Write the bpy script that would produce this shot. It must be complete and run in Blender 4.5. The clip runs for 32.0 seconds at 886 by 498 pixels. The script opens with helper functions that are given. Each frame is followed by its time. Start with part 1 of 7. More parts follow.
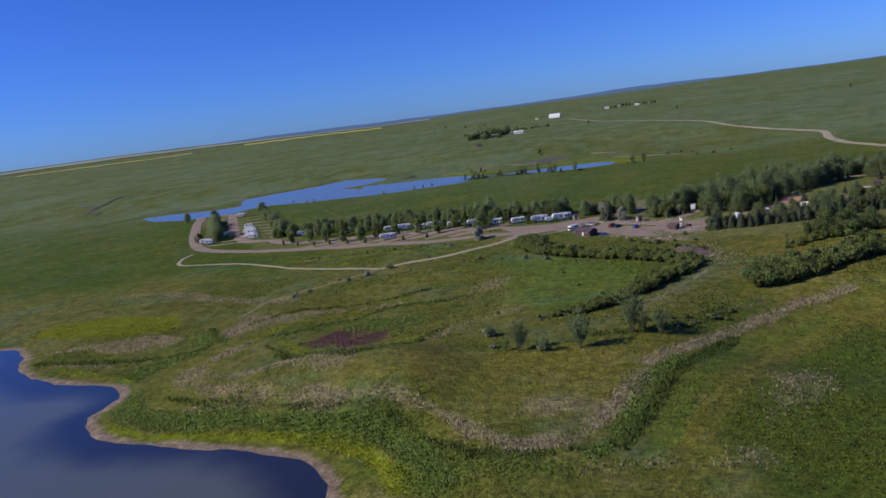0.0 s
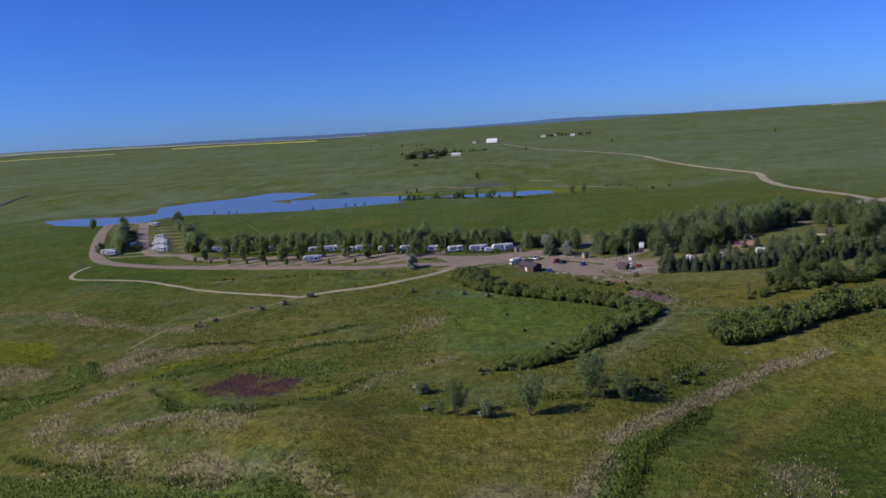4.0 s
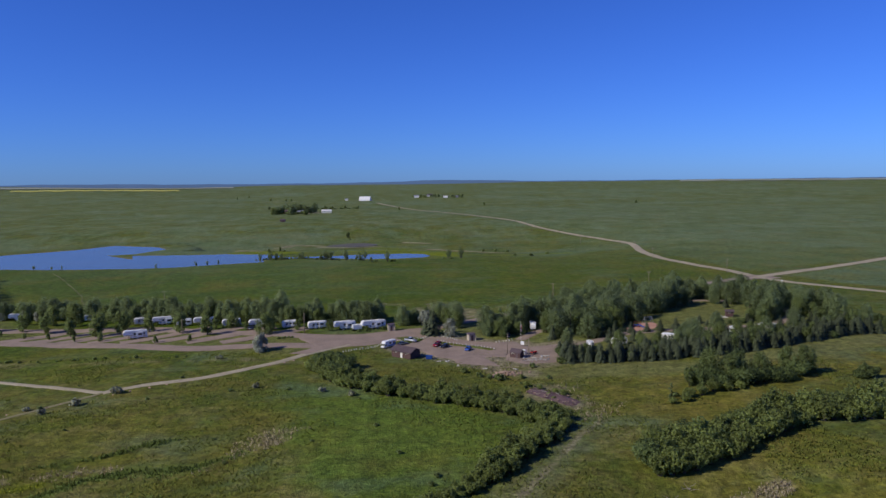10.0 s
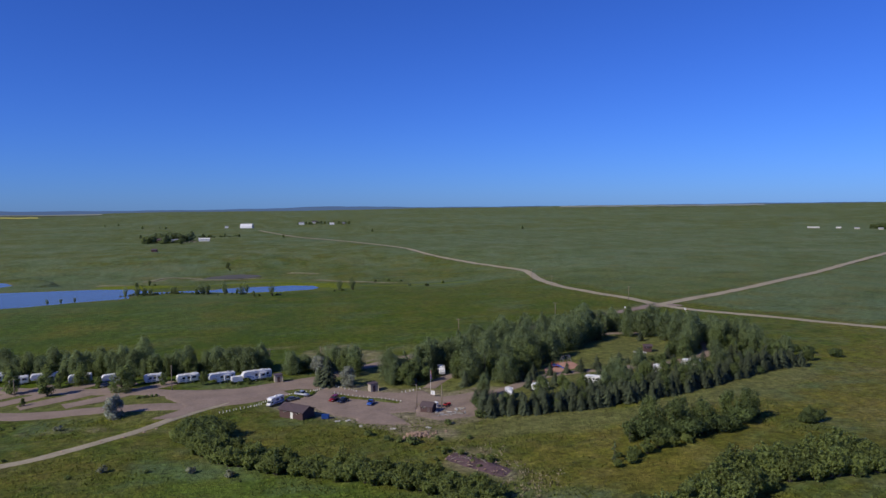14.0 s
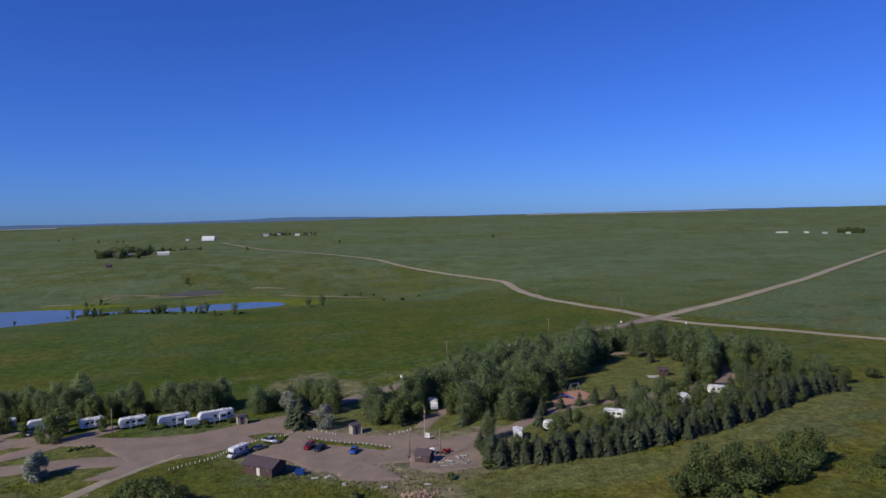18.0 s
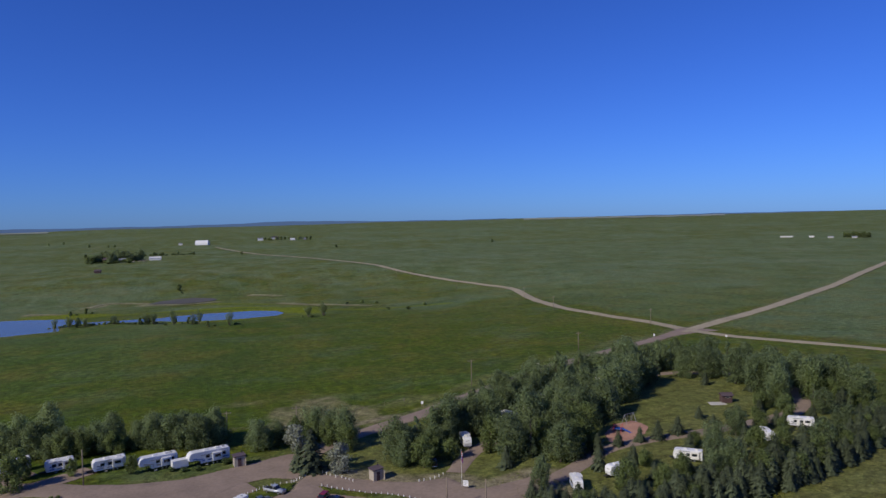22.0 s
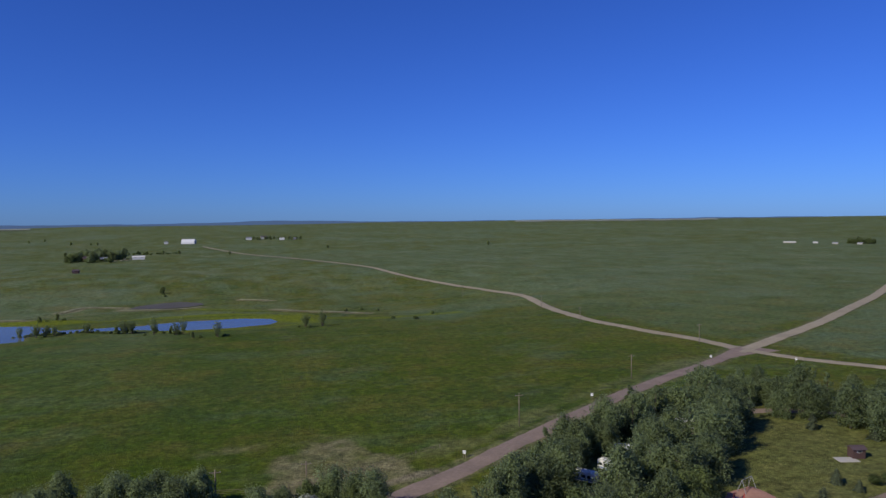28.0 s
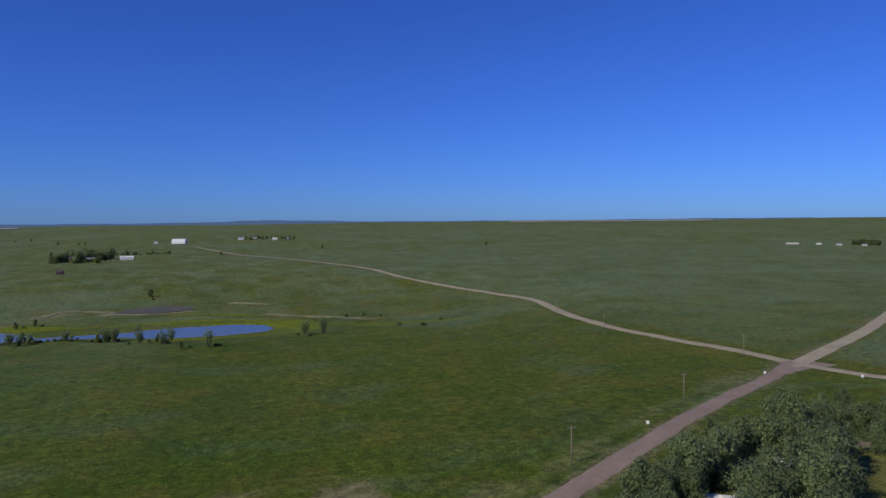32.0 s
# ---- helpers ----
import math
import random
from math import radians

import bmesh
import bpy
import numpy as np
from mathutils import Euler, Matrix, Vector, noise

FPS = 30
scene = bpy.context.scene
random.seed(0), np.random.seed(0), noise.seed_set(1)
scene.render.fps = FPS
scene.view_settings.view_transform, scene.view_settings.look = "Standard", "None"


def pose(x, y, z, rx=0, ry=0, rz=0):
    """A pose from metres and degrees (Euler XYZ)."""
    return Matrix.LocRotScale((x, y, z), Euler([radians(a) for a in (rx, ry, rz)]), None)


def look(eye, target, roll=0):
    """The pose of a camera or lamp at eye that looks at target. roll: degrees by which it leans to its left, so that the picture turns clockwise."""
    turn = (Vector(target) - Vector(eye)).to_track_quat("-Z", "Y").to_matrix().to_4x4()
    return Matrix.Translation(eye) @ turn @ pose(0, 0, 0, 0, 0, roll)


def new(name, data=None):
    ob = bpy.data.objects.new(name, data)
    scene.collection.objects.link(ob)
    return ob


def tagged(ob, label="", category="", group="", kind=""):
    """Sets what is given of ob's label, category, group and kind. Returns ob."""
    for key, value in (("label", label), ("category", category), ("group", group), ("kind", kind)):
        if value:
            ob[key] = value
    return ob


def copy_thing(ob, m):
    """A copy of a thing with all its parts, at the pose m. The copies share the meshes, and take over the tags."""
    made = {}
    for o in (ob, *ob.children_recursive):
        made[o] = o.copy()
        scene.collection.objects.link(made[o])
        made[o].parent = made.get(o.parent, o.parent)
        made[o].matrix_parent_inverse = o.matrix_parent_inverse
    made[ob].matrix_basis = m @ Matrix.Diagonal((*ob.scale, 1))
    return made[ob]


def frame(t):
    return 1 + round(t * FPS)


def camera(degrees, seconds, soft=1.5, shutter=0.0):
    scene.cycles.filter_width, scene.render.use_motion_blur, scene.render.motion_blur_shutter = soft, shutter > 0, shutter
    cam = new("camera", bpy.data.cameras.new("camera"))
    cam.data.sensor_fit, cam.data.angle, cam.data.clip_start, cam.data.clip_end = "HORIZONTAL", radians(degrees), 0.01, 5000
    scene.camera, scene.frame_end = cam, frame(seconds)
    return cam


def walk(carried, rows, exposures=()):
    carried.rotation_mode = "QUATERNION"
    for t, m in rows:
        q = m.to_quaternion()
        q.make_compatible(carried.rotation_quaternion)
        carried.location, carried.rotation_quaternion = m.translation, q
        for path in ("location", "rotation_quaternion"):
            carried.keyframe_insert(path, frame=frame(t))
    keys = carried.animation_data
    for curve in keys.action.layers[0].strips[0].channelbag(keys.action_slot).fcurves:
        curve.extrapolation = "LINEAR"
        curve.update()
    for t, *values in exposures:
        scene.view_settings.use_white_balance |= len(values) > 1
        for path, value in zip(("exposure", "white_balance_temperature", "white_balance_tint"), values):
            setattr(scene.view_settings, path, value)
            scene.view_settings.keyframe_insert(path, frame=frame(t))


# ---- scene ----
cam = camera(64.48, 32.0)
PATH = [
    (0, (8.43, -74.54, 63.25), (-15.60, 20.68, 44.33), -7.59),
    (0.5, (7.80, -70.82, 63.09), (-16.16, 24.36, 43.94), -7.40),
    (1, (7.09, -67.10, 62.91), (-16.57, 28.13, 43.60), -7.05),
    (1.5, (6.24, -63.33, 62.72), (-16.81, 32.02, 43.31), -6.54),
    (2, (5.27, -59.50, 62.53), (-16.78, 36.11, 43.23), -5.89),
    (2.5, (4.24, -55.61, 62.35), (-16.40, 40.37, 43.34), -5.15),
    (3, (3.20, -51.64, 62.21), (-15.65, 44.80, 43.70), -4.42),
    (3.5, (2.24, -47.63, 62.07), (-14.36, 49.35, 44.19), -3.89),
    (5.5, (0.63, -30.56, 61.68), (-7.49, 67.97, 46.65), -3.76),
    (6, (0.84, -26.14, 61.51), (-5.87, 72.61, 47.23), -4.08),
    (6.5, (1.07, -21.73, 61.33), (-4.50, 77.19, 47.79), -4.30),
    (7, (1.27, -17.33, 61.17), (-3.45, 81.72, 48.29), -4.31),
    (7.5, (1.31, -12.95, 61.04), (-2.65, 86.20, 48.65), -3.96),
    (8, (1.12, -8.61, 60.91), (-1.88, 90.63, 48.96), -3.52),
    (8.5, (0.67, -4.30, 60.81), (-1.01, 95.03, 49.34), -2.85),
    (9, (0.00, 0.00, 60.75), (0.00, 99.41, 49.86), -2.02),
    (9.5, (-0.85, 4.28, 60.67), (1.16, 103.73, 50.40), -1.27),
    (10, (-1.78, 8.54, 60.65), (2.49, 107.98, 50.97), -0.61),
    (10.5, (-2.68, 12.83, 60.71), (4.20, 112.17, 51.62), -0.09),
    (11, (-3.44, 17.10, 60.80), (6.11, 116.27, 52.22), 0.16),
    (11.5, (-3.96, 21.32, 60.88), (8.10, 120.26, 52.83), 0.23),
    (12, (-4.18, 25.51, 60.94), (10.12, 124.19, 53.32), 0.12),
    (12.5, (-4.17, 29.68, 60.95), (12.06, 128.09, 53.78), -0.03),
    (13, (-4.05, 33.81, 60.94), (13.85, 131.96, 54.15), -0.29),
    (13.5, (-3.86, 37.93, 60.91), (15.42, 135.84, 54.46), -0.50),
    (14, (-3.64, 42.07, 60.82), (16.71, 139.78, 54.68), -0.65),
    (14.5, (-3.42, 46.25, 60.70), (17.80, 143.80, 54.85), -0.81),
    (16.5, (-3.36, 63.88, 60.53), (20.53, 160.85, 55.29), -1.18),
    (17, (-3.51, 68.35, 60.50), (20.87, 165.20, 55.36), -1.22),
    (17.5, (-3.68, 72.82, 60.48), (21.16, 169.56, 55.44), -1.32),
    (18, (-3.85, 77.30, 60.47), (21.23, 173.99, 55.58), -1.31),
    (18.5, (-4.02, 81.75, 60.45), (21.15, 178.41, 55.64), -1.36),
    (19, (-4.16, 86.13, 60.42), (21.17, 182.75, 55.68), -1.38),
    (19.5, (-4.32, 90.44, 60.38), (21.21, 187.01, 55.71), -1.36),
    (20, (-4.53, 94.70, 60.35), (21.14, 191.24, 55.75), -1.39),
    (20.5, (-4.76, 98.95, 60.29), (20.95, 195.48, 55.75), -1.35),
    (21, (-5.02, 103.20, 60.22), (20.76, 199.72, 55.78), -1.35),
    (21.5, (-5.33, 107.46, 60.11), (20.50, 203.96, 55.77), -1.30),
    (22, (-5.70, 111.67, 60.00), (20.19, 208.17, 55.70), -1.29),
    (22.5, (-6.10, 115.84, 59.91), (19.88, 212.31, 55.68), -1.22),
    (23, (-6.50, 119.95, 59.85), (19.61, 216.39, 55.66), -1.14),
    (23.5, (-6.82, 124.03, 59.81), (19.40, 220.44, 55.68), -1.04),
    (24, (-7.03, 128.13, 59.80), (19.28, 224.51, 55.65), -0.96),
    (24.5, (-7.14, 132.29, 59.85), (19.24, 228.66, 55.74), -0.96),
    (25, (-7.25, 136.50, 59.95), (19.28, 232.83, 55.83), -0.97),
    (25.5, (-7.35, 140.71, 60.06), (19.42, 236.97, 55.86), -0.91),
    (27.5, (-8.08, 157.25, 60.05), (19.29, 253.34, 55.82), -0.66),
    (28, (-8.32, 161.48, 59.98), (19.21, 257.52, 55.81), -0.62),
    (28.5, (-8.51, 165.70, 59.91), (19.19, 261.70, 55.71), -0.59),
    (29, (-8.66, 169.96, 59.81), (19.20, 265.91, 55.61), -0.59),
    (29.5, (-8.80, 174.28, 59.71), (19.22, 270.19, 55.52), -0.56),
    (30, (-8.93, 178.70, 59.63), (19.22, 274.57, 55.46), -0.55),
    (30.5, (-9.02, 183.17, 59.56), (19.31, 278.98, 55.40), -0.54),
    (31, (-9.14, 187.66, 59.50), (19.32, 283.44, 55.35), -0.52),
    (31.5, (-9.26, 192.13, 59.43), (19.25, 287.89, 55.29), -0.47),
    (32, (-9.42, 196.58, 59.35), (19.18, 292.31, 55.21), -0.46),
]
walk(cam, [(t, look(eye, target, roll)) for t, eye, target, roll in PATH], [(0.0, 0.2), (9.0, 0.14), (19.0, 0.0), (32.0, -0.1)])

# ---- sky and sun ----
SUN_ELEV, SUN_AZ = radians(35.0), radians(-114.0)
world = bpy.data.worlds.new("prairie_sky")
scene.world = world
world.use_nodes = True
wn, wl = world.node_tree.nodes, world.node_tree.links
sky = wn.new("ShaderNodeTexSky")
sky.sky_type, sky.sun_disc = "NISHITA", False
sky.sun_elevation, sky.sun_rotation = SUN_ELEV, SUN_AZ
sky.altitude, sky.air_density, sky.dust_density, sky.ozone_density = 800, 1.0, 0.3, 3.0
tint = wn.new("ShaderNodeMix")
tint.data_type, tint.blend_type = "RGBA", "MULTIPLY"
tint.inputs[0].default_value, tint.inputs[7].default_value = 1.0, (0.33, 0.68, 1.8, 1)
wl.new(sky.outputs[0], tint.inputs[6])
wl.new(tint.outputs[2], wn["Background"].inputs[0])
wn["Background"].inputs[1].default_value = 0.062
sun = new("sun", bpy.data.lights.new("sun", "SUN"))
sun.data.energy, sun.data.angle, sun.data.color = 4.0, radians(0.53), (1.0, 0.92, 0.76)
sun.matrix_world = look((0, 0, 200), (math.cos(radians(24)), math.sin(radians(24)), 200 - math.tan(SUN_ELEV)))


# ---- materials ----
def mat(name, color, rough=0.8, metal=0.0, vary=0.15, scale=3.0, bump=0.0, spec=0.3, island=0.0, coat=0.0, objvar=0.0):
    """A procedural material: base colour varied at two scales, with fine relief."""
    m = bpy.data.materials.new(name)
    m.use_nodes = True
    n, l = m.node_tree.nodes, m.node_tree.links
    b = n["Principled BSDF"]
    b.inputs["Roughness"].default_value, b.inputs["Metallic"].default_value = rough, metal
    b.inputs["Specular IOR Level"].default_value = spec
    b.inputs["Coat Weight"].default_value = coat
    geo = n.new("ShaderNodeNewGeometry")
    n1, n2 = n.new("ShaderNodeTexNoise"), n.new("ShaderNodeTexNoise")
    n1.inputs["Scale"].default_value, n1.inputs["Detail"].default_value = scale, 4
    n2.inputs["Scale"].default_value, n2.inputs["Detail"].default_value = scale / 7.0, 2
    l.new(geo.outputs["Position"], n1.inputs["Vector"])
    l.new(geo.outputs["Position"], n2.inputs["Vector"])
    add = n.new("ShaderNodeMath")
    add.operation = "ADD"
    l.new(n1.outputs[0], add.inputs[0])
    l.new(n2.outputs[0], add.inputs[1])
    rng = n.new("ShaderNodeMapRange")
    rng.inputs[1].default_value, rng.inputs[2].default_value = 0.6, 1.4
    rng.inputs[3].default_value, rng.inputs[4].default_value = 1 - vary, 1 + vary
    l.new(add.outputs[0], rng.inputs[0])
    last = rng.outputs[0]
    for amount, node, socket in ((island, "ShaderNodeNewGeometry", "Random Per Island"), (objvar, "ShaderNodeObjectInfo", "Random")):
        if amount:
            src = n.new(node)
            r2 = n.new("ShaderNodeMapRange")
            r2.inputs[3].default_value, r2.inputs[4].default_value = 1 - amount, 1 + amount
            l.new(src.outputs[socket], r2.inputs[0])
            mul = n.new("ShaderNodeMath")
            mul.operation = "MULTIPLY"
            l.new(last, mul.inputs[0])
            l.new(r2.outputs[0], mul.inputs[1])
            last = mul.outputs[0]
    vm = n.new("ShaderNodeVectorMath")
    vm.operation = "SCALE"
    vm.inputs[0].default_value = color
    l.new(last, vm.inputs["Scale"])
    l.new(vm.outputs[0], b.inputs["Base Color"])
    if bump:
        bp = n.new("ShaderNodeBump")
        bp.inputs["Strength"].default_value, bp.inputs["Distance"].default_value = bump, 0.05
        l.new(n1.outputs[0], bp.inputs["Height"])
        l.new(bp.outputs[0], b.inputs["Normal"])
    return m


def leaf(name, color, island=0.26, trans=0.42):
    """Foliage: each clump its own shade, with some light through the leaf."""
    m = mat(name, color, rough=0.7, vary=0.2, scale=0.6, spec=0.1, island=island, objvar=0.18)
    n, l = m.node_tree.nodes, m.node_tree.links
    b, out = n["Principled BSDF"], n["Material Output"]
    tr, mx = n.new("ShaderNodeBsdfTranslucent"), n.new("ShaderNodeMixShader")
    l.new(b.inputs["Base Color"].links[0].from_socket, tr.inputs["Color"])
    mx.inputs[0].default_value = trans
    l.new(b.outputs[0], mx.inputs[1])
    l.new(tr.outputs[0], mx.inputs[2])
    l.new(mx.outputs[0], out.inputs["Surface"])
    return m


GRAVEL = mat("gravel", (0.23, 0.175, 0.137), 0.95, vary=0.22, scale=1.2, bump=0.3)
TANGRAVEL = mat("tan_gravel", (0.31, 0.265, 0.18), 0.95, vary=0.2, scale=0.8, bump=0.3)
TRACKM = mat("track_dirt", (0.3, 0.26, 0.18), 0.95, vary=0.25, scale=0.9, bump=0.3)
WHITE = mat("white_gelcoat", (0.68, 0.68, 0.68), 0.3, vary=0.04, scale=1.5, spec=0.5)
OFFWHITE = mat("off_white_paint", (0.68, 0.67, 0.64), 0.5, vary=0.08, scale=2)
GREYM = mat("grey_trim", (0.25, 0.26, 0.28), 0.5, vary=0.1)
BLUESTRIPE = mat("blue_graphic", (0.06, 0.13, 0.32), 0.4, vary=0.1)
TANSTRIPE = mat("tan_graphic", (0.42, 0.33, 0.22), 0.4, vary=0.1)
BLACK = mat("black_rubber", (0.02, 0.02, 0.02), 0.7, vary=0.2)
GLASS = mat("dark_window_glass", (0.015, 0.018, 0.022), 0.08, vary=0.1, spec=0.6)
STEEL = mat("steel", (0.55, 0.56, 0.57), 0.35, metal=0.9, vary=0.08)
BROWNWALL = mat("brown_siding", (0.08, 0.048, 0.046), 0.8, vary=0.15, scale=4, bump=0.2)
BROWNROOF = mat("brown_metal_roof", (0.09, 0.066, 0.07), 0.6, vary=0.1, scale=3)
CONCRETE = mat("concrete", (0.42, 0.4, 0.36), 0.9, vary=0.15, scale=3, bump=0.15)
BEIGE = mat("beige_panel", (0.34, 0.3, 0.25), 0.8, vary=0.12, scale=3)
WOOD = mat("weathered_wood", (0.2, 0.16, 0.12), 0.85, vary=0.3, scale=5, bump=0.2)
BARK = mat("bark", (0.11, 0.09, 0.075), 0.95, vary=0.3, scale=4, bump=0.4)
DEADWOOD = mat("dead_wood", (0.26, 0.23, 0.2), 0.9, vary=0.25, scale=4)
ROCKM = mat("field_stone", (0.3, 0.21, 0.155), 0.9, vary=0.25, scale=2, bump=0.4, objvar=0.3)
RED = mat("red_paint", (0.42, 0.03, 0.03), 0.35, vary=0.1)
DARKRED = mat("dark_red_car_paint", (0.2, 0.012, 0.014), 0.25, vary=0.05, coat=0.6)
SILVER = mat("silver_car_paint", (0.5, 0.52, 0.54), 0.3, metal=0.4, vary=0.05, coat=0.5)
CHARCOAL = mat("charcoal_car_paint", (0.1, 0.115, 0.13), 0.3, metal=0.3, vary=0.05, coat=0.5)
BLACKCAR = mat("black_car_paint", (0.012, 0.014, 0.025), 0.2, vary=0.05, coat=0.7)
BLUECAR = mat("blue_car_paint", (0.03, 0.09, 0.36), 0.25, vary=0.05, coat=0.6)
BLUEBIN = mat("blue_bin_paint", (0.015, 0.05, 0.2), 0.5, vary=0.12)
PADM = mat("playground_bark", (0.36, 0.2, 0.15), 0.95, vary=0.2, scale=2)
POPLAR = leaf("poplar_leaf", (0.212, 0.27, 0.128), trans=0.5)
ASH = leaf("ash_leaf", (0.18, 0.23, 0.085), trans=0.48)
SPRUCEM = leaf("spruce_needle", (0.085, 0.105, 0.06), trans=0.3)
SILVERL = leaf("silver_leaf", (0.34, 0.365, 0.3))
HEDGEM = leaf("hedge_leaf", (0.225, 0.275, 0.09), island=0.22, trans=0.55)
DARKL = leaf("chokecherry_leaf", (0.135, 0.18, 0.068), trans=0.5)
SAGEL = leaf("willow_leaf", (0.19, 0.245, 0.11), island=0.1)
PALEL = leaf("sage_leaf", (0.27, 0.285, 0.2))
DRYG = leaf("dry_grass", (0.44, 0.375, 0.26), trans=0.2)
GREENG = leaf("green_grass", (0.15, 0.185, 0.04), trans=0.2)
DARKG = leaf("rush_green", (0.105, 0.148, 0.038), trans=0.2)
BELTG = leaf("reed_green", (0.175, 0.245, 0.065), trans=0.2)
YELG = leaf("yellow_green_sedge", (0.25, 0.27, 0.03), trans=0.2)
CANOLA = mat("canola_bloom", (0.4, 0.38, 0.08), 0.9, vary=0.15, scale=0.01)
STUBBLE = mat("pale_cropland", (0.23, 0.25, 0.19), 0.9, vary=0.15, scale=0.01)
WORN = mat("worn_grass_track", (0.19, 0.17, 0.085), 0.95, vary=0.3, scale=0.8, bump=0.2)
SLOUGH = mat("dark_mud", (0.085, 0.08, 0.065), 0.8, vary=0.25, scale=0.15)
# blue of far air is put into the hills' base colour
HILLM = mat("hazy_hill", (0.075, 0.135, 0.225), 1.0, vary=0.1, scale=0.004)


# ---- plan ----
LAKE = [(-236.1, 147.6), (-228.6, 147.9), (-212.8, 134.8), (-205.8, 124.4), (-189.3, 114), (-174.2, 108.7), (-151.5, 104.8), (-144.6, 101.6), (-139.2, 94.9), (-138.3, 87), (-139.6, 81.6), (-135.8, 75.5), (-129.4, 70.3), (-119, 65.9), (-104.2, 63.4), (-84.5, 61.4), (-71.5, 59), (-63.3, 56.2), (-57.2, 51.3), (-52.2, 46.1), (-50.5, 41.2)] + [(-30, 10), (-60, -160), (-420, -160), (-420, 150)]
LAGOON = [(-492.6, 591.9), (-463.8, 601.5), (-406, 598.1), (-382.5, 610.7), (-415.9, 678.4), (-395.5, 711.3), (-352.7, 751.7), (-332.1, 798.4), (-274.8, 772.1), (-257.2, 744.6), (-273.4, 698.6), (-295, 690.6), (-257, 651.6), (-217, 648.2), (-179.8, 651.1), (-133.6, 635.4), (-130.7, 614.1), (-167.1, 599.5), (-201.3, 576.1), (-255.5, 579), (-293.1, 581.1), (-334.5, 588.6), (-352.6, 573.9), (-359.7, 530.5), (-397.7, 531.8), (-451, 553)]
POND = [(-120.8, 650.8), (-103.6, 653.1), (-85.4, 653.2), (-71.7, 655), (-64.6, 661.6), (-38.8, 666.8), (-7.9, 668.4), (9.5, 659.6), (13.7, 645.6), (8.4, 633.3), (-14.5, 626), (-36.3, 625.2), (-57.8, 628.7), (-69.4, 636.9), (-83.3, 639.7), (-100.9, 639.8), (-114.6, 636.8)]
POND_W = [(-268.1, 685.5), (-223.1, 683.8), (-178.4, 686.6), (-144, 678.8), (-124.3, 661.2), (-118.6, 647.4), (-124.1, 636.7), (-140.7, 632.7), (-161.5, 622.5), (-189.9, 607.8), (-208, 592.3), (-228.9, 587.7)]
POND2 = [(-99.3, 776), (-92, 800), (-80, 808), (-61.3, 816), (-45, 806), (-40, 788), (-52, 778), (-70, 773)]
WATER_Z = -7.4
Y_PURPLE = [(-90.8, 123.6), (-88.8, 130.2), (-84.1, 138.2), (-78.1, 138.0), (-67.3, 134.8), (-64.7, 141.5), (-61.4, 145.2), (-60.4, 139.9), (-63.2, 133.2), (-63.9, 120.6), (-68.6, 116.5), (-79.3, 117.0)]
PLAZA = [(4.8, 280.5), (14.7, 273), (27.2, 265.9), (35.6, 265.7), (40, 256.2), (52.8, 258.3), (58.1, 257.7), (54.6, 248.2), (47.2, 250.4), (39.8, 249.9), (31.7, 252), (25, 253.9), (19.5, 249.9), (22.7, 241.3), (26.5, 231.5), (16.7, 235.9), (10.1, 242.5), (5.9, 245.3), (0, 255.3), (-4.5, 257.6), (-8.5, 262.9), (-4.4, 266.6), (0.6, 269.4), (2.2, 274.4)]


def lattice(x, y, size, seed):
    """Smooth noise from -1 to 1 on numpy arrays."""
    rnd = np.random.default_rng(seed).uniform(-1, 1, (64, 64))
    u, v = x / size, y / size
    i, j = np.floor(u).astype(int), np.floor(v).astype(int)
    a, b = u - i, v - j
    a, b = a * a * (3 - 2 * a), b * b * (3 - 2 * b)
    i0, i1, j0, j1 = i % 64, (i + 1) % 64, j % 64, (j + 1) % 64
    return (rnd[i0, j0] * (1 - a) + rnd[i1, j0] * a) * (1 - b) + (rnd[i0, j1] * (1 - a) + rnd[i1, j1] * a) * b


def ramp(a, b, v):
    k = np.clip((v - a) / (b - a), 0, 1)
    return k * k * (3 - 2 * k)


def away(x, y, line, closed=False):
    """Distance to a line of points; inside a closed one it is negative."""
    p = np.array(line, float)
    q = np.roll(p, -1, 0) if closed else p[1:]
    p = p if closed else p[:-1]
    best, inside = np.full(x.shape, 1e9), np.zeros(x.shape, bool)
    for (ax, ay), (bx, by) in zip(p, q):
        dx, dy = bx - ax, by - ay
        k = np.clip(((x - ax) * dx + (y - ay) * dy) / (dx * dx + dy * dy + 1e-9), 0, 1)
        best = np.minimum(best, np.hypot(x - ax - k * dx, y - ay - k * dy))
        if closed and ay != by:
            inside ^= ((ay > y) != (by > y)) & (x < dx * (y - ay) / dy + ax)
    return np.where(inside, -best, best)


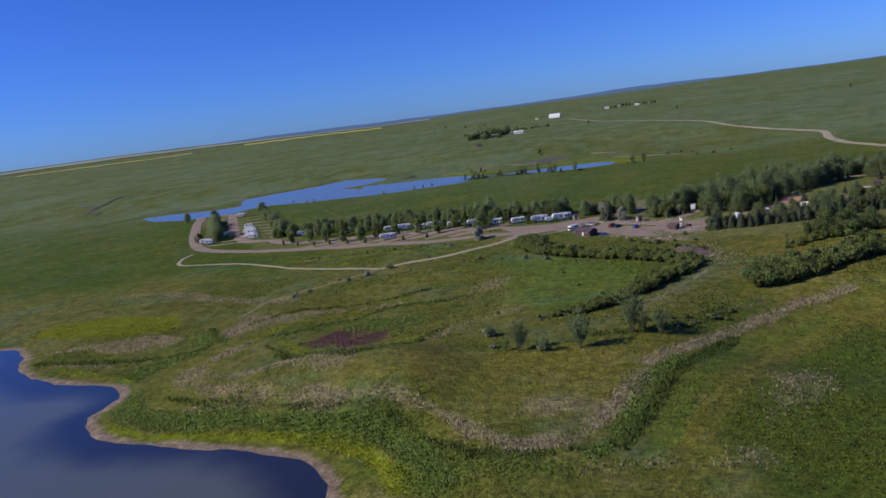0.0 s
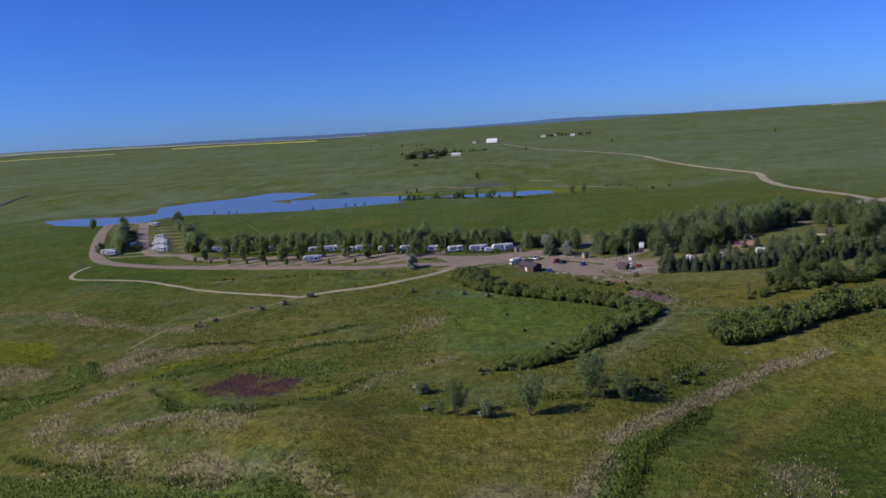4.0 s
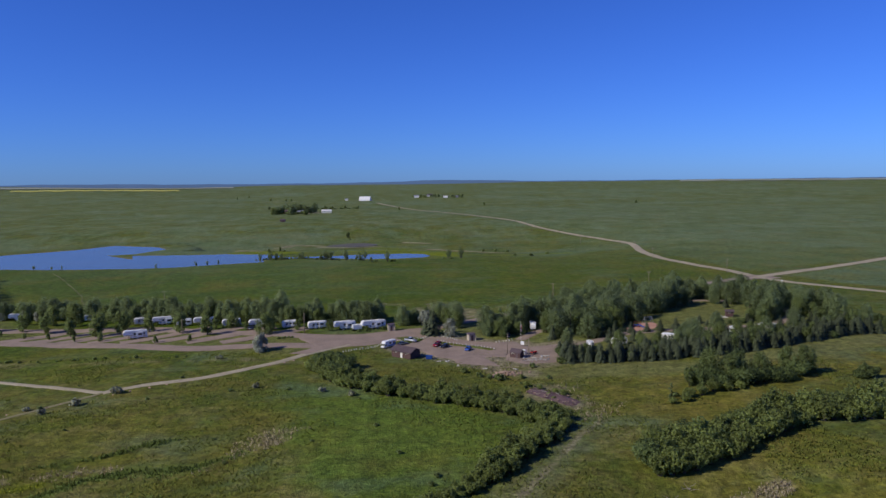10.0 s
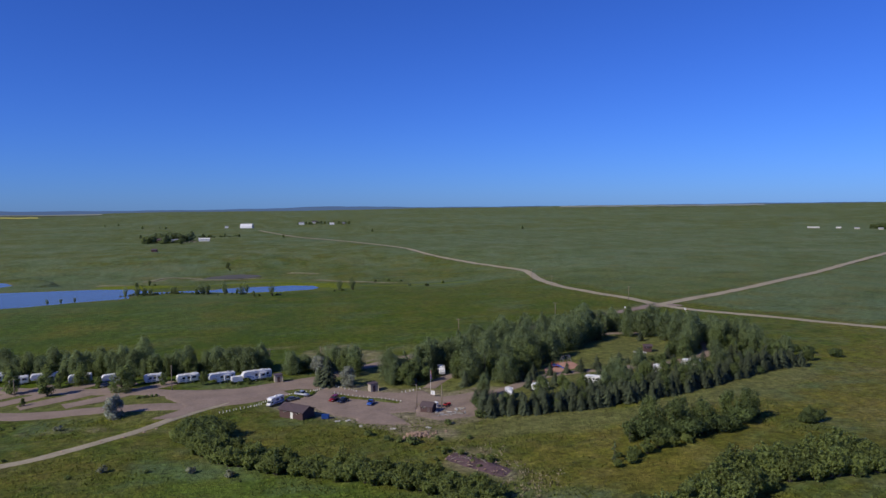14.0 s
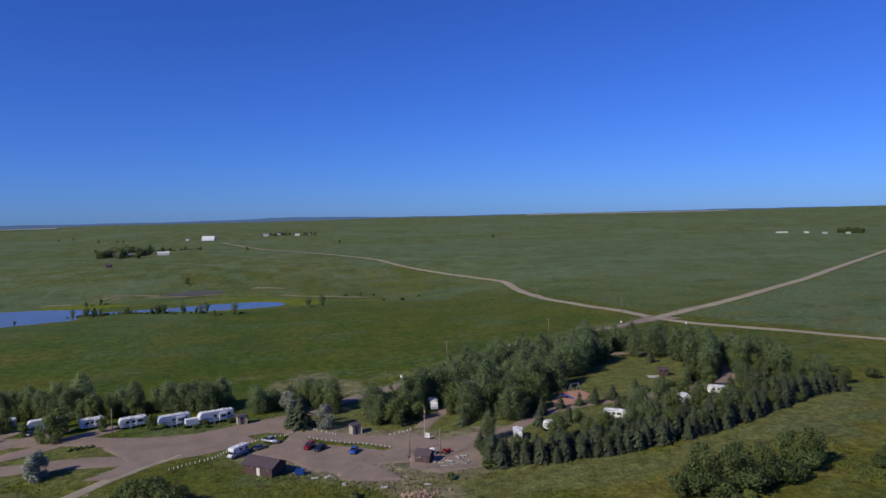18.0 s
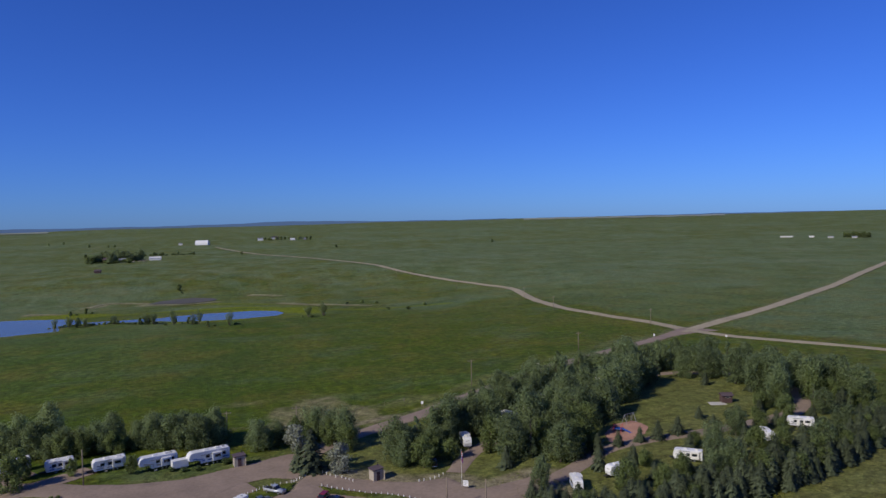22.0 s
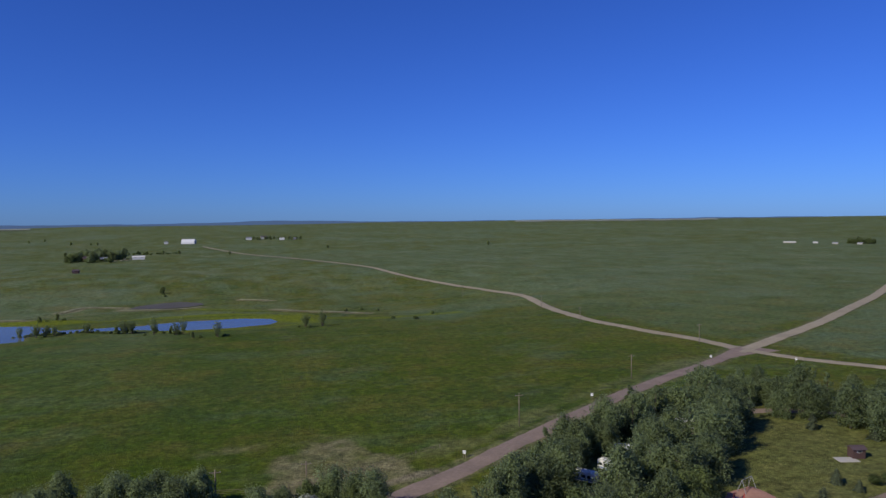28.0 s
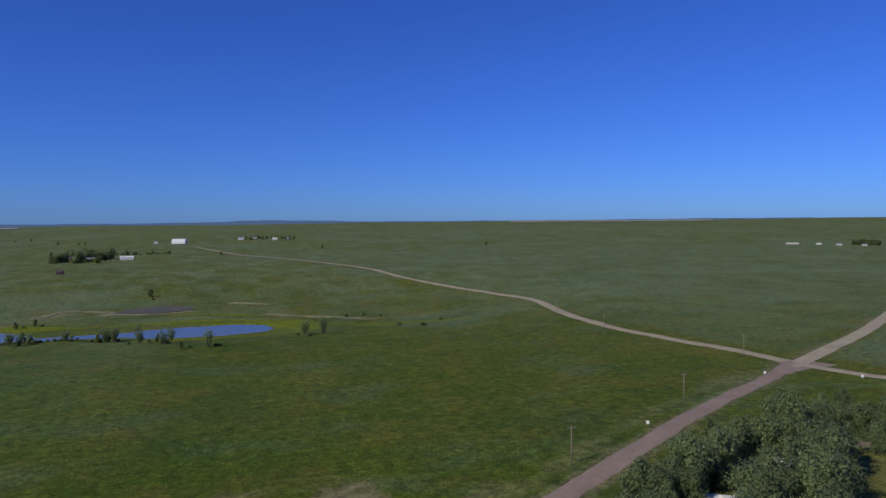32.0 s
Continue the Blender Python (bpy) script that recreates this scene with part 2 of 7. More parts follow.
def land(x, y):
    """The lie of the land without its waters."""
    u, v = x / 1.35, y / 1.35
    r = 2.4 * ramp(10, 90, u) * (1 - ramp(210, 330, v)) * ramp(40, 150, v)
    le = -3.5 * ramp(30, 140, -u) * (1 - ramp(300, 420, v))
    basin = -3.6 * ramp(0, 1, 1 - np.hypot((u + 115) / 110, (v - 20) / 150))
    dale = -7.5 * (1 - ramp(30, 200, np.abs(v - (560 + 0.12 * u)))) * (1 - ramp(60, 260, u))
    far = 54 * np.clip((np.hypot(u, v - 100) - 900) / 3900, 0, None) ** 1.5
    far *= 1 + 0.34 * ramp(-0.35, 0.5, x / (np.hypot(x, y) + 1))
    far *= 1 + 0.6 * ramp(0.25, 0.65, -x / (np.hypot(x, y) + 1))
    roll = 1.6 * lattice(x, y, 260, 5) * ramp(380, 800, v) + 5 * lattice(x, y, 700, 6) * ramp(900, 1800, np.hypot(u, v))
    dells = -4.0 * ramp(0, 0.6, 1 - np.hypot(x - 62, y - 112) / 50) + 4.5 * ramp(0, 0.6, 1 - np.hypot((x + 66) / 1.3, y - 84) / 34) - 2.6 * ramp(0, 0.7, 1 - np.hypot(x + 62, y - 150) / 52)
    small = 0.22 * lattice(x, y, 14, 7) + 0.1 * lattice(x, y, 5, 8)
    return 1.35 * (r + le + basin + dale + far) + roll + small + dells


def terrain(x, y):
    z = land(x, y)
    far = np.minimum.reduce([away(x, y, line, True) for line in (LAGOON, POND, POND_W)])
    for d in (away(x, y, LAKE, True), far):
        d = d + 0.8 * lattice(x, y, 6, 9)
        bank = WATER_Z + np.maximum(z - WATER_Z, 0.3) * ramp(0, 34, d) + 0.09 * np.clip(d, 0, 5) * (1 - ramp(20, 34, d))
        z = np.where(d < 0, WATER_Z + np.maximum(0.1 * d, -1.8), np.where(d < 34, bank, z))
    return z


def axis(near, first, last, lo, hi, grow=1.07, most=140):
    """Grid lines: the given ones, then ever wider steps out to both ends."""
    a = list(near)
    while a[-1] < hi:
        last = min(last * grow, most)
        a.append(a[-1] + last)
    while a[0] > lo:
        first = min(first * grow, most)
        a.insert(0, a[0] - first)
    return np.array(a)


GX = axis(np.concatenate([np.arange(-430, -190, 4), np.arange(-190, 175, 1.25), np.arange(175, 260, 4)]), 4, 4, -5200, 5200)
GY = axis(np.concatenate([np.arange(22, 360, 1.25), np.arange(360, 840, 3)]), 1.25, 3, -900, 5300)
XX, YY = np.meshgrid(GX, GY)
ZZ = terrain(XX, YY)


def gz(x, y):
    """The ground's height under a place."""
    i = int(np.clip(np.searchsorted(GX, x) - 1, 0, len(GX) - 2))
    j = int(np.clip(np.searchsorted(GY, y) - 1, 0, len(GY) - 2))
    a, b = (x - GX[i]) / (GX[i + 1] - GX[i]), (y - GY[j]) / (GY[j + 1] - GY[j])
    return float((ZZ[j, i] * (1 - a) + ZZ[j, i + 1] * a) * (1 - b) + (ZZ[j + 1, i] * (1 - a) + ZZ[j + 1, i + 1] * a) * b)


def soft_normals(me, normals):
    """Shades a mesh by the given vertex normals, so that foliage takes the light as a mass."""
    me.polygons.foreach_set("use_smooth", np.ones(len(me.polygons), bool))
    me.normals_split_custom_set_from_vertices(np.asarray(normals, np.float32))


def grid_mesh(name, verts, faces):
    me = bpy.data.meshes.new(name)
    me.vertices.add(len(verts))
    me.vertices.foreach_set("co", np.asarray(verts, np.float32).ravel())
    k = faces.shape[1]
    me.loops.add(faces.size)
    me.loops.foreach_set("vertex_index", faces.astype(np.int32).ravel())
    me.polygons.add(len(faces))
    me.polygons.foreach_set("loop_start", np.arange(0, faces.size, k, dtype=np.int32))
    me.update(calc_edges=True)
    me.validate()
    return me


# ---- ground ----
MAIN_LINE = [(26, 310), (46.4, 322.2), (77.6, 343.3), (114, 368), (140, 384.6), (179.3, 407.8), (206.7, 428), (254, 452), (380, 531), (533, 638)]
rad = np.hypot(XX, YY)
lim = np.minimum(1, 4780 / np.maximum(rad, 1))
gx, gy = XX * lim, YY * lim
gzz = np.where(lim < 1, terrain(gx, gy), ZZ)
nx, ny = len(GX), len(GY)
idx = np.arange(nx * ny).reshape(ny, nx)
quads = np.stack([idx[:-1, :-1], idx[:-1, 1:], idx[1:, 1:], idx[1:, :-1]], -1).reshape(-1, 4)
quads = quads[(lim.ravel()[quads] == 1).any(1)]
ground = new("ground", grid_mesh("ground", np.stack([gx, gy, gzz], -1).reshape(-1, 3), quads))
for p in ground.data.polygons:
    p.use_smooth = True
tagged(ground, "rolling green prairie with dry grass and reed bands", "ground", kind="structure")

x, y = gx.ravel(), gy.ravel()
wob = 3.0 * lattice(x, y, 11, 21) + 1.5 * lattice(x, y, 4, 22)
fine = lattice(x, y, 3.1, 23)


def band(line, width, soft=4.0, closed=False):
    return 1 - ramp(width - soft, width + soft, away(x, y, line, closed) + wob * min(1, soft / 3))


# grows with distance; drives field mottling and the haze put into far colours
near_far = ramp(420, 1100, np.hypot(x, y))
SHORE_SEDGE = [(-126.4, 73.2), (-114.0, 68.2), (-98.1, 66.4), (-82.8, 66.8), (-66.7, 64.2), (-55.9, 62.0), (-47.0, 55.8), (-39.2, 47.5), (-35.1, 41.3)]
SHORE_BELT = [(-141.4, 97.1), (-121.3, 80.6), (-105.6, 75.6), (-87.6, 73.3), (-70.6, 70.3), (-54.3, 66.0), (-44.2, 60.1), (-34.0, 50.9), (-25.5, 39.5)]
UPPER_RIM = [(-118.7, 90.1), (-94.7, 80.6), (-76.0, 75.9), (-59.6, 73.5), (-46.7, 69.7), (-39.6, 63.1), (-32.6, 55.3), (-22.4, 46.8), (-14.4, 44.7), (-3.9, 45.1), (5.2, 48.9)]
INNER_STRAW = [(-123.2, 108.9), (-114.2, 97.8), (-104.4, 91.1), (-84.6, 80.8), (-66.8, 76.6), (-52.2, 73.9), (-46.4, 74.3)]
U_STRAW = [(-44.7, 72.9), (-37.5, 68.4), (-29.1, 62.6), (-21.2, 53.4), (-12.6, 48.3), (-5.1, 48.5), (1.0, 53.6), (6.6, 64.6), (12.0, 80.5)]
ARM_STRAW = [(14.2, 87.3), (17.8, 92.4), (25.2, 101.2), (36.8, 115.9), (47.5, 127.2), (58.4, 136.2), (71.9, 142.2)]
DITCH = [(7.2, 46.7), (10.0, 53.9), (14.0, 65.5), (17.7, 76.9), (21.5, 84.5), (28.7, 97.5), (35.7, 109.3)]
DITCH_REEDS = [(2.7, 44.7), (7.5, 55.4), (11.3, 68.6), (15.7, 81.7), (20.2, 89.9)]
BED_RIM = [(-107.0, 127.5), (-93.4, 114.5), (-74.9, 98.3), (-64.8, 96.3), (-56.2, 97.1), (-51.7, 105.6), (-49.5, 116.5), (-46.6, 124.3), (-44.6, 131.9)]
BED_NORTH = [(-113.4, 130.7), (-101.6, 137.9), (-93.2, 144.8), (-80.8, 151.7), (-72.5, 159.5), (-63.5, 162.0), (-52.1, 162.2), (-42.0, 169.0)]
WEST_CREEK = [(-210, 130), (-193.2, 127.1), (-166.5, 126.1), (-144.4, 125.6), (-134.3, 129.3), (-127.2, 136.6), (-140.8, 151.4)]
OLD_TRACK = [(10.3, 126.8), (16.3, 135.2), (23.2, 145.5), (30.9, 157.5), (37.6, 168.8), (43.9, 176.0)]
GOLD_EDGE = [(17.2, 44.2), (19.8, 54.7), (23.2, 65.0), (30.3, 75.9), (44.7, 101.2), (58.6, 115.5), (75.7, 127.4)]
INNER_FIELD = [(-45, 225), (-20, 212), (5, 198), (28, 180), (12, 146), (-10, 134), (-28, 150), (-33, 172)]
POND_BANKS = ([(-175, 712), (-154.7, 707.1)], [(-146.3, 775.6), (-134.7, 801.1), (-103.8, 789.9)], [(-104.4, 772.9), (-67.6, 766), (-41, 774.7)], [(14.1, 737.4), (35.1, 717.2), (62.6, 699.7), (79.2, 679)], [(-10.7, 819.3), (13.5, 804.3)])
dry = np.maximum.reduce([0.9 * band(U_STRAW, 2.5, 1.4), 0.95 * band(ARM_STRAW, 2.2, 1.1), 0.75 * band(INNER_STRAW, 3.2, 2.4), 0.6 * band([(-118, 104), (-100, 100), (-84, 96), (-66, 92)], 4, 3),
                         0.8 * band([(-200.8, 138.8), (-186.4, 149.4), (-164.9, 155), (-148, 150), (-143.3, 140.5), (-151.3, 135.1), (-177.8, 135.4)], -1, 3, True),
                         0.8 * band([(-135.2, 146.7), (-134.4, 157.9), (-126, 165), (-121.4, 142.6), (-128.7, 139.4)], -0.5, 3, True), 1.0 * band([(-120.2, 119.1), (-116.3, 125.3), (-113.6, 132)], 2.4, 1.2),
                         0.72 * band([(-137.3, 166.7), (-112.5, 160.3), (-93.4, 162.2), (-77.9, 165.1), (-70.7, 163.7), (-90.8, 156.3), (-109.9, 149.7), (-127.0, 141.8)], 0, 3, True),
                         0.6 * band([(-49.9, 159.6), (-43.2, 175.3), (-38.8, 180.4), (-29.9, 179.6), (-38.5, 167.7)], -0.5, 3, True), 0.5 * band([(-45.0, 118.5), (-39.9, 129.9), (-32.9, 136.0), (-24.9, 138.8)], 2.6, 2),
                         0.6 * band([(-180, 203), (-163, 196), (-150, 190), (-137, 184), (-120, 182)], 3, 2.5), 0.5 * band([(-225.4, 212.1), (-210.4, 216.6), (-186.7, 208.3)], 4, 3), 0.6 * band([(-191.8, 125.7), (-177.7, 123.6), (-162.8, 121.6)], 1.2, 1),
                         0.6 * band([(-109, 82), (-97, 79.5), (-80, 76.2)], 1.0, 0.8), 0.5 * band([(26, 46), (30, 41), (10, 41), (2, 40)], 2.5, 2.5), 0.5 * band([(37.9, 83.4), (51.4, 85.7), (49.6, 68), (36.6, 51.8), (30.1, 53.5)], -2, 5, True),
                         0.95 * band([(-4.5, 333.3), (8, 352.9), (18.8, 352.7), (29.3, 330.2), (31.2, 319), (19.7, 311.1), (7.7, 309), (-3.4, 317.3)], 0, 2, closed=True), 0.5 * band([(-19.2, 350.2), (-7.6, 352.8), (6.2, 351.5), (11.8, 355.2)], 3), 0.4 * band([(41.5, 206.5), (46.2, 192.6), (50.3, 180.5), (43.3, 179.2), (41, 194.1)], 2, closed=True),
                         0.75 * band([(-509, 672), (-477, 684), (-431, 676), (-419, 690), (-470, 705)], 2, 5, True)] + [1.0 * band(b, 6.0, 3.0) for b in POND_BANKS])
dry = dry * (0.72 + 0.28 * lattice(x, y, 4, 24)) * (0.85 + 0.15 * lattice(x, y, 17, 25))
lush = np.maximum.reduce([1.0 * band(SHORE_SEDGE, 2.4, 1.2), 0.95 * band([(-232, 160), (-229, 172), (-201.9, 180.4), (-176.7, 176.3), (-160, 164), (-163, 154.5), (-191.8, 153)], 0, 2, True), 0.75 * band([(-185, 120.9), (-159.1, 111.8), (-144.7, 108.4)], 2.0, 1.5),
                          0.85 * band([(-114.5, 132.3), (-110.5, 142.7), (-103.0, 148.8), (-92.7, 153.4), (-83.4, 158.1)], 2.2, 1.4), 0.5 * band([(-104, 132), (-90, 117), (-76, 111.5), (-62, 111), (-54, 117), (-47, 128)], 2.2, 1.5),
                          0.95 * band([(-164.7, 690), (-121.3, 690), (-73.2, 695), (-29.8, 688), (22.7, 662.3), (30, 640)], 13, 6), 0.7 * band([(-45.6, 760), (-8, 740), (40.5, 663.4), (80.8, 630.1), (136.5, 635.9)], 8, 6), 0.8 * band([(-60, 618), (-20, 612), (11.5, 612), (36.9, 625)], 6, 4)])
belt = np.maximum.reduce([0.85 * band(SHORE_BELT, 3.8, 2.2), 0.9 * band([(-146, 100), (-147, 112), (-140.3, 122), (-133, 129)], 4.5, 2.5), 0.95 * band([(-151.8, 154.1), (-137.9, 147.2), (-124.8, 136.5), (-139.3, 134.3)], 0, 2, True), 0.9 * band(DITCH_REEDS, 2.2, 1.2),
                          0.6 * band([(-82.6, 135.1), (-79.1, 147.6), (-67.4, 149.3), (-53.7, 149.8), (-52.7, 138.2), (-58.4, 129.4), (-67.9, 130.7)], 0, 3, True), 0.5 * band(BED_NORTH, 2.8, 2.2), 0.35 * band([(-20, 42), (-5, 40), (12, 41), (20, 44)], 2, 2.5)])
# rush and cattail lines; shadow along the reeds is painted in with them
dark = np.maximum.reduce([0.8 * band(WEST_CREEK, 1.6, 1.0), 0.9 * band([(-124.1, 152.1), (-113.7, 162.4), (-93.6, 164.1), (-74.8, 170.7), (-67.7, 176.0), (-59.6, 178.5)], 0.8, 0.7), 0.75 * band(BED_RIM, 1.3, 0.9), 0.8 * band(BED_NORTH, 1.1, 0.8),
                          0.75 * band(UPPER_RIM, 1.2, 0.9), 1.0 * band(DITCH, 1.5, 0.7), 0.5 * band([(-0.1, 109.4), (13.8, 110.4), (27, 117.7), (37.9, 132.7)], 2.0, 1.6), 0.8 * band([(-120, 674), (-70, 680), (-20, 682), (22, 672)], 3, 2), 0.8 * band([(-150, 738), (-90, 752), (-30, 748), (10, 722), (60, 682), (130, 640)], 3.5, 2.5), 0.7 * band([(-60, 830), (-20, 822), (20, 800)], 4, 3), 0.5 * band([(-255, 309), (-230, 300), (-205, 293), (-171, 287), (-140, 277)], 0.8, 0.8)])
dark = dark * (0.8 + 0.2 * lattice(x, y, 3.5, 27)) * (0.9 + 0.1 * lattice(x, y, 12, 28))
purple = band(Y_PURPLE, 0.0, 2.0, True) * ramp(-0.7, 0.35, lattice(x, y, 4, 41) + 0.6 * lattice(x, y, 13, 42))
mud = np.maximum.reduce([1 - ramp(2.0, 3.4, away(x, y, LAKE, True) + wob * 0.3), 0.35 * (1 - ramp(2, 7, away(x, y, LAGOON, True) + wob)),
                         1 - ramp(-1, 0, np.minimum(away(x, y, POND, True), away(x, y, POND_W, True)))])
ochre = np.maximum.reduce([0.75 * band(GOLD_EDGE, 0.9, 0.9), 0.12 * band(GOLD_EDGE, 4, 3), 0.4 * band([(-20.5, 91.7), (-6.7, 97.9), (5.8, 84.9), (2, 69.2), (-6.9, 58.8), (-18.6, 59.5), (-27, 71.8)], 3, closed=True), 0.5 * band([(75, 120), (110, 130)], 14), 0.35 * band([(60, 190), (110, 205), (150, 215)], 16), 0.5 * band([(-60, 85), (-20, 88), (20, 100)], 9)])
marsh = 1 - ramp(-2, 3, away(x, y, [(74.9, 120.0), (60.6, 107.6), (46.8, 93.2), (32.8, 68.9), (26.4, 58.2), (23.1, 48.3)] + [(40, 0), (180, 0), (180, 110)], True))
mown = np.maximum.reduce([0.8 * band([(-60, 250), (-20, 262), (45, 225), (150, 240), (175, 260), (150, 345), (120, 345), (60, 310), (10, 300), (-40, 285)], 0, 6, True),
                          0.7 * band([(-330, 480), (-190, 320), (-120, 300), (-40, 270)], 16), 0.9 * band([(35, 222), (90, 220), (140, 236), (165, 248)], 7),
                          0.8 * band([(30, 333), (52, 338), (75, 355), (110, 378), (170, 415)], 3), 0.8 * band([(-8, 322), (8, 330), (26, 328), (22, 316), (4, 314)], 0, 3, True)])
bare = np.maximum.reduce([0.85 * band(PLAZA, 4, 2, True), 0.7 * band([(30.7, 250.8), (38.6, 250.8), (47.2, 250.4), (48.7, 239.9), (44.7, 234.2), (35.2, 233.3), (28.9, 238.6)], 6, 3, True), 0.5 * band([(-20.8, 65.6), (-15.1, 70.0), (-5.3, 72.0), (0.9, 67.5), (-0.7, 60.4), (-9.0, 56.8), (-16.7, 58.7)], -1, 4, True), 0.4 * band(MAIN_LINE, 5.5, 1.0), 0.8 * band([(34, 320), (25, 318), (19, 315), (22, 311)], 2.0, 1.2), 0.75 * band(OLD_TRACK, 0.7, 0.7), 0.3 * band(OLD_TRACK, 3), 0.7 * band([(31.3, 200.8), (37.1, 195.2), (41.3, 190.2), (34.4, 208.6), (37.7, 203.2)], 3),
                          0.5 * band([(-8, 50), (3, 62), (-8, 64)], 4), 0.8 * band([(24, 228), (34, 222), (20, 235), (14, 236)], 3), 0.4 * band([(-150, 262), (-60, 250), (-30, 240)], 3)])
# glaucous grass; its blue-green also paints the haze over the far prairie
sage = ramp(0.1, 0.6, lattice(x, y, 170, 31) + 0.5 * lattice(x, y, 60, 32)) * ramp(330, 560, y)
sage = np.maximum.reduce([sage, 0.95 * band([(225, 430), (380, 527), (640, 700), (1000, 500), (262, 325)], -3, 4, True), 0.6 * band([(215, 450), (200, 600), (217, 704), (160, 960), (60, 1340), (0, 1520), (1500, 1500), (640, 700), (380, 527)], -3, 6, True), 0.8 * band([(28, 345), (18, 352), (36, 340)], 4), 0.9 * band(OLD_TRACK, 4.5, 2.5), 0.6 * band([(-14, 113), (-5, 115), (3, 120)], 3.5, 2.5)])
field = np.maximum(band(INNER_FIELD, 0, 6, True), 0.8 * band([(a + 4.5, b - 2) for a, b in DITCH] + [(48, 110), (64, 122)], 3.5, 2.5))
olive = (1 - ramp(215, 275, y - 0.15 * x)) * (0.75 + 0.25 * lattice(x, y, 40, 71)) * (1 - 0.95 * field)
# deep green meadow; its darker west side also puts lens falloff into the colour
green = np.maximum(0, ramp(285, 330, y - 0.25 * x) * (1 - ramp(560, 700, y)) * (1 - 0.5 * ramp(-60, 120, x) - 0.5 * ramp(120, 330, x)) * (0.85 + 0.15 * lattice(x, y, 60, 72)))
sage = sage * (1 - 0.75 * green)
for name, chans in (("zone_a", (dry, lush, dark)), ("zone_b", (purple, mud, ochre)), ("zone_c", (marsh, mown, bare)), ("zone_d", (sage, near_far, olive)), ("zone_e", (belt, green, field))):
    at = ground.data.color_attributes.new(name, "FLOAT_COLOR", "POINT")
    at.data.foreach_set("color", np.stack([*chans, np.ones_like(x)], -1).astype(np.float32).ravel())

gm = bpy.data.materials.new("prairie")
gm.use_nodes = True
gn, gl = gm.node_tree.nodes, gm.node_tree.links
gb = gn["Principled BSDF"]
gb.inputs["Roughness"].default_value, gb.inputs["Specular IOR Level"].default_value = 0.95, 0.1
gpos = gn.new("ShaderNodeNewGeometry")


def gnoise(scale, detail=5, rough=0.6, stretch=(1, 1, 1)):
    mp, t = gn.new("ShaderNodeMapping"), gn.new("ShaderNodeTexNoise")
    mp.inputs["Scale"].default_value = stretch
    gl.new(gpos.outputs["Position"], mp.inputs["Vector"])
    gl.new(mp.outputs[0], t.inputs["Vector"])
    t.inputs["Scale"].default_value, t.inputs["Detail"].default_value, t.inputs["Roughness"].default_value = scale, detail, rough
    return t.outputs[0]


def gramp(src, a, b):
    r = gn.new("ShaderNodeMapRange")
    r.inputs[1].default_value, r.inputs[2].default_value = a, b
    gl.new(src, r.inputs[0])
    return r.outputs[0]


def gmath(op, a, b):
    m = gn.new("ShaderNodeMath")
    m.operation = op
    for s, v in zip(m.inputs, (a, b)):
        if isinstance(v, (int, float)):
            s.default_value = v
        else:
            gl.new(v, s)
    return m.outputs[0]


def gmix(fac, a, b):
    m = gn.new("ShaderNodeMix")
    m.data_type = "RGBA"
    for s, v in ((m.inputs[0], fac), (m.inputs[6], a), (m.inputs[7], b)):
        if isinstance(v, tuple):
            s.default_value = (*v, 1)
        elif isinstance(v, float):
            s.default_value = v
        else:
            gl.new(v, s)
    return m.outputs[2]


zones = {}
for name, keys in (("zone_a", ("dry", "lush", "dark")), ("zone_b", ("purple", "mud", "ochre")), ("zone_c", ("marsh", "mown", "bare")), ("zone_d", ("sage", "far", "olive")), ("zone_e", ("belt", "green", "field"))):
    an, sp = gn.new("ShaderNodeAttribute"), gn.new("ShaderNodeSeparateColor")
    an.attribute_name = name
    gl.new(an.outputs["Color"], sp.inputs[0])
    for k, o in zip(keys, sp.outputs):
        zones[k] = o
fine_n, mid_n, big_n, wide_n = gnoise(1.3, 6, 0.7), gnoise(0.16, 6, 0.65), gnoise(0.022, 5, 0.6), gnoise(0.009, 10, 0.74, (1, 0.7, 1))
col = gmix(gramp(big_n, 0.35, 0.65), (0.066, 0.096, 0.009), (0.11, 0.12, 0.014))
col = gmix(gmath("MULTIPLY", gramp(mid_n, 0.48, 0.7), 0.6), col, (0.15, 0.125, 0.04))
col = gmix(gmath("MULTIPLY", gramp(mid_n, 0.5, 0.3), 0.55), col, (0.04, 0.072, 0.014))
col = gmix(gmath("MULTIPLY", zones["green"], 0.85), col, (0.043, 0.079, 0.002))
col = gmix(gmath("MULTIPLY", zones["field"], 0.75), col, (0.082, 0.132, 0.018))
col = gmix(gmath("MULTIPLY", zones["sage"], 0.6), col, (0.115, 0.165, 0.095))
patch_n, streak_n, ochre_n = gnoise(0.02, 8, 0.68), gnoise(0.03, 9, 0.74, (1, 0.6, 1)), gnoise(0.03, 6, 0.7)
col = gmix(gmath("MULTIPLY", gramp(ochre_n, 0.48, 0.66), 0.5), col, (0.135, 0.112, 0.02))
col = gmix(gmath("MULTIPLY", gramp(patch_n, 0.52, 0.36), 0.6), col, (0.045, 0.075, 0.013))
# far tones: field mottling, with haze painted in by the paler ones
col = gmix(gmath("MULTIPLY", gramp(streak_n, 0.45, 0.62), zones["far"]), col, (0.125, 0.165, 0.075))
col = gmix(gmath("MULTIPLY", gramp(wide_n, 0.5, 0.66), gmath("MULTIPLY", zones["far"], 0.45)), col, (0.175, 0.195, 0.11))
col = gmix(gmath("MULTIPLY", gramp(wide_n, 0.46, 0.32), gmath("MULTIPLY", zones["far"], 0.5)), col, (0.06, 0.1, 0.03))
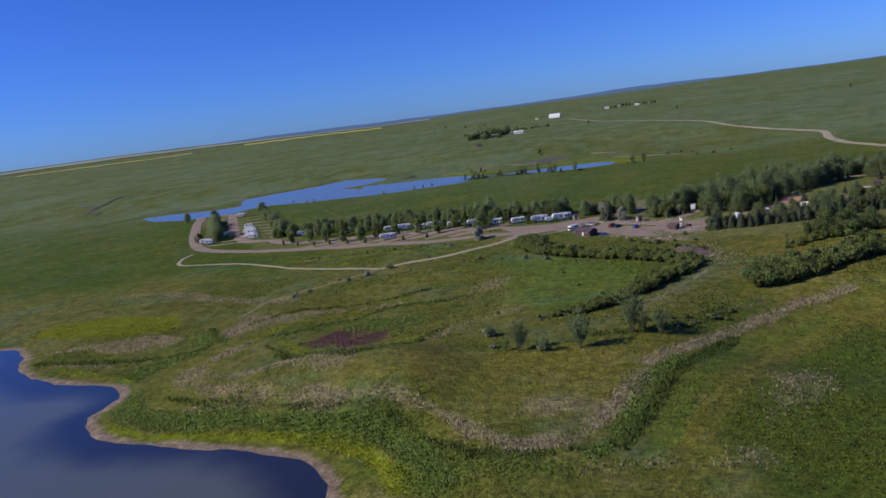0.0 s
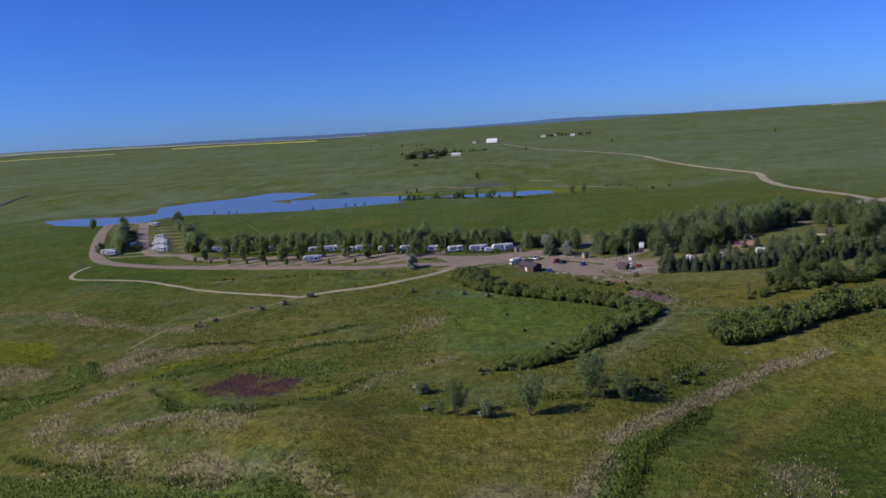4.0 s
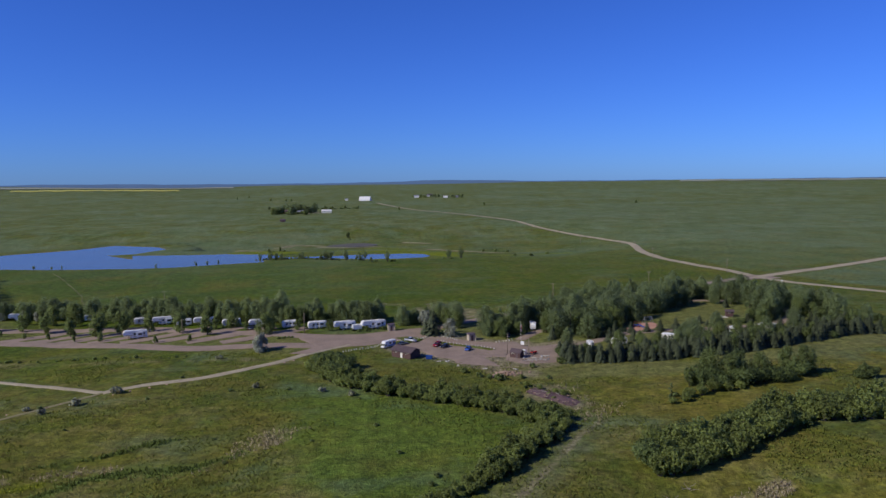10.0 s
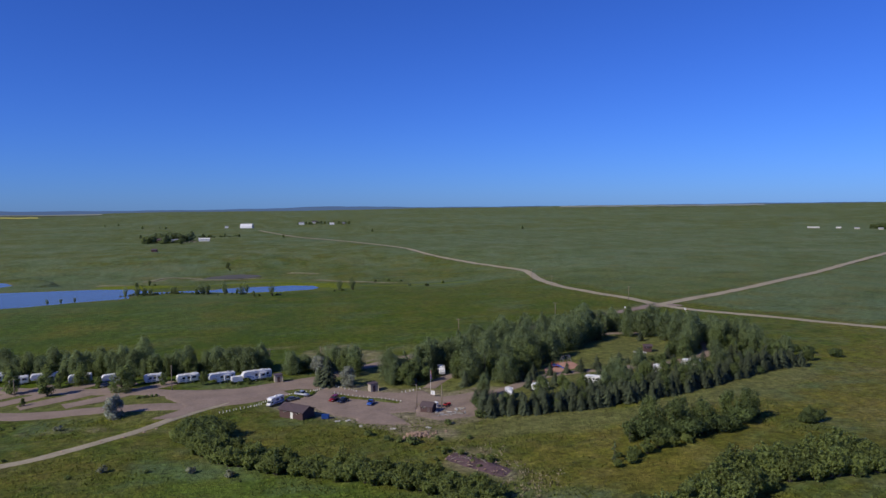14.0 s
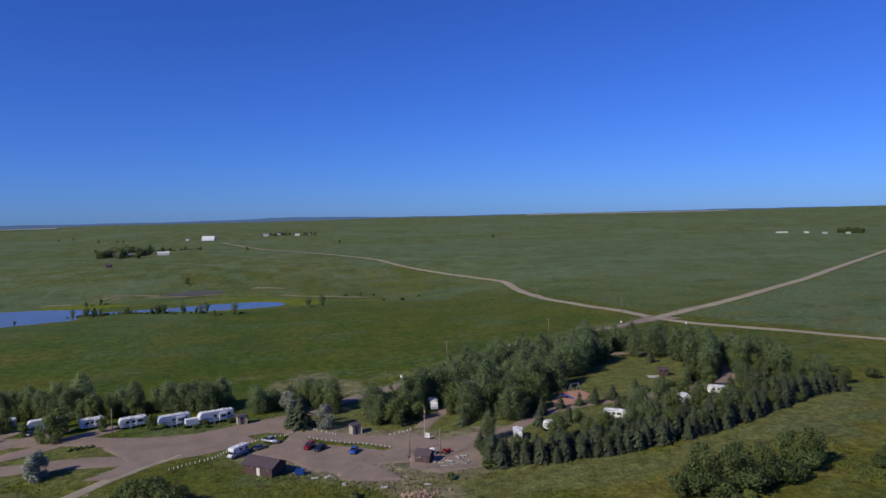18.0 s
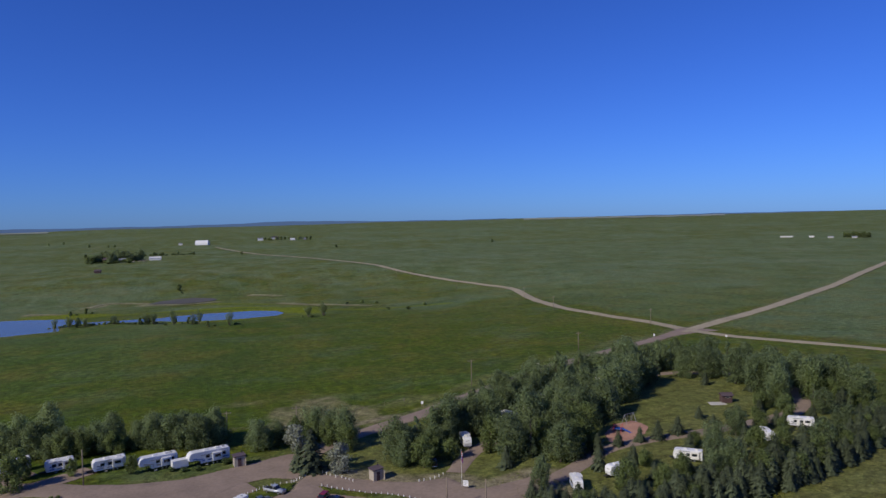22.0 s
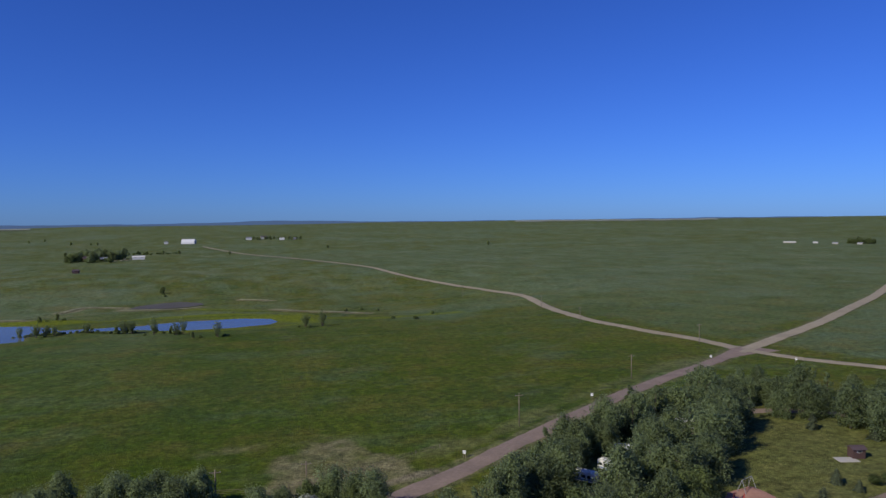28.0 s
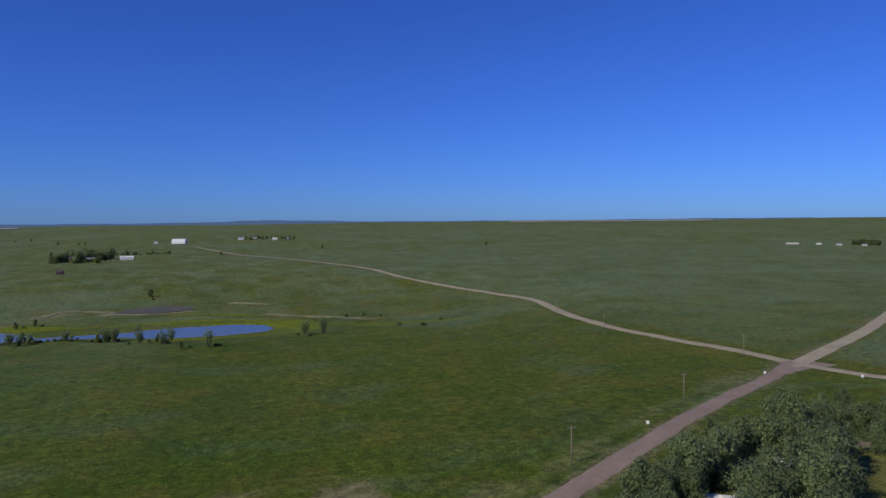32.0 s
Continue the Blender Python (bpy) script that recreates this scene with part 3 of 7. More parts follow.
col = gmix(gmath("MULTIPLY", zones["olive"], gmath("ADD", gmath("MULTIPLY", gramp(gnoise(0.04, 6, 0.65), 0.35, 0.65), 0.5), 0.12)), col, (0.125, 0.108, 0.026))
dash_n = gnoise(0.06, 10, 0.78, (1, 0.35, 1))
straw_n = gnoise(0.05, 7, 0.7, (1, 1.7, 1))
col = gmix(gmath("MULTIPLY", gramp(straw_n, 0.5, 0.68), gmath("MULTIPLY", zones["olive"], 0.6)), col, (0.185, 0.165, 0.07))
# finer far mottling, again with pale haze in the lighter tone
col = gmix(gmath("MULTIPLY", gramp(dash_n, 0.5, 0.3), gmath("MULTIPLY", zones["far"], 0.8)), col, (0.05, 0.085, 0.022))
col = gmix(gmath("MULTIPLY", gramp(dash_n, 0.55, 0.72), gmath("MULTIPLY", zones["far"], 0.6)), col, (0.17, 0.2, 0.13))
glau_n, rust_n = gnoise(0.02, 7, 0.68, (1, 1.6, 1)), gnoise(0.026, 7, 0.7)
col = gmix(gmath("MULTIPLY", gramp(glau_n, 0.52, 0.66), gmath("SUBTRACT", 0.65, gmath("MULTIPLY", zones["green"], 0.4))), col, (0.09, 0.132, 0.068))
col = gmix(gmath("MULTIPLY", gramp(rust_n, 0.56, 0.7), 0.45), col, (0.13, 0.1, 0.03))
for key, tone, amount in (("mown", (0.135, 0.142, 0.05), 0.8), ("marsh", (0.05, 0.079, 0.008), 0.85), ("ochre", (0.155, 0.13, 0.02), 0.9), ("belt", (0.078, 0.128, 0.022), 0.9), ("lush", (0.13, 0.16, 0.008), 0.95),
                          ("dark", (0.04, 0.075, 0.014), 0.9), ("dry", (0.25, 0.212, 0.125), 0.9), ("purple", (0.115, 0.064, 0.066), 0.85),
                          ("bare", (0.24, 0.2, 0.14), 0.8), ("mud", (0.21, 0.16, 0.115), 1.0)):
    f = gmath("MULTIPLY", zones[key], amount)
    f = gmath("MULTIPLY", f, gramp(gmath("ADD", mid_n, zones[key]), 0.55, 0.95))
    col = gmix(f, col, tone)
tuft_n = gramp(gnoise(0.55, 5, 0.7, (1, 1.5, 1)), 0.36, 0.64)
shade = gramp(fine_n, 0.25, 0.75)
grit = gramp(gnoise(0.3, 9, 0.78), 0.3, 0.7)
tone = gmath("MULTIPLY", gmath("MULTIPLY", gmath("ADD", gmath("MULTIPLY", tuft_n, 0.5), 0.75), gmath("ADD", gmath("MULTIPLY", shade, 0.9), 0.55)), gmath("ADD", gmath("MULTIPLY", grit, 1.2), 0.4))
vm = gn.new("ShaderNodeVectorMath")
vm.operation = "SCALE"
gl.new(col, vm.inputs[0])
gl.new(tone, vm.inputs["Scale"])
gl.new(vm.outputs[0], gb.inputs["Base Color"])
gbump = gn.new("ShaderNodeBump")
gbump.inputs["Strength"].default_value, gbump.inputs["Distance"].default_value = 0.9, 0.45
gl.new(gmath("ADD", fine_n, gmath("MULTIPLY", mid_n, 2.0)), gbump.inputs["Height"])
gl.new(gbump.outputs[0], gb.inputs["Normal"])
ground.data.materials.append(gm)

# ---- waters ----
wm = bpy.data.materials.new("lake_water")
wm.use_nodes = True
wb = wm.node_tree.nodes["Principled BSDF"]
wb.inputs["Base Color"].default_value, wb.inputs["Roughness"].default_value = (0.02, 0.03, 0.045, 1), 0.17
wb.inputs["Specular IOR Level"].default_value = 0.5
wa, wc = wm.node_tree.nodes.new("ShaderNodeAttribute"), wm.node_tree.nodes.new("ShaderNodeMix")
wa.attribute_name, wc.data_type = "open_water", "RGBA"
wc.inputs[6].default_value, wc.inputs[7].default_value = (0.018, 0.02, 0.028, 1), (0.115, 0.135, 0.125, 1)
wq = wm.node_tree.nodes.new("ShaderNodeMapRange")
wq.inputs[3].default_value, wq.inputs[4].default_value = 0.5, 0.2
wm.node_tree.links.new(wa.outputs["Fac"], wc.inputs[0])
wm.node_tree.links.new(wa.outputs["Fac"], wq.inputs[0])
wm.node_tree.links.new(wq.outputs[0], wb.inputs["Specular IOR Level"])
wm.node_tree.links.new(wc.outputs[2], wb.inputs["Base Color"])
wt, wbm = wm.node_tree.nodes.new("ShaderNodeTexNoise"), wm.node_tree.nodes.new("ShaderNodeBump")
wg = wm.node_tree.nodes.new("ShaderNodeNewGeometry")
wt.inputs["Scale"].default_value, wt.inputs["Detail"].default_value = 0.9, 3
wbm.inputs["Strength"].default_value, wbm.inputs["Distance"].default_value = 0.25, 0.08
wm.node_tree.links.new(wg.outputs["Position"], wt.inputs["Vector"])
wm.node_tree.links.new(wt.outputs[0], wbm.inputs["Height"])
wm.node_tree.links.new(wbm.outputs[0], wb.inputs["Normal"])


def water(name, line, level, label, more=None):
    p = np.array(line + (more or []))
    lo, hi = p.min(0) - 6, p.max(0) + 6
    vx, vy = np.meshgrid(np.linspace(lo[0], hi[0], 160), np.linspace(lo[1], hi[1], 160))
    d = away(vx, vy, line, True)
    d = np.minimum(d, away(vx, vy, more, True)) if more else d
    n = np.arange(25600).reshape(160, 160)
    q = np.stack([n[:-1, :-1], n[:-1, 1:], n[1:, 1:], n[1:, :-1]], -1).reshape(-1, 4)
    q = q[(d.ravel()[q] < 6).any(1)]
    ob = new(name, grid_mesh(name, np.stack([vx, vy, np.full_like(vx, level)], -1).reshape(-1, 3), q))
    ob.data.materials.append(wm)
    at = ob.data.color_attributes.new("open_water", "FLOAT_COLOR", "POINT")
    open_ = 0.62 * ramp(3, 17, -d + 4 * lattice(vx, vy, 30, 51) + 1.5 * lattice(vx, vy, 6, 52)) if name == "water_lake" else 0.92 + 0.12 * lattice(vx, vy, 30, 53)
    at.data.foreach_set("color", np.repeat(open_.ravel()[:, None], 4, 1).astype(np.float32).ravel())
    return tagged(ob, label, "water", kind="structure")


water("water_lake", LAKE, WATER_Z, "calm dark blue lake with a muddy shore")
water("water_lagoon", LAGOON + [LAGOON[0]], WATER_Z, "long blue lagoon among green meadows")
water("water_pond", POND, WATER_Z + 0.012, "narrow blue pond in a grassy hollow", POND_W)



# ---- roads ----
def smooth_line(line, step=3.0):
    """A rounded line through the points, at even steps."""
    p = [Vector(q) for q in line]
    p = [p[0] * 2 - p[1], *p, p[-1] * 2 - p[-2]]
    out = []
    for i in range(1, len(p) - 2):
        n = max(2, int((p[i + 1] - p[i]).length / step))
        for k in range(n):
            t = k / n
            out.append(0.5 * (2 * p[i] + (p[i + 1] - p[i - 1]) * t + (2 * p[i - 1] - 5 * p[i] + 4 * p[i + 1] - p[i + 2]) * t * t
                              + (3 * p[i] - p[i - 1] - 3 * p[i + 1] + p[i + 2]) * t ** 3))
    return out + [p[-2]]


LIFT = [0.05]


def road(name, line, width, material, label, step=3.0):
    pts = smooth_line(line, step)
    LIFT[0] += 0.004
    verts, faces = [], []
    rnd = random.Random(len(verts) + int(width * 100))
    cross = (-0.5, -0.44, -0.25, 0, 0.25, 0.44, 0.5)
    for i, p in enumerate(pts):
        d = (pts[min(i + 1, len(pts) - 1)] - pts[max(i - 1, 0)]).normalized()
        nrm = Vector((-d.y, d.x))
        far = LIFT[0] + 0.0009 * max(0, p.length - 350)
        for c in cross:
            w = width * c * (1 + (rnd.uniform(-0.07, 0.07) if abs(c) > 0.4 else 0))
            q = p + nrm * w
            verts.append((q.x, q.y, gz(q.x, q.y) + far + (0.06 if abs(c) < 0.3 else 0.03 if abs(c) < 0.45 else -0.06)))
    m = len(cross)
    for i in range(len(pts) - 1):
        for k in range(m - 1):
            faces.append((i * m + k, i * m + k + 1, (i + 1) * m + k + 1, (i + 1) * m + k))
    ob = new(name, grid_mesh(name, verts, np.array(faces)))
    if ob.data.polygons[0].normal.z < 0:
        ob.data.flip_normals()
    ob.data.materials.append(material)
    return tagged(ob, label, "road", kind="structure")


MAIN = [(4, 290), (9, 297), (15.2, 302.5), (26, 310), (36, 315.5), (46.4, 322.2), (61.8, 333), (77.6, 343.3), (92, 352.8), (114, 368), (140, 384.6), (179.3, 407.8), (208, 428)]
NORTH = [(200, 421), (216, 430), (254, 452), (305, 481.5), (380, 531), (441, 571), (533, 638), (626.8, 705)]
END = Vector(NORTH[-1]) - Vector(NORTH[-2])
road("road_northeast", NORTH + [tuple(Vector(NORTH[-1]) + END * k) for k in (1.5, 4, 8)], 7.2, TANGRAVEL, "pale gravel road between green fields")
road("road_main", MAIN, 6.2, GRAVEL, "pale gravel road past the campground")
road("road_northwest", [(208.6, 431.3), (203.1, 460.3), (194.8, 494.9), (188.8, 537.1), (195.9, 603), (217.1, 704.1), (209.1, 768.2), (189.6, 864.4), (163.3, 957.5), (143.8, 1069.7), (115.2, 1187), (61.7, 1343.8), (-8.4, 1520.2), (-97.4, 1930)], 7.2, TANGRAVEL, "pale gravel road winding towards the farm")
road("road_east", [(207, 425)] + [(214.1, 400), (224.3, 378.3), (234.5, 359.9), (242.6, 341.8), (251.2, 325.1)] + [tuple(Vector([(214.1, 400), (224.3, 378.3), (234.5, 359.9), (242.6, 341.8), (251.2, 325.1)][-1]) + (Vector([(214.1, 400), (224.3, 378.3), (234.5, 359.9), (242.6, 341.8), (251.2, 325.1)][-1]) - Vector([(214.1, 400), (224.3, 378.3), (234.5, 359.9), (242.6, 341.8), (251.2, 325.1)][-2])) * k) for k in (1, 3, 6)], 6.4, TANGRAVEL, "pale gravel road between green fields")
road("road_camp_north", [(-4.4, 283.7), (-19.9, 282), (-38.9, 282.7), (-59, 290.8), (-75.2, 295.9), (-96.9, 305.5), (-120, 316.3)] + [(-59.2, 288), (-100.8, 303), (-150.6, 320.4), (-191.5, 329.5), (-212.8, 345.5), (-238.6, 355.8), (-277.9, 411.6), (-312.2, 471.3), (-329.7, 504)][3:], 8.0, GRAVEL, "gravel lane in front of parked trailers")
road("road_camp_south", [(-8.2, 276.4), (-24.6, 269.3), (-36.9, 267.5), (-51.1, 269.3), (-68.6, 270.8), (-85.7, 271.8), (-102.7, 273.3)][:-1] + [(-67.2, 275.2), (-93.7, 278.4), (-122.7, 286), (-171.1, 301.1), (-212.3, 312.1), (-240.6, 323), (-263.2, 339.8), (-292.1, 379.1), (-332.6, 446.5), (-352.6, 486)][2:] + [(-362, 505), (-330, 504)], 8.0, GRAVEL, "gravel loop lane of the campground")
road("track_lake", [(-26.3, 268.2), (-35, 259.8), (-46.6, 245.9), (-59.1, 234.8), (-70.9, 227.5), (-82.9, 223.8)][:-1] + [(-35.5, 262.7), (-52.3, 248.5), (-67.6, 234.6), (-82.3, 224.4), (-95.2, 217.9), (-103.8, 207.9), (-113.7, 198.3), (-125.5, 190.4), (-133.6, 181.1), (-135.6, 164.2)][3:5], 3.4, TRACKM, "narrow pale dirt track across the meadow")
road("track_shore", [(-35.5, 262.7), (-52.3, 248.5), (-67.6, 234.6), (-82.3, 224.4), (-95.2, 217.9), (-103.8, 207.9), (-113.7, 198.3), (-125.5, 190.4), (-133.6, 181.1), (-135.6, 164.2)][4:], 1.7, WORN, "faint worn track towards the lake")
road("track_west", [(-95.2, 217.9), (-117.1, 229.1), (-140.7, 240.2), (-165.9, 255.7), (-190.1, 270.7), (-211.1, 278.3), (-228.8, 280.1)][:-1] + [(-240, 284), (-252, 300), (-255, 318)], 2.3, TRACKM, "narrow pale dirt track across the meadow")
road("road_wood_camp", [(57.2, 255), (64, 259), (76, 267), (89, 269), (108, 269), (140, 276), (156, 292), (160, 308), (154, 325), (139, 333), (124, 331), (100, 320), (80, 308), (62, 292), (46, 280), (38, 268)], 4.6, GRAVEL, "gravel lane winding among the campground trees")


def sheet(name, line, lift, material, label, step=2.0):
    """A flat area that follows the ground, trimmed along a line."""
    p = np.array(line)
    lo, hi = p.min(0) - step, p.max(0) + step
    vx, vy = np.meshgrid(np.arange(lo[0], hi[0], step), np.arange(lo[1], hi[1], step))
    d = away(vx, vy, line, True)
    n = np.arange(vx.size).reshape(vx.shape)
    q = np.stack([n[:-1, :-1], n[:-1, 1:], n[1:, 1:], n[1:, :-1]], -1).reshape(-1, 4)
    q = q[(d.ravel()[q] < 0.3 * step).any(1)]
    used, back = np.unique(q, return_inverse=True)
    ex, ey, ed = vx.ravel()[used], vy.ravel()[used], d.ravel()[used]
    e = 0.05
    sx, sy = (away(ex + e, ey, line, True) - ed) / e, (away(ex, ey + e, line, True) - ed) / e
    out = np.clip(ed + 0.25 * step * lattice(ex, ey, 1.7, 61), 0, 1.2 * step)
    ex, ey = ex - sx * out, ey - sy * out
    v = [(a, b, gz(a, b) + lift - (0.1 if c > 0 else 0)) for a, b, c in zip(ex, ey, ed)]
    ob = new(name, grid_mesh(name, v, back.reshape(-1, 4)))
    ob.data.materials.append(material)
    return tagged(ob, label, "ground", kind="structure")


sheet("road_junction", [(205.2, 438.5), (211.9, 432.9), (236.8, 443.8), (217.6, 427.6), (220.2, 417.2), (206.8, 416.3), (195.5, 413.2), (181.2, 407.5), (201.4, 424.4)], 0.12, GRAVEL, "worn gravel crossing of three roads", 1.5)
sheet("parking_lot", PLAZA, 0.15, GRAVEL, "pinkish gravel parking area of the campground", 1.0)
sheet("road_camp_fork", [(0.7, 296.2), (4.7, 294.8), (5, 280.4), (1.9, 277.4), (-2.8, 279.5), (-8.1, 280.4), (-12.8, 276.2), (-16.9, 271.7), (-27.3, 266.8), (-34.4, 260), (-40.3, 253.4), (-46.1, 255.3), (-41.2, 260.8), (-38.3, 265), (-40.1, 269.9), (-46.8, 279.3), (-45.6, 283.3), (-25, 285.1), (-8.8, 290.5)], 0.18, GRAVEL, "wide worn gravel fork of the campground lanes", 1.0)
sheet("parking_lot_east", [(17.8, 261.7), (32.8, 258), (29.7, 243), (23.2, 244), (18, 242.3), (18.5, 238.3), (22.5, 232.6), (11.6, 236.4), (12.2, 250.5)], 0.13, GRAVEL, "worn gravel apron between the lot and the yard", 1.0)
sheet("yard", [(30.7, 250.8), (38.6, 250.8), (47.2, 250.4), (48.7, 239.9), (44.7, 234.2), (35.2, 233.3), (28.9, 238.6)], 0.12, GRAVEL, "trodden gravel yard round the store shed", 1.0)
sheet("grass_island", [(-15.2, 264.4), (-11.4, 269.8), (-2.9, 274.7), (1.8, 274.5), (-0.2, 269.2), (-8.5, 264.6)], 0.26, gm, "strip of mown grass between gravel lanes", 1.0)
sheet("grass_island_east", [(6.4, 270.6), (13.9, 265.3), (21.9, 260.2), (27.4, 255), (25.1, 254.2), (16.2, 260.5), (8.2, 265.9)], 0.26, gm, "strip of mown grass along the parking lot", 0.8)

sheet("slough_bed", POND2, 0.5, SLOUGH, "dark drying mud of a small slough", 4.0)


# ---- building blocks ----
class Geo:
    """Gathers faces for one mesh."""

    def __init__(self):
        self.v, self.f = [], []

    def add(self, verts, faces):
        n = len(self.v)
        self.v += [tuple(p) for p in verts]
        self.f += [tuple(n + i for i in f) for f in faces]
        return self

    def box(self, x0, x1, y0, y1, z0, z1, c=0.0):
        """A box; c is the chamfer of its edges."""
        if not c:
            v = [(x, y, z) for z in (z0, z1) for y in (y0, y1) for x in (x0, x1)]
            return self.add(v, [(0, 2, 3, 1), (4, 5, 7, 6), (0, 1, 5, 4), (2, 6, 7, 3), (0, 4, 6, 2), (1, 3, 7, 5)])
        b = bmesh.new()
        bmesh.ops.create_cube(b, size=1, matrix=Matrix.Translation(((x0 + x1) / 2, (y0 + y1) / 2, (z0 + z1) / 2)) @ Matrix.Diagonal((x1 - x0, y1 - y0, z1 - z0, 1)))
        bmesh.ops.bevel(b, geom=b.edges[:], offset=c, segments=2, affect="EDGES", profile=0.6)
        b.verts.index_update()
        self.add([q.co for q in b.verts], [[q.index for q in f.verts] for f in b.faces])
        b.free()
        return self

    def tube(self, p0, p1, r0, r1=None, n=8):
        p0, p1 = Vector(p0), Vector(p1)
        r1 = r0 if r1 is None else r1
        q = (p1 - p0).to_track_quat("Z", "Y")
        ring = [(math.cos(6.2832 * k / n), math.sin(6.2832 * k / n)) for k in range(n)]
        v = [p0 + q @ Vector((a * r0, b * r0, 0)) for a, b in ring] + [p1 + q @ Vector((a * r1, b * r1, 0)) for a, b in ring]
        f = [(k, (k + 1) % n, n + (k + 1) % n, n + k) for k in range(n)]
        return self.add(v, f + [tuple(range(n - 1, -1, -1)), tuple(range(n, 2 * n))])

    def slab(self, profile, y0, y1, pinch=0.0):
        """A side profile of (x, z), drawn out from y0 to y1; pinch draws the sides in towards the top."""
        n = len(profile)
        zs = [z for _, z in profile]
        lo, hi = min(zs), max(zs)
        mid, v = (y0 + y1) / 2, []
        for y in (y0, y1):
            v += [(x, mid + (y - mid) * (1 - pinch * (z - lo) / (hi - lo)), z) for x, z in profile]
        f = [(k, (k + 1) % n, n + (k + 1) % n, n + k) for k in range(n)]
        return self.add(v, [tuple(range(n - 1, -1, -1)), tuple(range(n, 2 * n))] + f)

    def mesh(self, name, material, bevel=0.0, smooth=False):
        me = bpy.data.meshes.new(name)
        me.from_pydata(self.v, [], self.f)
        b = bmesh.new()
        b.from_mesh(me)
        bmesh.ops.recalc_face_normals(b, faces=b.faces[:])
        if bevel:
            bmesh.ops.bevel(b, geom=[e for e in b.edges if len(e.link_faces) == 2 and e.calc_face_angle() > 0.6], offset=bevel, segments=2, affect="EDGES")
        b.to_mesh(me)
        b.free()
        if smooth:
            for p in me.polygons:
                p.use_smooth = True
        me.materials.append(material)
        return me


def part(name, geo, material, parent, label="", bevel=0.0, smooth=False):
    """Links one mesh under a thing or a part."""
    ob = new(name, geo if isinstance(geo, bpy.types.Mesh) else geo.mesh(name, material, bevel, smooth))
    ob.parent = parent
    return tagged(ob, label)


def thing(name, label, category, group="", kind=""):
    return tagged(new(name), label, category, group, kind)


def stand(x, y, turn=0.0, size=1.0, sink=0.0, tall=None):
    """A pose on the ground, with the turn in degrees."""
    return pose(x, y, gz(x, y) - sink, 0, 0, turn) @ Matrix.Diagonal((size, size, tall or size, 1))


def spread(proto, m):
    """A copy of a thing at a pose that may also scale it."""
    ob = copy_thing(proto, m)
    ob.matrix_basis = m
    return ob


# ---- plants ----
def leaves(name, lobes, count, size, material, seed, flat=0.35, shell=0.55):
    """A crown of small leaf clumps spread over rounded lobes (x, y, z, rx, ry, rz)."""
    r = np.random.default_rng(seed)
    lobes = np.array(lobes, float)
    w = np.prod(lobes[:, 3:], 1) ** 0.67
    pick = r.choice(len(lobes), count, p=w / w.sum())
    d = r.normal(size=(count, 3))
    d /= np.linalg.norm(d, axis=1)[:, None]
    k = shell + (1 - shell) * r.random(count) ** 0.6
    k *= 1 + 0.2 * r.normal(size=count)
    c = lobes[pick, :3] + d * lobes[pick, 3:] * k[:, None]
    nrm = d + r.normal(size=(count, 3)) * 0.7 + np.array([0, 0, flat])
    nrm /= np.linalg.norm(nrm, axis=1)[:, None]
    a = np.cross(nrm, r.normal(size=(count, 3)))
    a /= np.linalg.norm(a, axis=1)[:, None]
    b = np.cross(nrm, a)
    s = size * r.uniform(0.6, 1.35, count)[:, None]
    e = s * r.uniform(0.55, 0.95, (count, 1))
    core = lobes[:, :3].mean(0)
    out = d * 0.5 + (c - core) / np.abs(c - core).max() * 0.6 + r.normal(size=(count, 3)) * 0.5 + np.array([-0.05, 0, 0.35])
    turn = np.sign((nrm * out).sum(1))[:, None]
    b = b * turn
    nrm = nrm * turn
    v = np.stack([c - a * s * 0.9 - b * e * 0.6, c + a * s * 0.9 - b * e * 0.5 + nrm * s * 0.2, c + b * e * 1.15], 1).reshape(-1, 3)
    me = grid_mesh(name, v, np.arange(count * 3).reshape(-1, 3))
    me.materials.append(material)
    soft_normals(me, np.repeat(out / np.linalg.norm(out, axis=1)[:, None], 3, 0))
    return me


def limbs(trunk_top, r, n, reach, z0, z1, seed, lean=0.0):
    """A tapered, slightly bent trunk with limbs."""
    rnd = random.Random(seed)
    g = Geo()
    p, q = Vector((0, 0, -0.3)), None
    for k in range(4):
        q = Vector((lean * (k + 1) / 4 + rnd.uniform(-0.12, 0.12), rnd.uniform(-0.12, 0.12), trunk_top * (k + 1) / 4))
        g.tube(p, q, r * (1 - 0.22 * k), r * (1 - 0.22 * (k + 1)), 7)
        p = q
    for k in range(n):
        z = z0 + (z1 - z0) * (k + 0.5) / n
        a = 2.4 * k + rnd.uniform(-0.4, 0.4)
        s = Vector((lean * z / trunk_top, 0, z))
        e = s + Vector((math.cos(a) * reach, math.sin(a) * reach, reach * rnd.uniform(0.5, 1.0)))
        g.tube(s, e, r * 0.4, r * 0.1, 5)
    return g


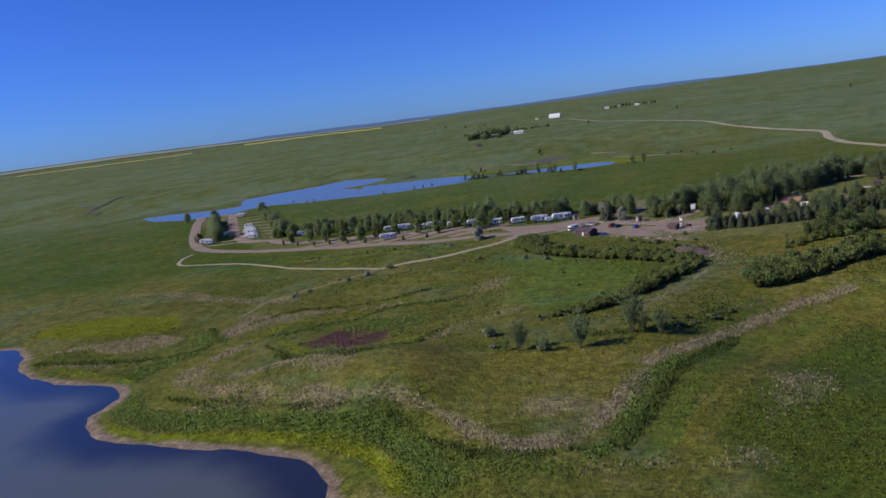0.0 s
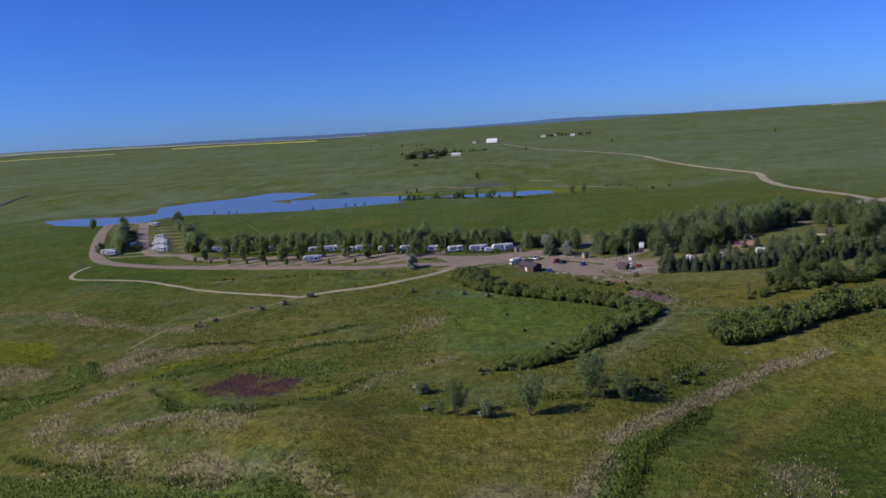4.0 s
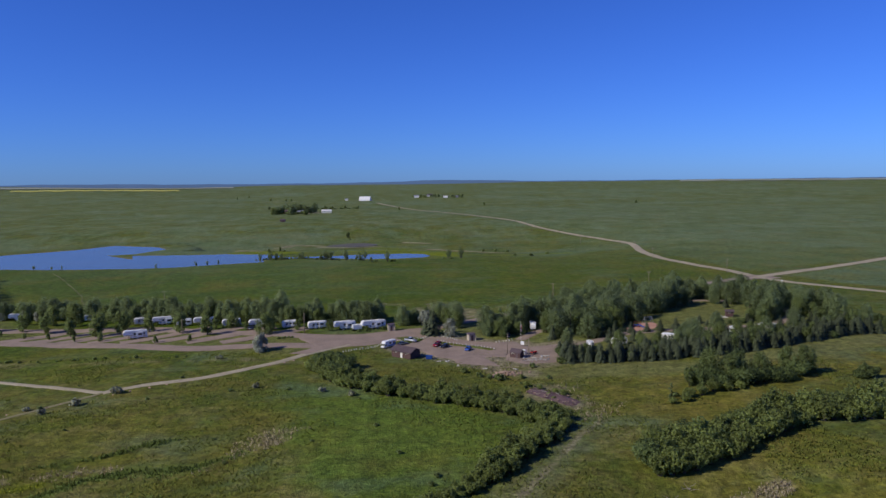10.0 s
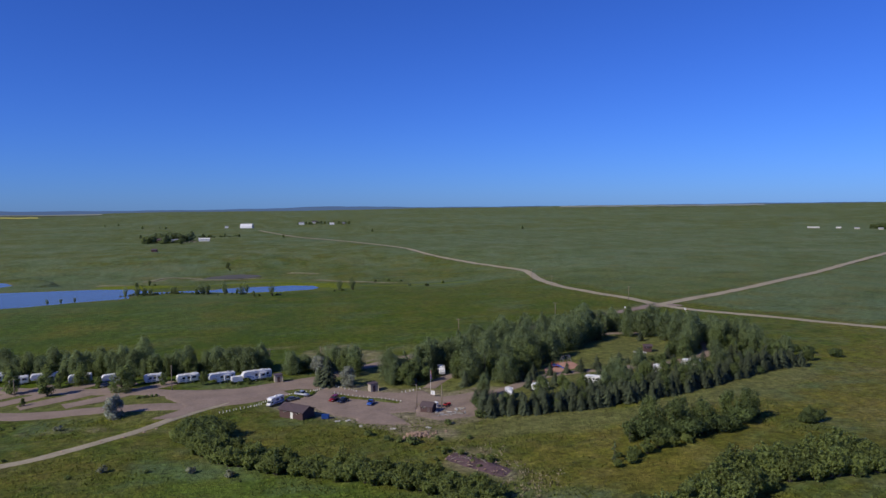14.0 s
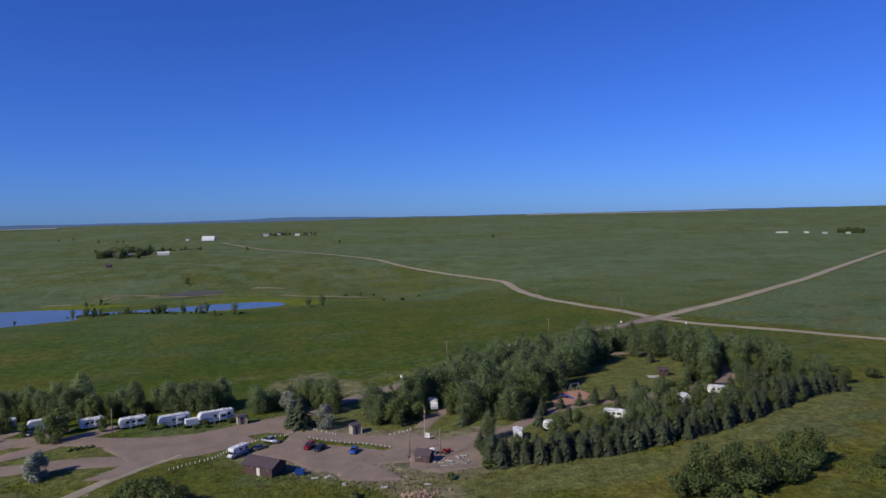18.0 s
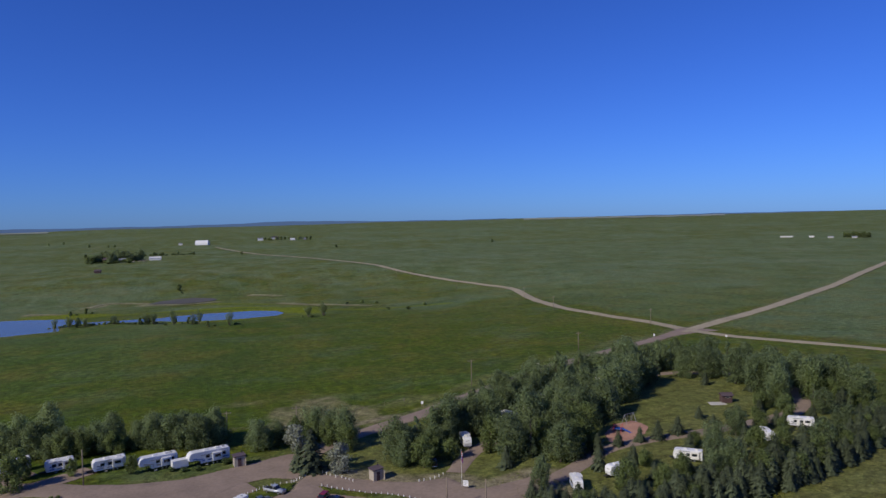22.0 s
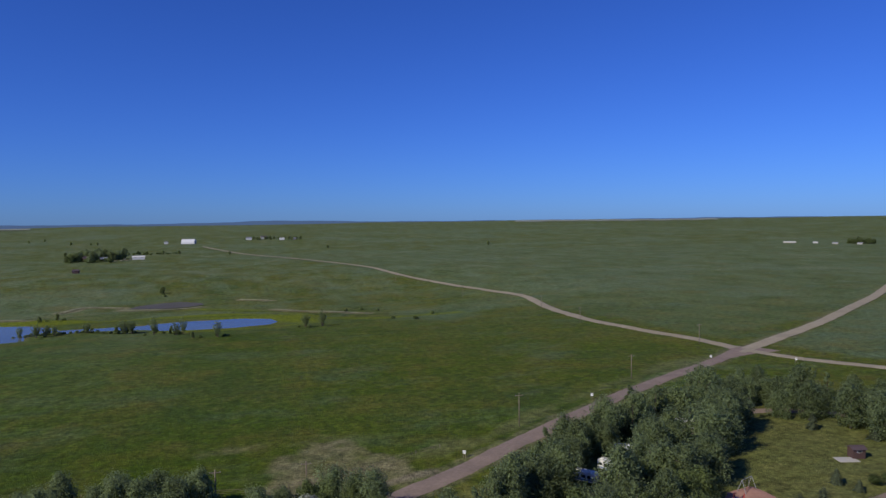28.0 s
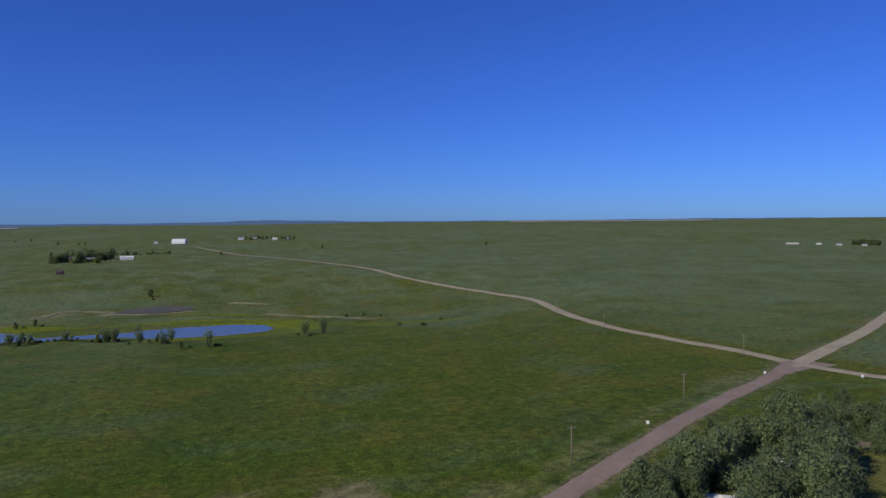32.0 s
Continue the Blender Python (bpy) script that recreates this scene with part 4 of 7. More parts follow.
def broadleaf(name, label, category, height, width, material, seed, count=1500, size=0.42, lobes=9, base=0.25, round_=1.0, group="", plume=1.0):
    rnd = random.Random(seed)
    t = thing(name, label, category, group)
    part("trunk", limbs(height * 0.8, 0.028 * height, 7, width * 0.3, height * base * 0.8, height * 0.7, seed), BARK, t, smooth=True)
    ls = []
    for k in range(lobes):
        f = k / (lobes - 1)
        z = height * (base + (0.97 - base) * f)
        prof = math.sin(math.pi * (0.3 + 0.5 * f)) ** round_
        off = width * 0.5 * prof * rnd.uniform(0.2, 0.85) * (1 if f < 0.9 else 0.6)
        a = rnd.uniform(0, 6.28)
        rr = width * 0.5 * (0.2 + 0.27 * prof) * rnd.uniform(0.65, 1.15) / plume ** 0.7
        ls.append((math.cos(a) * off, math.sin(a) * off, min(z, height - rr * 0.7), rr, rr, rr * rnd.uniform(0.85, 1.35) * plume))
    part("crown", leaves("crown", ls, count, size, material, seed, shell=0.35), material, t)
    return t


def spruce(seed, height=8.0, width=4.2, material=None):
    """A spruce: whorls of drooping boughs, each of small needle sprays."""
    rnd = random.Random(seed)
    material = material or SPRUCEM
    t = thing("spruce_tree", "dense dark blue-green spruce with drooping boughs", "tree", "spruces of the campground")
    part("trunk", Geo().tube((0, 0, -0.3), (0, 0, height * 0.95), 0.018 * height, 0.03, 7), BARK, t, smooth=True)
    v, f = [], []
    z, layer = 0.35, 0
    while z < height * 0.98:
        k = z / height
        reach = width * 0.5 * (1 - k) ** 0.68 * rnd.uniform(0.68, 1.18) + 0.12
        n = 11 if k < 0.5 else 8 if k < 0.8 else 5
        for j in range(n):
            a = 6.283 * (j + 0.5 * (layer % 2)) / n + rnd.uniform(-0.15, 0.15)
            rr = reach * rnd.uniform(0.62, 1.2)
            d, s = Vector((math.cos(a), math.sin(a), 0)), Vector((-math.sin(a), math.cos(a), 0))
            droop = rr * rnd.uniform(0.18, 0.34)
            for m in range(4):
                c0, c1 = d * rr * (m * 0.22 + 0.08), d * rr * min(1, m * 0.22 + 0.42)
                w = rr * (0.3 - 0.045 * m)
                h0, h1 = z - droop * (m * 0.22), z - droop * (m * 0.22 + 0.45)
                i = len(v)
                v += [c0 + Vector((0, 0, h0 + 0.05)), c1 + s * w * rnd.uniform(0.7, 1.1) + Vector((0, 0, h1)), c1 * 1.06 + Vector((0, 0, h1 + 0.09)), c1 - s * w * rnd.uniform(0.7, 1.1) + Vector((0, 0, h1))]
                f += [(i, i + 2, i + 1), (i, i + 3, i + 2)]
        z += height * (0.042 if k < 0.6 else 0.035)
        layer += 1
    me = grid_mesh("crown", [tuple(q) for q in v], np.array(f))
    me.materials.append(material)
    q = np.array([tuple(p) for p in v])
    out = np.stack([q[:, 0], q[:, 1], np.full(len(q), 0.9)], -1) + np.random.default_rng(seed).normal(0, 0.25, (len(q), 3))
    soft_normals(me, out / np.linalg.norm(out, axis=1)[:, None])
    part("crown", me, material, t)
    return t


def shrub(name, label, height, width, material, seed, count=520, size=0.34, group="", shell=0.5):
    rnd = random.Random(seed)
    t = thing(name, label, "shrub", group)
    g = Geo()
    for k in range(6):
        a = k * 1.05 + rnd.uniform(-0.3, 0.3)
        g.tube((0.1 * math.cos(a), 0.1 * math.sin(a), -0.2), (width * 0.28 * math.cos(a), width * 0.28 * math.sin(a), height * rnd.uniform(0.5, 0.85)), 0.05, 0.015, 5)
    part("trunk", g, BARK, t)
    ls = [(rnd.uniform(-0.3, 0.3) * width, rnd.uniform(-0.3, 0.3) * width, height * rnd.uniform(0.3, 0.68), width * rnd.uniform(0.22, 0.36), width * rnd.uniform(0.22, 0.36), height * rnd.uniform(0.24, 0.36)) for _ in range(7)]
    part("foliage", leaves("foliage", ls, count, size, material, seed, shell=shell), material, t)
    return t


POPLARS = [broadleaf("poplar_tree", "tall grey-green poplar with an uneven crown", "tree", h, w, POPLAR, 11 + i, 8000, 0.215, 54, 0.14, 0.6, "campground trees", 1.45) for i, (h, w) in enumerate(((10.5, 9.4), (11.5, 9.0), (9.5, 9.0), (10, 9.8)))]
COLUMN = [broadleaf("columnar_poplar", "narrow upright poplar, grey-green", "tree", h, 2.9, POPLAR, 31 + i, 2800, 0.2, 14, 0.06, 0.5, "campground trees") for i, h in enumerate((13.0, 11.0))]
ASHES = [broadleaf("ash_tree", "dark green ash tree with a rounded crown", "tree", h, w, ASH, 41 + i, 5400, 0.21, 30, 0.14, 0.9, "campground trees", 1.25) for i, (h, w) in enumerate(((8.0, 7.6), (9.0, 7.4), (7.0, 6.8)))]
YOUNG = [broadleaf("young_ash_tree", "young dark green tree with a tapered crown", "tree", h, w, ASH, 51 + i, 2000, 0.24, 20, 0.16, 1.0, "trees between the trailer pads") for i, (h, w) in enumerate(((6.6, 4.0), (5.8, 3.6)))]
SILVERS = [broadleaf("silver_olive_tree", "silvery grey-leaved olive tree", "tree", h, w, SILVERL, 61 + i, 3800, 0.2, 14, 0.1, 0.9, "silver trees") for i, (h, w) in enumerate(((6.5, 6.5), (5.5, 5.5)))]
SPRUCES = [spruce(71, 7.6, 6.2), spruce(72, 6.6, 6.0), spruce(73, 8.2, 6.4), spruce(74, 7.2, 5.8)]
DARKS = [shrub("chokecherry_shrub", "dense dark green chokecherry thicket", h, w, DARKL, 91 + i, 3000, 0.23, "dark thickets") for i, (h, w) in enumerate(((4.2, 5.5), (5.0, 6.5)))]


def willow(name, label, group, seed, height, spread_, material, stems=20, count=3800, size=0.13, puff=0.55):
    """A thin willow: a fan of slender stems, each feathered with leaves."""
    r = np.random.default_rng(seed)
    t = thing(name, label, "shrub", group)
    g, lobes = Geo(), []
    for k in range(stems):
        a, o = 2.4 * k, spread_ * 0.5 * math.sqrt((k + 0.5) / stems)
        top = Vector((math.cos(a) * o, math.sin(a) * o, height * r.uniform(0.62, 1.0) * (1 - 0.35 * (o / spread_ * 2) ** 2)))
        g.tube((0.12 * math.cos(a), 0.12 * math.sin(a), -0.2), top * 0.95, 0.05, 0.012, 5)
        for f in (0.4, 0.6, 0.8, 0.97):
            lobes.append((top.x * f, top.y * f, top.z * f, puff, puff, puff * 1.25))
    part("trunk", g, BARK, t)
    part("foliage", leaves("foliage", lobes, count, size, material, seed, shell=0.2), material, t)
    return t


WILLOWS = [willow("sparse_willow", "sparse grey-green willow tree with thin upright stems", "meadow willows", 101 + k, h, w, SAGEL, n, c, 0.15, 0.62) for k, (h, w, n, c) in enumerate(((11.0, 6.2, 15, 4200), (10.2, 6.6, 17, 4600), (10.8, 5.6, 13, 3600)))]
HEDGES = [willow("hedge_shrub", "bright green upright shrub in a thick hedge", "hedge shrubs", 81 + k, h, w, HEDGEM, 24, 2500, 0.175, 0.36) for k, (h, w) in enumerate(((3.6, 3.6), (4.3, 3.9), (2.9, 3.3)))]

MEADOW = [shrub("silver_bush", "small pale grey-green bush in the grass", 1.3, 1.8, PALEL, 111, 260, 0.2, "meadow bushes"), shrub("green_bush", "small dark green bush in the grass", 1.2, 1.9, ASH, 112, 260, 0.22, "meadow bushes")]
PROTOS = POPLARS + COLUMN + ASHES + YOUNG + SILVERS + SPRUCES + HEDGES + DARKS + WILLOWS + MEADOW
RND = random.Random(5)


def plant(kinds, x, y, size=1.0, jitter=0.15):
    s = size * RND.uniform(1 - jitter, 1 + jitter)
    return spread(RND.choice(kinds), stand(x, y, RND.uniform(0, 360), s, 0.05, s * RND.uniform(0.9, 1.12)))


def row(kinds, line, step, wide=0.0, size=1.0, jitter=0.18, rows=1):
    pts = smooth_line(line, step)
    for i, p in enumerate(pts[:-1]):
        d = (pts[i + 1] - p).normalized()
        for k in range(rows):
            o = (k - (rows - 1) / 2) * wide + RND.uniform(-0.3, 0.3) * max(wide, 1)
            plant(kinds, p.x - d.y * o + RND.uniform(-0.25, 0.25) * step, p.y + d.x * o + RND.uniform(-0.25, 0.25) * step, size, jitter)


UPPER_HEDGE = [(-33.7, 237.8), (-21.9, 218.4), (-7.3, 206.3), (6.1, 200.1), (18.7, 192.3), (28.8, 183.1), (34.3, 174.7)]
LOWER_HEDGE = [(-11.7, 127.1), (-4.2, 129.3), (3.6, 135.3), (12.6, 145.9), (21.8, 159), (28.6, 167.6), (34.6, 176.4)]
LONE_SPOTS = [(-49.1, 214.2), (-20, 204.5), (-28.7, 209.3), (-57.8, 259.2), (-85.4, 284), (-60.7, 285.7), (-132.5, 691.1), (176.5, 261.4), (68.8, 191.4)]
# hedges in the meadow
row(HEDGES, UPPER_HEDGE, 2.5, 2.4, 0.98, 0.12, rows=4)
row(DARKS, UPPER_HEDGE[:2], 5.0, 2.0, 0.85)
row(HEDGES, LOWER_HEDGE[3:], 2.2, 2.2, 0.95, 0.2, rows=3)
row(HEDGES, LOWER_HEDGE[1:4], 2.2, 2.0, 0.72, 0.3, rows=2)
row(HEDGES + MEADOW[:1], [(-15.5, 125.4)] + LOWER_HEDGE[:2] + [(-2, 131)], 1.7, 1.6, 0.58, 0.3, rows=2)
row(HEDGES, [(48.8, 152.1), (59.9, 154.6), (73.4, 161.8), (87.2, 167.8), (99.9, 170.4), (110, 171.3)][:2] + [(76.6, 166.6), (88.6, 170.7), (101.3, 171.9), (111.6, 172.2), (124.3, 171.1)][1:], 2.6, 2.8, 1.35, rows=4)
row(DARKS, [(48.8, 152.1), (59.9, 154.6), (73.4, 161.8), (87.2, 167.8), (99.9, 170.4), (110, 171.3)][:2], 3.6, 2.5, 1.0, 0.2, rows=2)
for wx, wy, ws in ((83, 203, 0.95), (88, 200, 1.0), (92, 204, 0.9), (97, 202, 0.8), (108, 207, 0.78), (112, 205, 0.8), (127, 200, 0.5)):
    plant(ASHES, wx, wy, ws, 0.06)
for wx, wy, ws in ((80, 200, 1.1), (85, 198, 1.1), (90, 198, 1.15), (95, 199, 1.1), (100, 200, 1.1), (104, 200, 0.9), (78, 203, 0.9), (110, 203, 0.9), (114, 206, 0.8), (125, 199, 0.7), (129, 200, 0.8)):
    plant(DARKS, wx, wy, ws, 0.08)
for wx, wy, ws in ((72, 190, 0.95), (76, 191, 1.0), (80, 193, 1.05), (84, 193, 0.9), (70, 187, 0.7), (88, 194, 0.9), (66, 186, 0.6)):
    plant(HEDGES, wx, wy, ws, 0.1)
plant(COLUMN, 66.4, 188.4, 0.4, 0.05)
plant(YOUNG, 75.5, 199, 0.7, 0.05)
for wx, wy, ws in ((-31, 235, 1.1), (-27, 236, 1.15), (-24, 233, 1.0), (-33, 240, 1.0), (-29, 240, 1.1)):
    plant(DARKS, wx, wy, ws, 0.08)
plant(DARKS, 60.5, 164, 0.8)
plant(DARKS, 62.5, 161, 0.7)
# willows by the reed bed
for kind, wx, wy, ws in ((2, -18.4, 98.8, 0.92), (1, -2.6, 98.7, 0.98), (0, 10.5, 108.7, 1.1), (1, 17.6, 107.4, 0.75), (2, -11.9, 97.1, 0.55), (2, -22.0, 99.3, 0.42), (1, -28.4, 110.9, 0.42), (0, 13.2, 108.0, 0.6)):
    plant(WILLOWS[kind:kind + 1], wx, wy, ws, 0.03)
for wx, wy, ws in ((-12.1, 98, 1.5), (-28.5, 111.5, 1.6), (-26, 102, 0.9), (32.4, 124, 1.5), (22, 116, 1.2), (27, 119, 1.1), (38, 130, 1.0), (68.8, 191.4, 1.2)):
    plant(MEADOW, wx, wy, ws)
for k in range(5):
    plant(MEADOW[1:], 12 + 3.2 * k + RND.uniform(-1, 1), 118 + 1.0 * k + RND.uniform(-1.5, 1.5), 1.0)
for wx, wy in LONE_SPOTS[:3]:
    plant(MEADOW[:1], wx, wy, 1.3)
plant(SILVERS, *LONE_SPOTS[3], 0.95)
for wx, wy, ws in ((-90, 216, 1.9), (-98, 206, 1.5), (-104, 200, 1.3), (-118, 190, 1.2), (-122, 184, 1.5), (-110, 204, 1.1), (-70, 252, 1.0)):
    plant(MEADOW[:1], wx, wy, ws)
for k in range(34):
    plant(MEADOW[1:], RND.uniform(-120, 40), RND.uniform(120, 230), RND.uniform(0.4, 0.8))
for k in range(26):
    plant(MEADOW[1:], -160 + 3.0 * k + RND.uniform(-2, 2), 268 - 0.4 * k + RND.uniform(-2, 1.5), RND.uniform(0.4, 0.85))

for k in range(16):
    plant(MEADOW[1:] + HEDGES[2:], 27 + 14 * k / 15 + RND.uniform(-2.5, 2.5), 212 - 20 * k / 15 + RND.uniform(-3, 3), 0.55, 0.3)
for wx, wy in ((18, 221), (21, 219), (24, 216), (14, 226), (31, 217), (36, 229), (46, 232)):
    plant(MEADOW[1:], wx, wy, 1.4, 0.3)

# trees of the trailer rows
for wx, wy in [(-215.1, 352.6), (-204, 350.7), (-192.9, 348.8), (-180.3, 346.4), (-170.6, 346.8), (-159.1, 343.3), (-147.6, 339.4), (-135, 332), (-126.6, 331.3), (-117.1, 327.5), (-107.8, 323.8), (-98.2, 322.5), (-87.9, 318.5), (-79.3, 315.3), (-70.9, 312.5), (-62.8, 309.9), (-54.8, 307.7), (-47.3, 308.5), (-37.3, 309.1), (-29.6, 307.7), (-22, 306.4)]:
    plant(POPLARS + ASHES[:1], wx, wy + 4, 0.73, 0.22)
    plant(ASHES + POPLARS, wx + 4, wy + 2.5, 0.73, 0.22)
    plant(POPLARS, wx + 3, wy + 9, 0.82, 0.2)
    plant(DARKS, wx - 1, wy + 7, 0.95)
    plant(DARKS, wx + 6, wy + 6, 0.85)
    if RND.random() < 0.45 and wx < -60:
        plant(POPLARS, wx - 3, wy + 13, 0.78)
for wx, wy in ((-189.9, 327.5), (-176.2, 324.7), (-163.3, 318.5), (-147.7, 308.5), (-135.6, 305.2), (-127.3, 309.8), (-115.1, 309.6), (-99.8, 302.3), (-85.7, 293.1), (-62.4, 298.1)):
    plant(YOUNG, wx, wy, 1.3, 0.1)
    plant(YOUNG + ASHES, wx + 7, wy + 13, 0.95)
for wx, wy in ((-192.7, 321.6), (-180.4, 315.4), (-167.2, 309.1), (-155.3, 305.4), (-141.6, 298.7), (-129.4, 294.8), (-103.7, 285.3), (-90, 284)):
    plant(YOUNG, wx, wy, 0.5)
plant(ASHES, -61.9, 290.4, 0.9)
plant(SILVERS, -57.9, 262, 1.0)
for k in range(5):
    plant(MEADOW[1:], -55 + 1.3 * k, 281 + 0.3 * k, 0.7)
for wx, wy, ws in ((-36.4, 293.6, 0.8), (-50, 296.2, 0.6), (-60.5, 297.5, 0.95), (-72, 301, 0.7), (-86, 306, 0.85)):
    plant(YOUNG, wx, wy, ws)
for wx, wy in ((-24, 291), (-21, 290.6), (-12.6, 293.5), (-14.5, 292.5), (-27, 292)):
    plant(DARKS, wx, wy, 0.32)
plant(POPLARS, -22, 306, 0.9)
plant(POPLARS, -28, 309, 0.95)
for wx, wy, ws in ((-200, 352, 0.9), (-190, 351, 0.8), (-183, 350, 0.8), (-160, 344, 0.75)):
    plant(SILVERS, wx, wy, ws)
row(ASHES + POPLARS, [(-263, 364), (-282, 394), (-303, 429), (-325, 465)], 5.5, 3.0, 0.85)
row(DARKS, [(-258, 372), (-290, 416), (-311, 450)], 7.0, 2.0, 0.7)
row(POPLARS, [(-209, 362), (-227, 384), (-256, 432), (-274, 456), (-292, 484)], 6.0, 4.0, 0.78)
plant(ASHES, -279, 365, 0.9)
plant(ASHES, -362, 480, 0.9)
for wx, wy, ws in ((5.2, 303, 0.75), (8, 306, 0.8), (12, 300, 0.75), (-4, 303, 0.6)):
    plant(ASHES, wx, wy, ws)
plant(SILVERS, 11.9, 278.5, 1.1)
plant(SILVERS, 4, 297, 1.15)
plant(SPRUCES, 5.8, 281, 1.15)
plant(SPRUCES, 2.8, 283, 0.9)
plant(SILVERS, 45, 300, 0.9)

# wood of the campground
WOOD_CAMP = [(48.6, 236.9), (58.8, 232.7), (69.1, 231.5), (83.9, 232.5), (97, 232.6), (113.9, 239), (135.4, 247.5), (154.5, 256.5), (171.3, 257.7)] + [(176, 262), (172, 290), (168, 330), (150, 350), (121, 346), (100, 336), (80, 325), (60, 309), (43, 298), (28, 286), (22, 277), (34, 268), (46, 262)]
row(SPRUCES, [(48.6, 236.9), (58.8, 232.7), (69.1, 231.5), (83.9, 232.5), (97, 232.6), (113.9, 239), (135.4, 247.5), (154.5, 256.5), (171.3, 257.7)], 2.7, 2.7, 0.76, 0.22, rows=3)
row(ASHES + DARKS, [(48.6, 236.9), (58.8, 232.7), (69.1, 231.5), (83.9, 232.5), (97, 232.6), (113.9, 239), (135.4, 247.5), (154.5, 256.5), (171.3, 257.7)], 9.0, 5.0, 0.62, 0.25)
row(SPRUCES, [(47, 236), (50, 244), (46, 252)], 4.0, 2.0, 0.6)
row(COLUMN, [(28, 282), (37, 289), (50, 300), (63, 310)], 4.5, 3.0, 0.8)
row(POPLARS, [(26, 279), (35, 284), (45, 293), (57, 303), (71, 314)], 4.6, 4.0, 0.76, rows=2)
row(POPLARS + ASHES, [(-6, 301), (4, 306), (14, 302), (19, 288)], 4.5, 2.5, 0.72)
row(DARKS, [(-8, 306), (6, 311), (18, 304)], 5.0, 1.0, 0.6)
OPEN_LINES = ([(57.2, 255), (76, 267), (89, 269), (108, 269), (140, 276), (156, 292), (160, 308), (154, 325), (139, 333), (124, 331), (100, 320), (80, 308), (62, 292), (46, 280), (38, 268)],)
CLEARING = [(77.5, 272.6), (88.4, 286.1), (101.3, 297.8), (117.2, 312.8), (132.2, 322.1), (143.6, 313.8), (143.6, 298.1), (128.7, 282.2), (119.6, 280.3), (111.8, 278.5), (101.9, 273.7), (90.3, 270.7), (82.7, 266.6)]
CAMP_LANE = [(64.8, 258.4), (70, 258.8), (74.7, 259.3), (82.2, 260.9), (87.6, 261.9), (90.2, 261.6)] + [(57.2, 255)]


def screens(px, py):
    """True where a tall tree would stand before an open camp site."""
    for a, b, deep in [(a, b, 8) for a, b in SPOTS] + [(a, b, 16) for a, b in CLEARING[1:]]:
        u = Vector((-7 - a, 115 - b)).normalized()
        w = Vector((px - a, py - b))
        if 0 < w.dot(u) < deep and abs(w.x * u.y - w.y * u.x) < 4.5:
            return True
    return False


SPOTS = [(59.6, 248.5), (71, 251.5), (90, 252.8), (131.5, 264), (46, 286), (64, 300.4), (71.5, 303.6), (80.2, 310.5), (106.8, 324.5), (116, 258.4)]
placed = []
for k in range(4000):
    px, py = RND.uniform(20, 180), RND.uniform(232, 352)
    one = (np.array([px]), np.array([py]))
    if away(*one, WOOD_CAMP, True)[0] > -2.5 or away(*one, CLEARING, True)[0] < 2.5 or min(away(*one, OPEN_LINES[0])[0], away(*one, CAMP_LANE)[0]) < 3.6 or (px < 62 and 252 < py < 266):
        continue
    if any(math.hypot(px - a, py - b) < 4.7 for a, b in placed) or any(math.hypot(px - a, py - b) < 5.6 for a, b in SPOTS):
        continue
    if px < 86 and py < 288 and RND.random() < 0.12:
        continue
    placed.append((px, py))
    south = away(*one, [(48.6, 236.9), (58.8, 232.7), (69.1, 231.5), (83.9, 232.5), (97, 232.6), (113.9, 239), (135.4, 247.5), (154.5, 256.5), (171.3, 257.7)])[0]
    kinds = SPRUCES if RND.random() < (0.5 if south < 26 else 0.12) else (POPLARS + COLUMN[1:] if py > 290 or RND.random() < 0.5 else ASHES)
    if screens(px, py):
        plant(SPRUCES + DARKS + ASHES, px, py, 0.5, 0.3)
    else:
        plant(kinds, px, py, (0.74 if south < 24 else 0.9) if kinds is not SPRUCES else 0.72, 0.22)
row(DARKS, [(150, 350), (170, 330), (178, 300), (186, 272), (196, 262)], 6.0, 2.0, 0.75)
for k, (wx, wy) in enumerate([(73.5, 265.3), (68.1, 265.5), (91.9, 268.4), (98.4, 269.5), (137.6, 313.1), (131.2, 279.3), (145.5, 300.7), (77.9, 256.4), (68.9, 255.9), (86.8, 268.4), (111.7, 279.6), (80.5, 268)]):
    plant(SPRUCES, wx, wy, 0.72 if k < 9 else 0.5, 0.1)
plant(ASHES, *LONE_SPOTS[7], 0.6)

# trees by the waters and on the far prairie
row(MEADOW[1:], [(-137, 634), (-122, 632), (-104, 634), (-90, 626), (-78, 617)], 2.6, 1.6, 1.1, 0.3, rows=2)
for wx, wy in [(-141, 692), (-131.3, 698)] + [(29.2, 582.5), (67.6, 702.8), (80.8, 704.8), (90.9, 690.2), (87.4, 616.2), (99.6, 605.5), (120, 638.6), (-77.8, 855.6), (-81.3, 617.1), (-129.7, 637.8), (-124.8, 644), (-105.1, 648.2), (-75.8, 620.2), (-58.3, 608.4), (-49.6, 602.4), (-22.5, 562.1), (-34.9, 561.5)][8:]:
    plant(YOUNG, wx, wy, 0.75)
    plant(MEADOW[1:], wx + 4, wy + 1, 1.4)
for wx, wy in ((-125.5, 621.4), (-120.8, 623.5), (-117.8, 629.4), (-99.8, 629.9), (-78, 619), (-73.1, 616.7), (-58.7, 599.2), (-45.6, 587.5), (-42.2, 592.7), (-22.1, 560), (28, 592.3), (38.2, 594.2), (-136, 628)):
    plant(WILLOWS, wx, wy, RND.uniform(0.6, 1.0))
    plant(MEADOW[1:], wx + RND.uniform(-6, 6), wy + 2, 1.3)
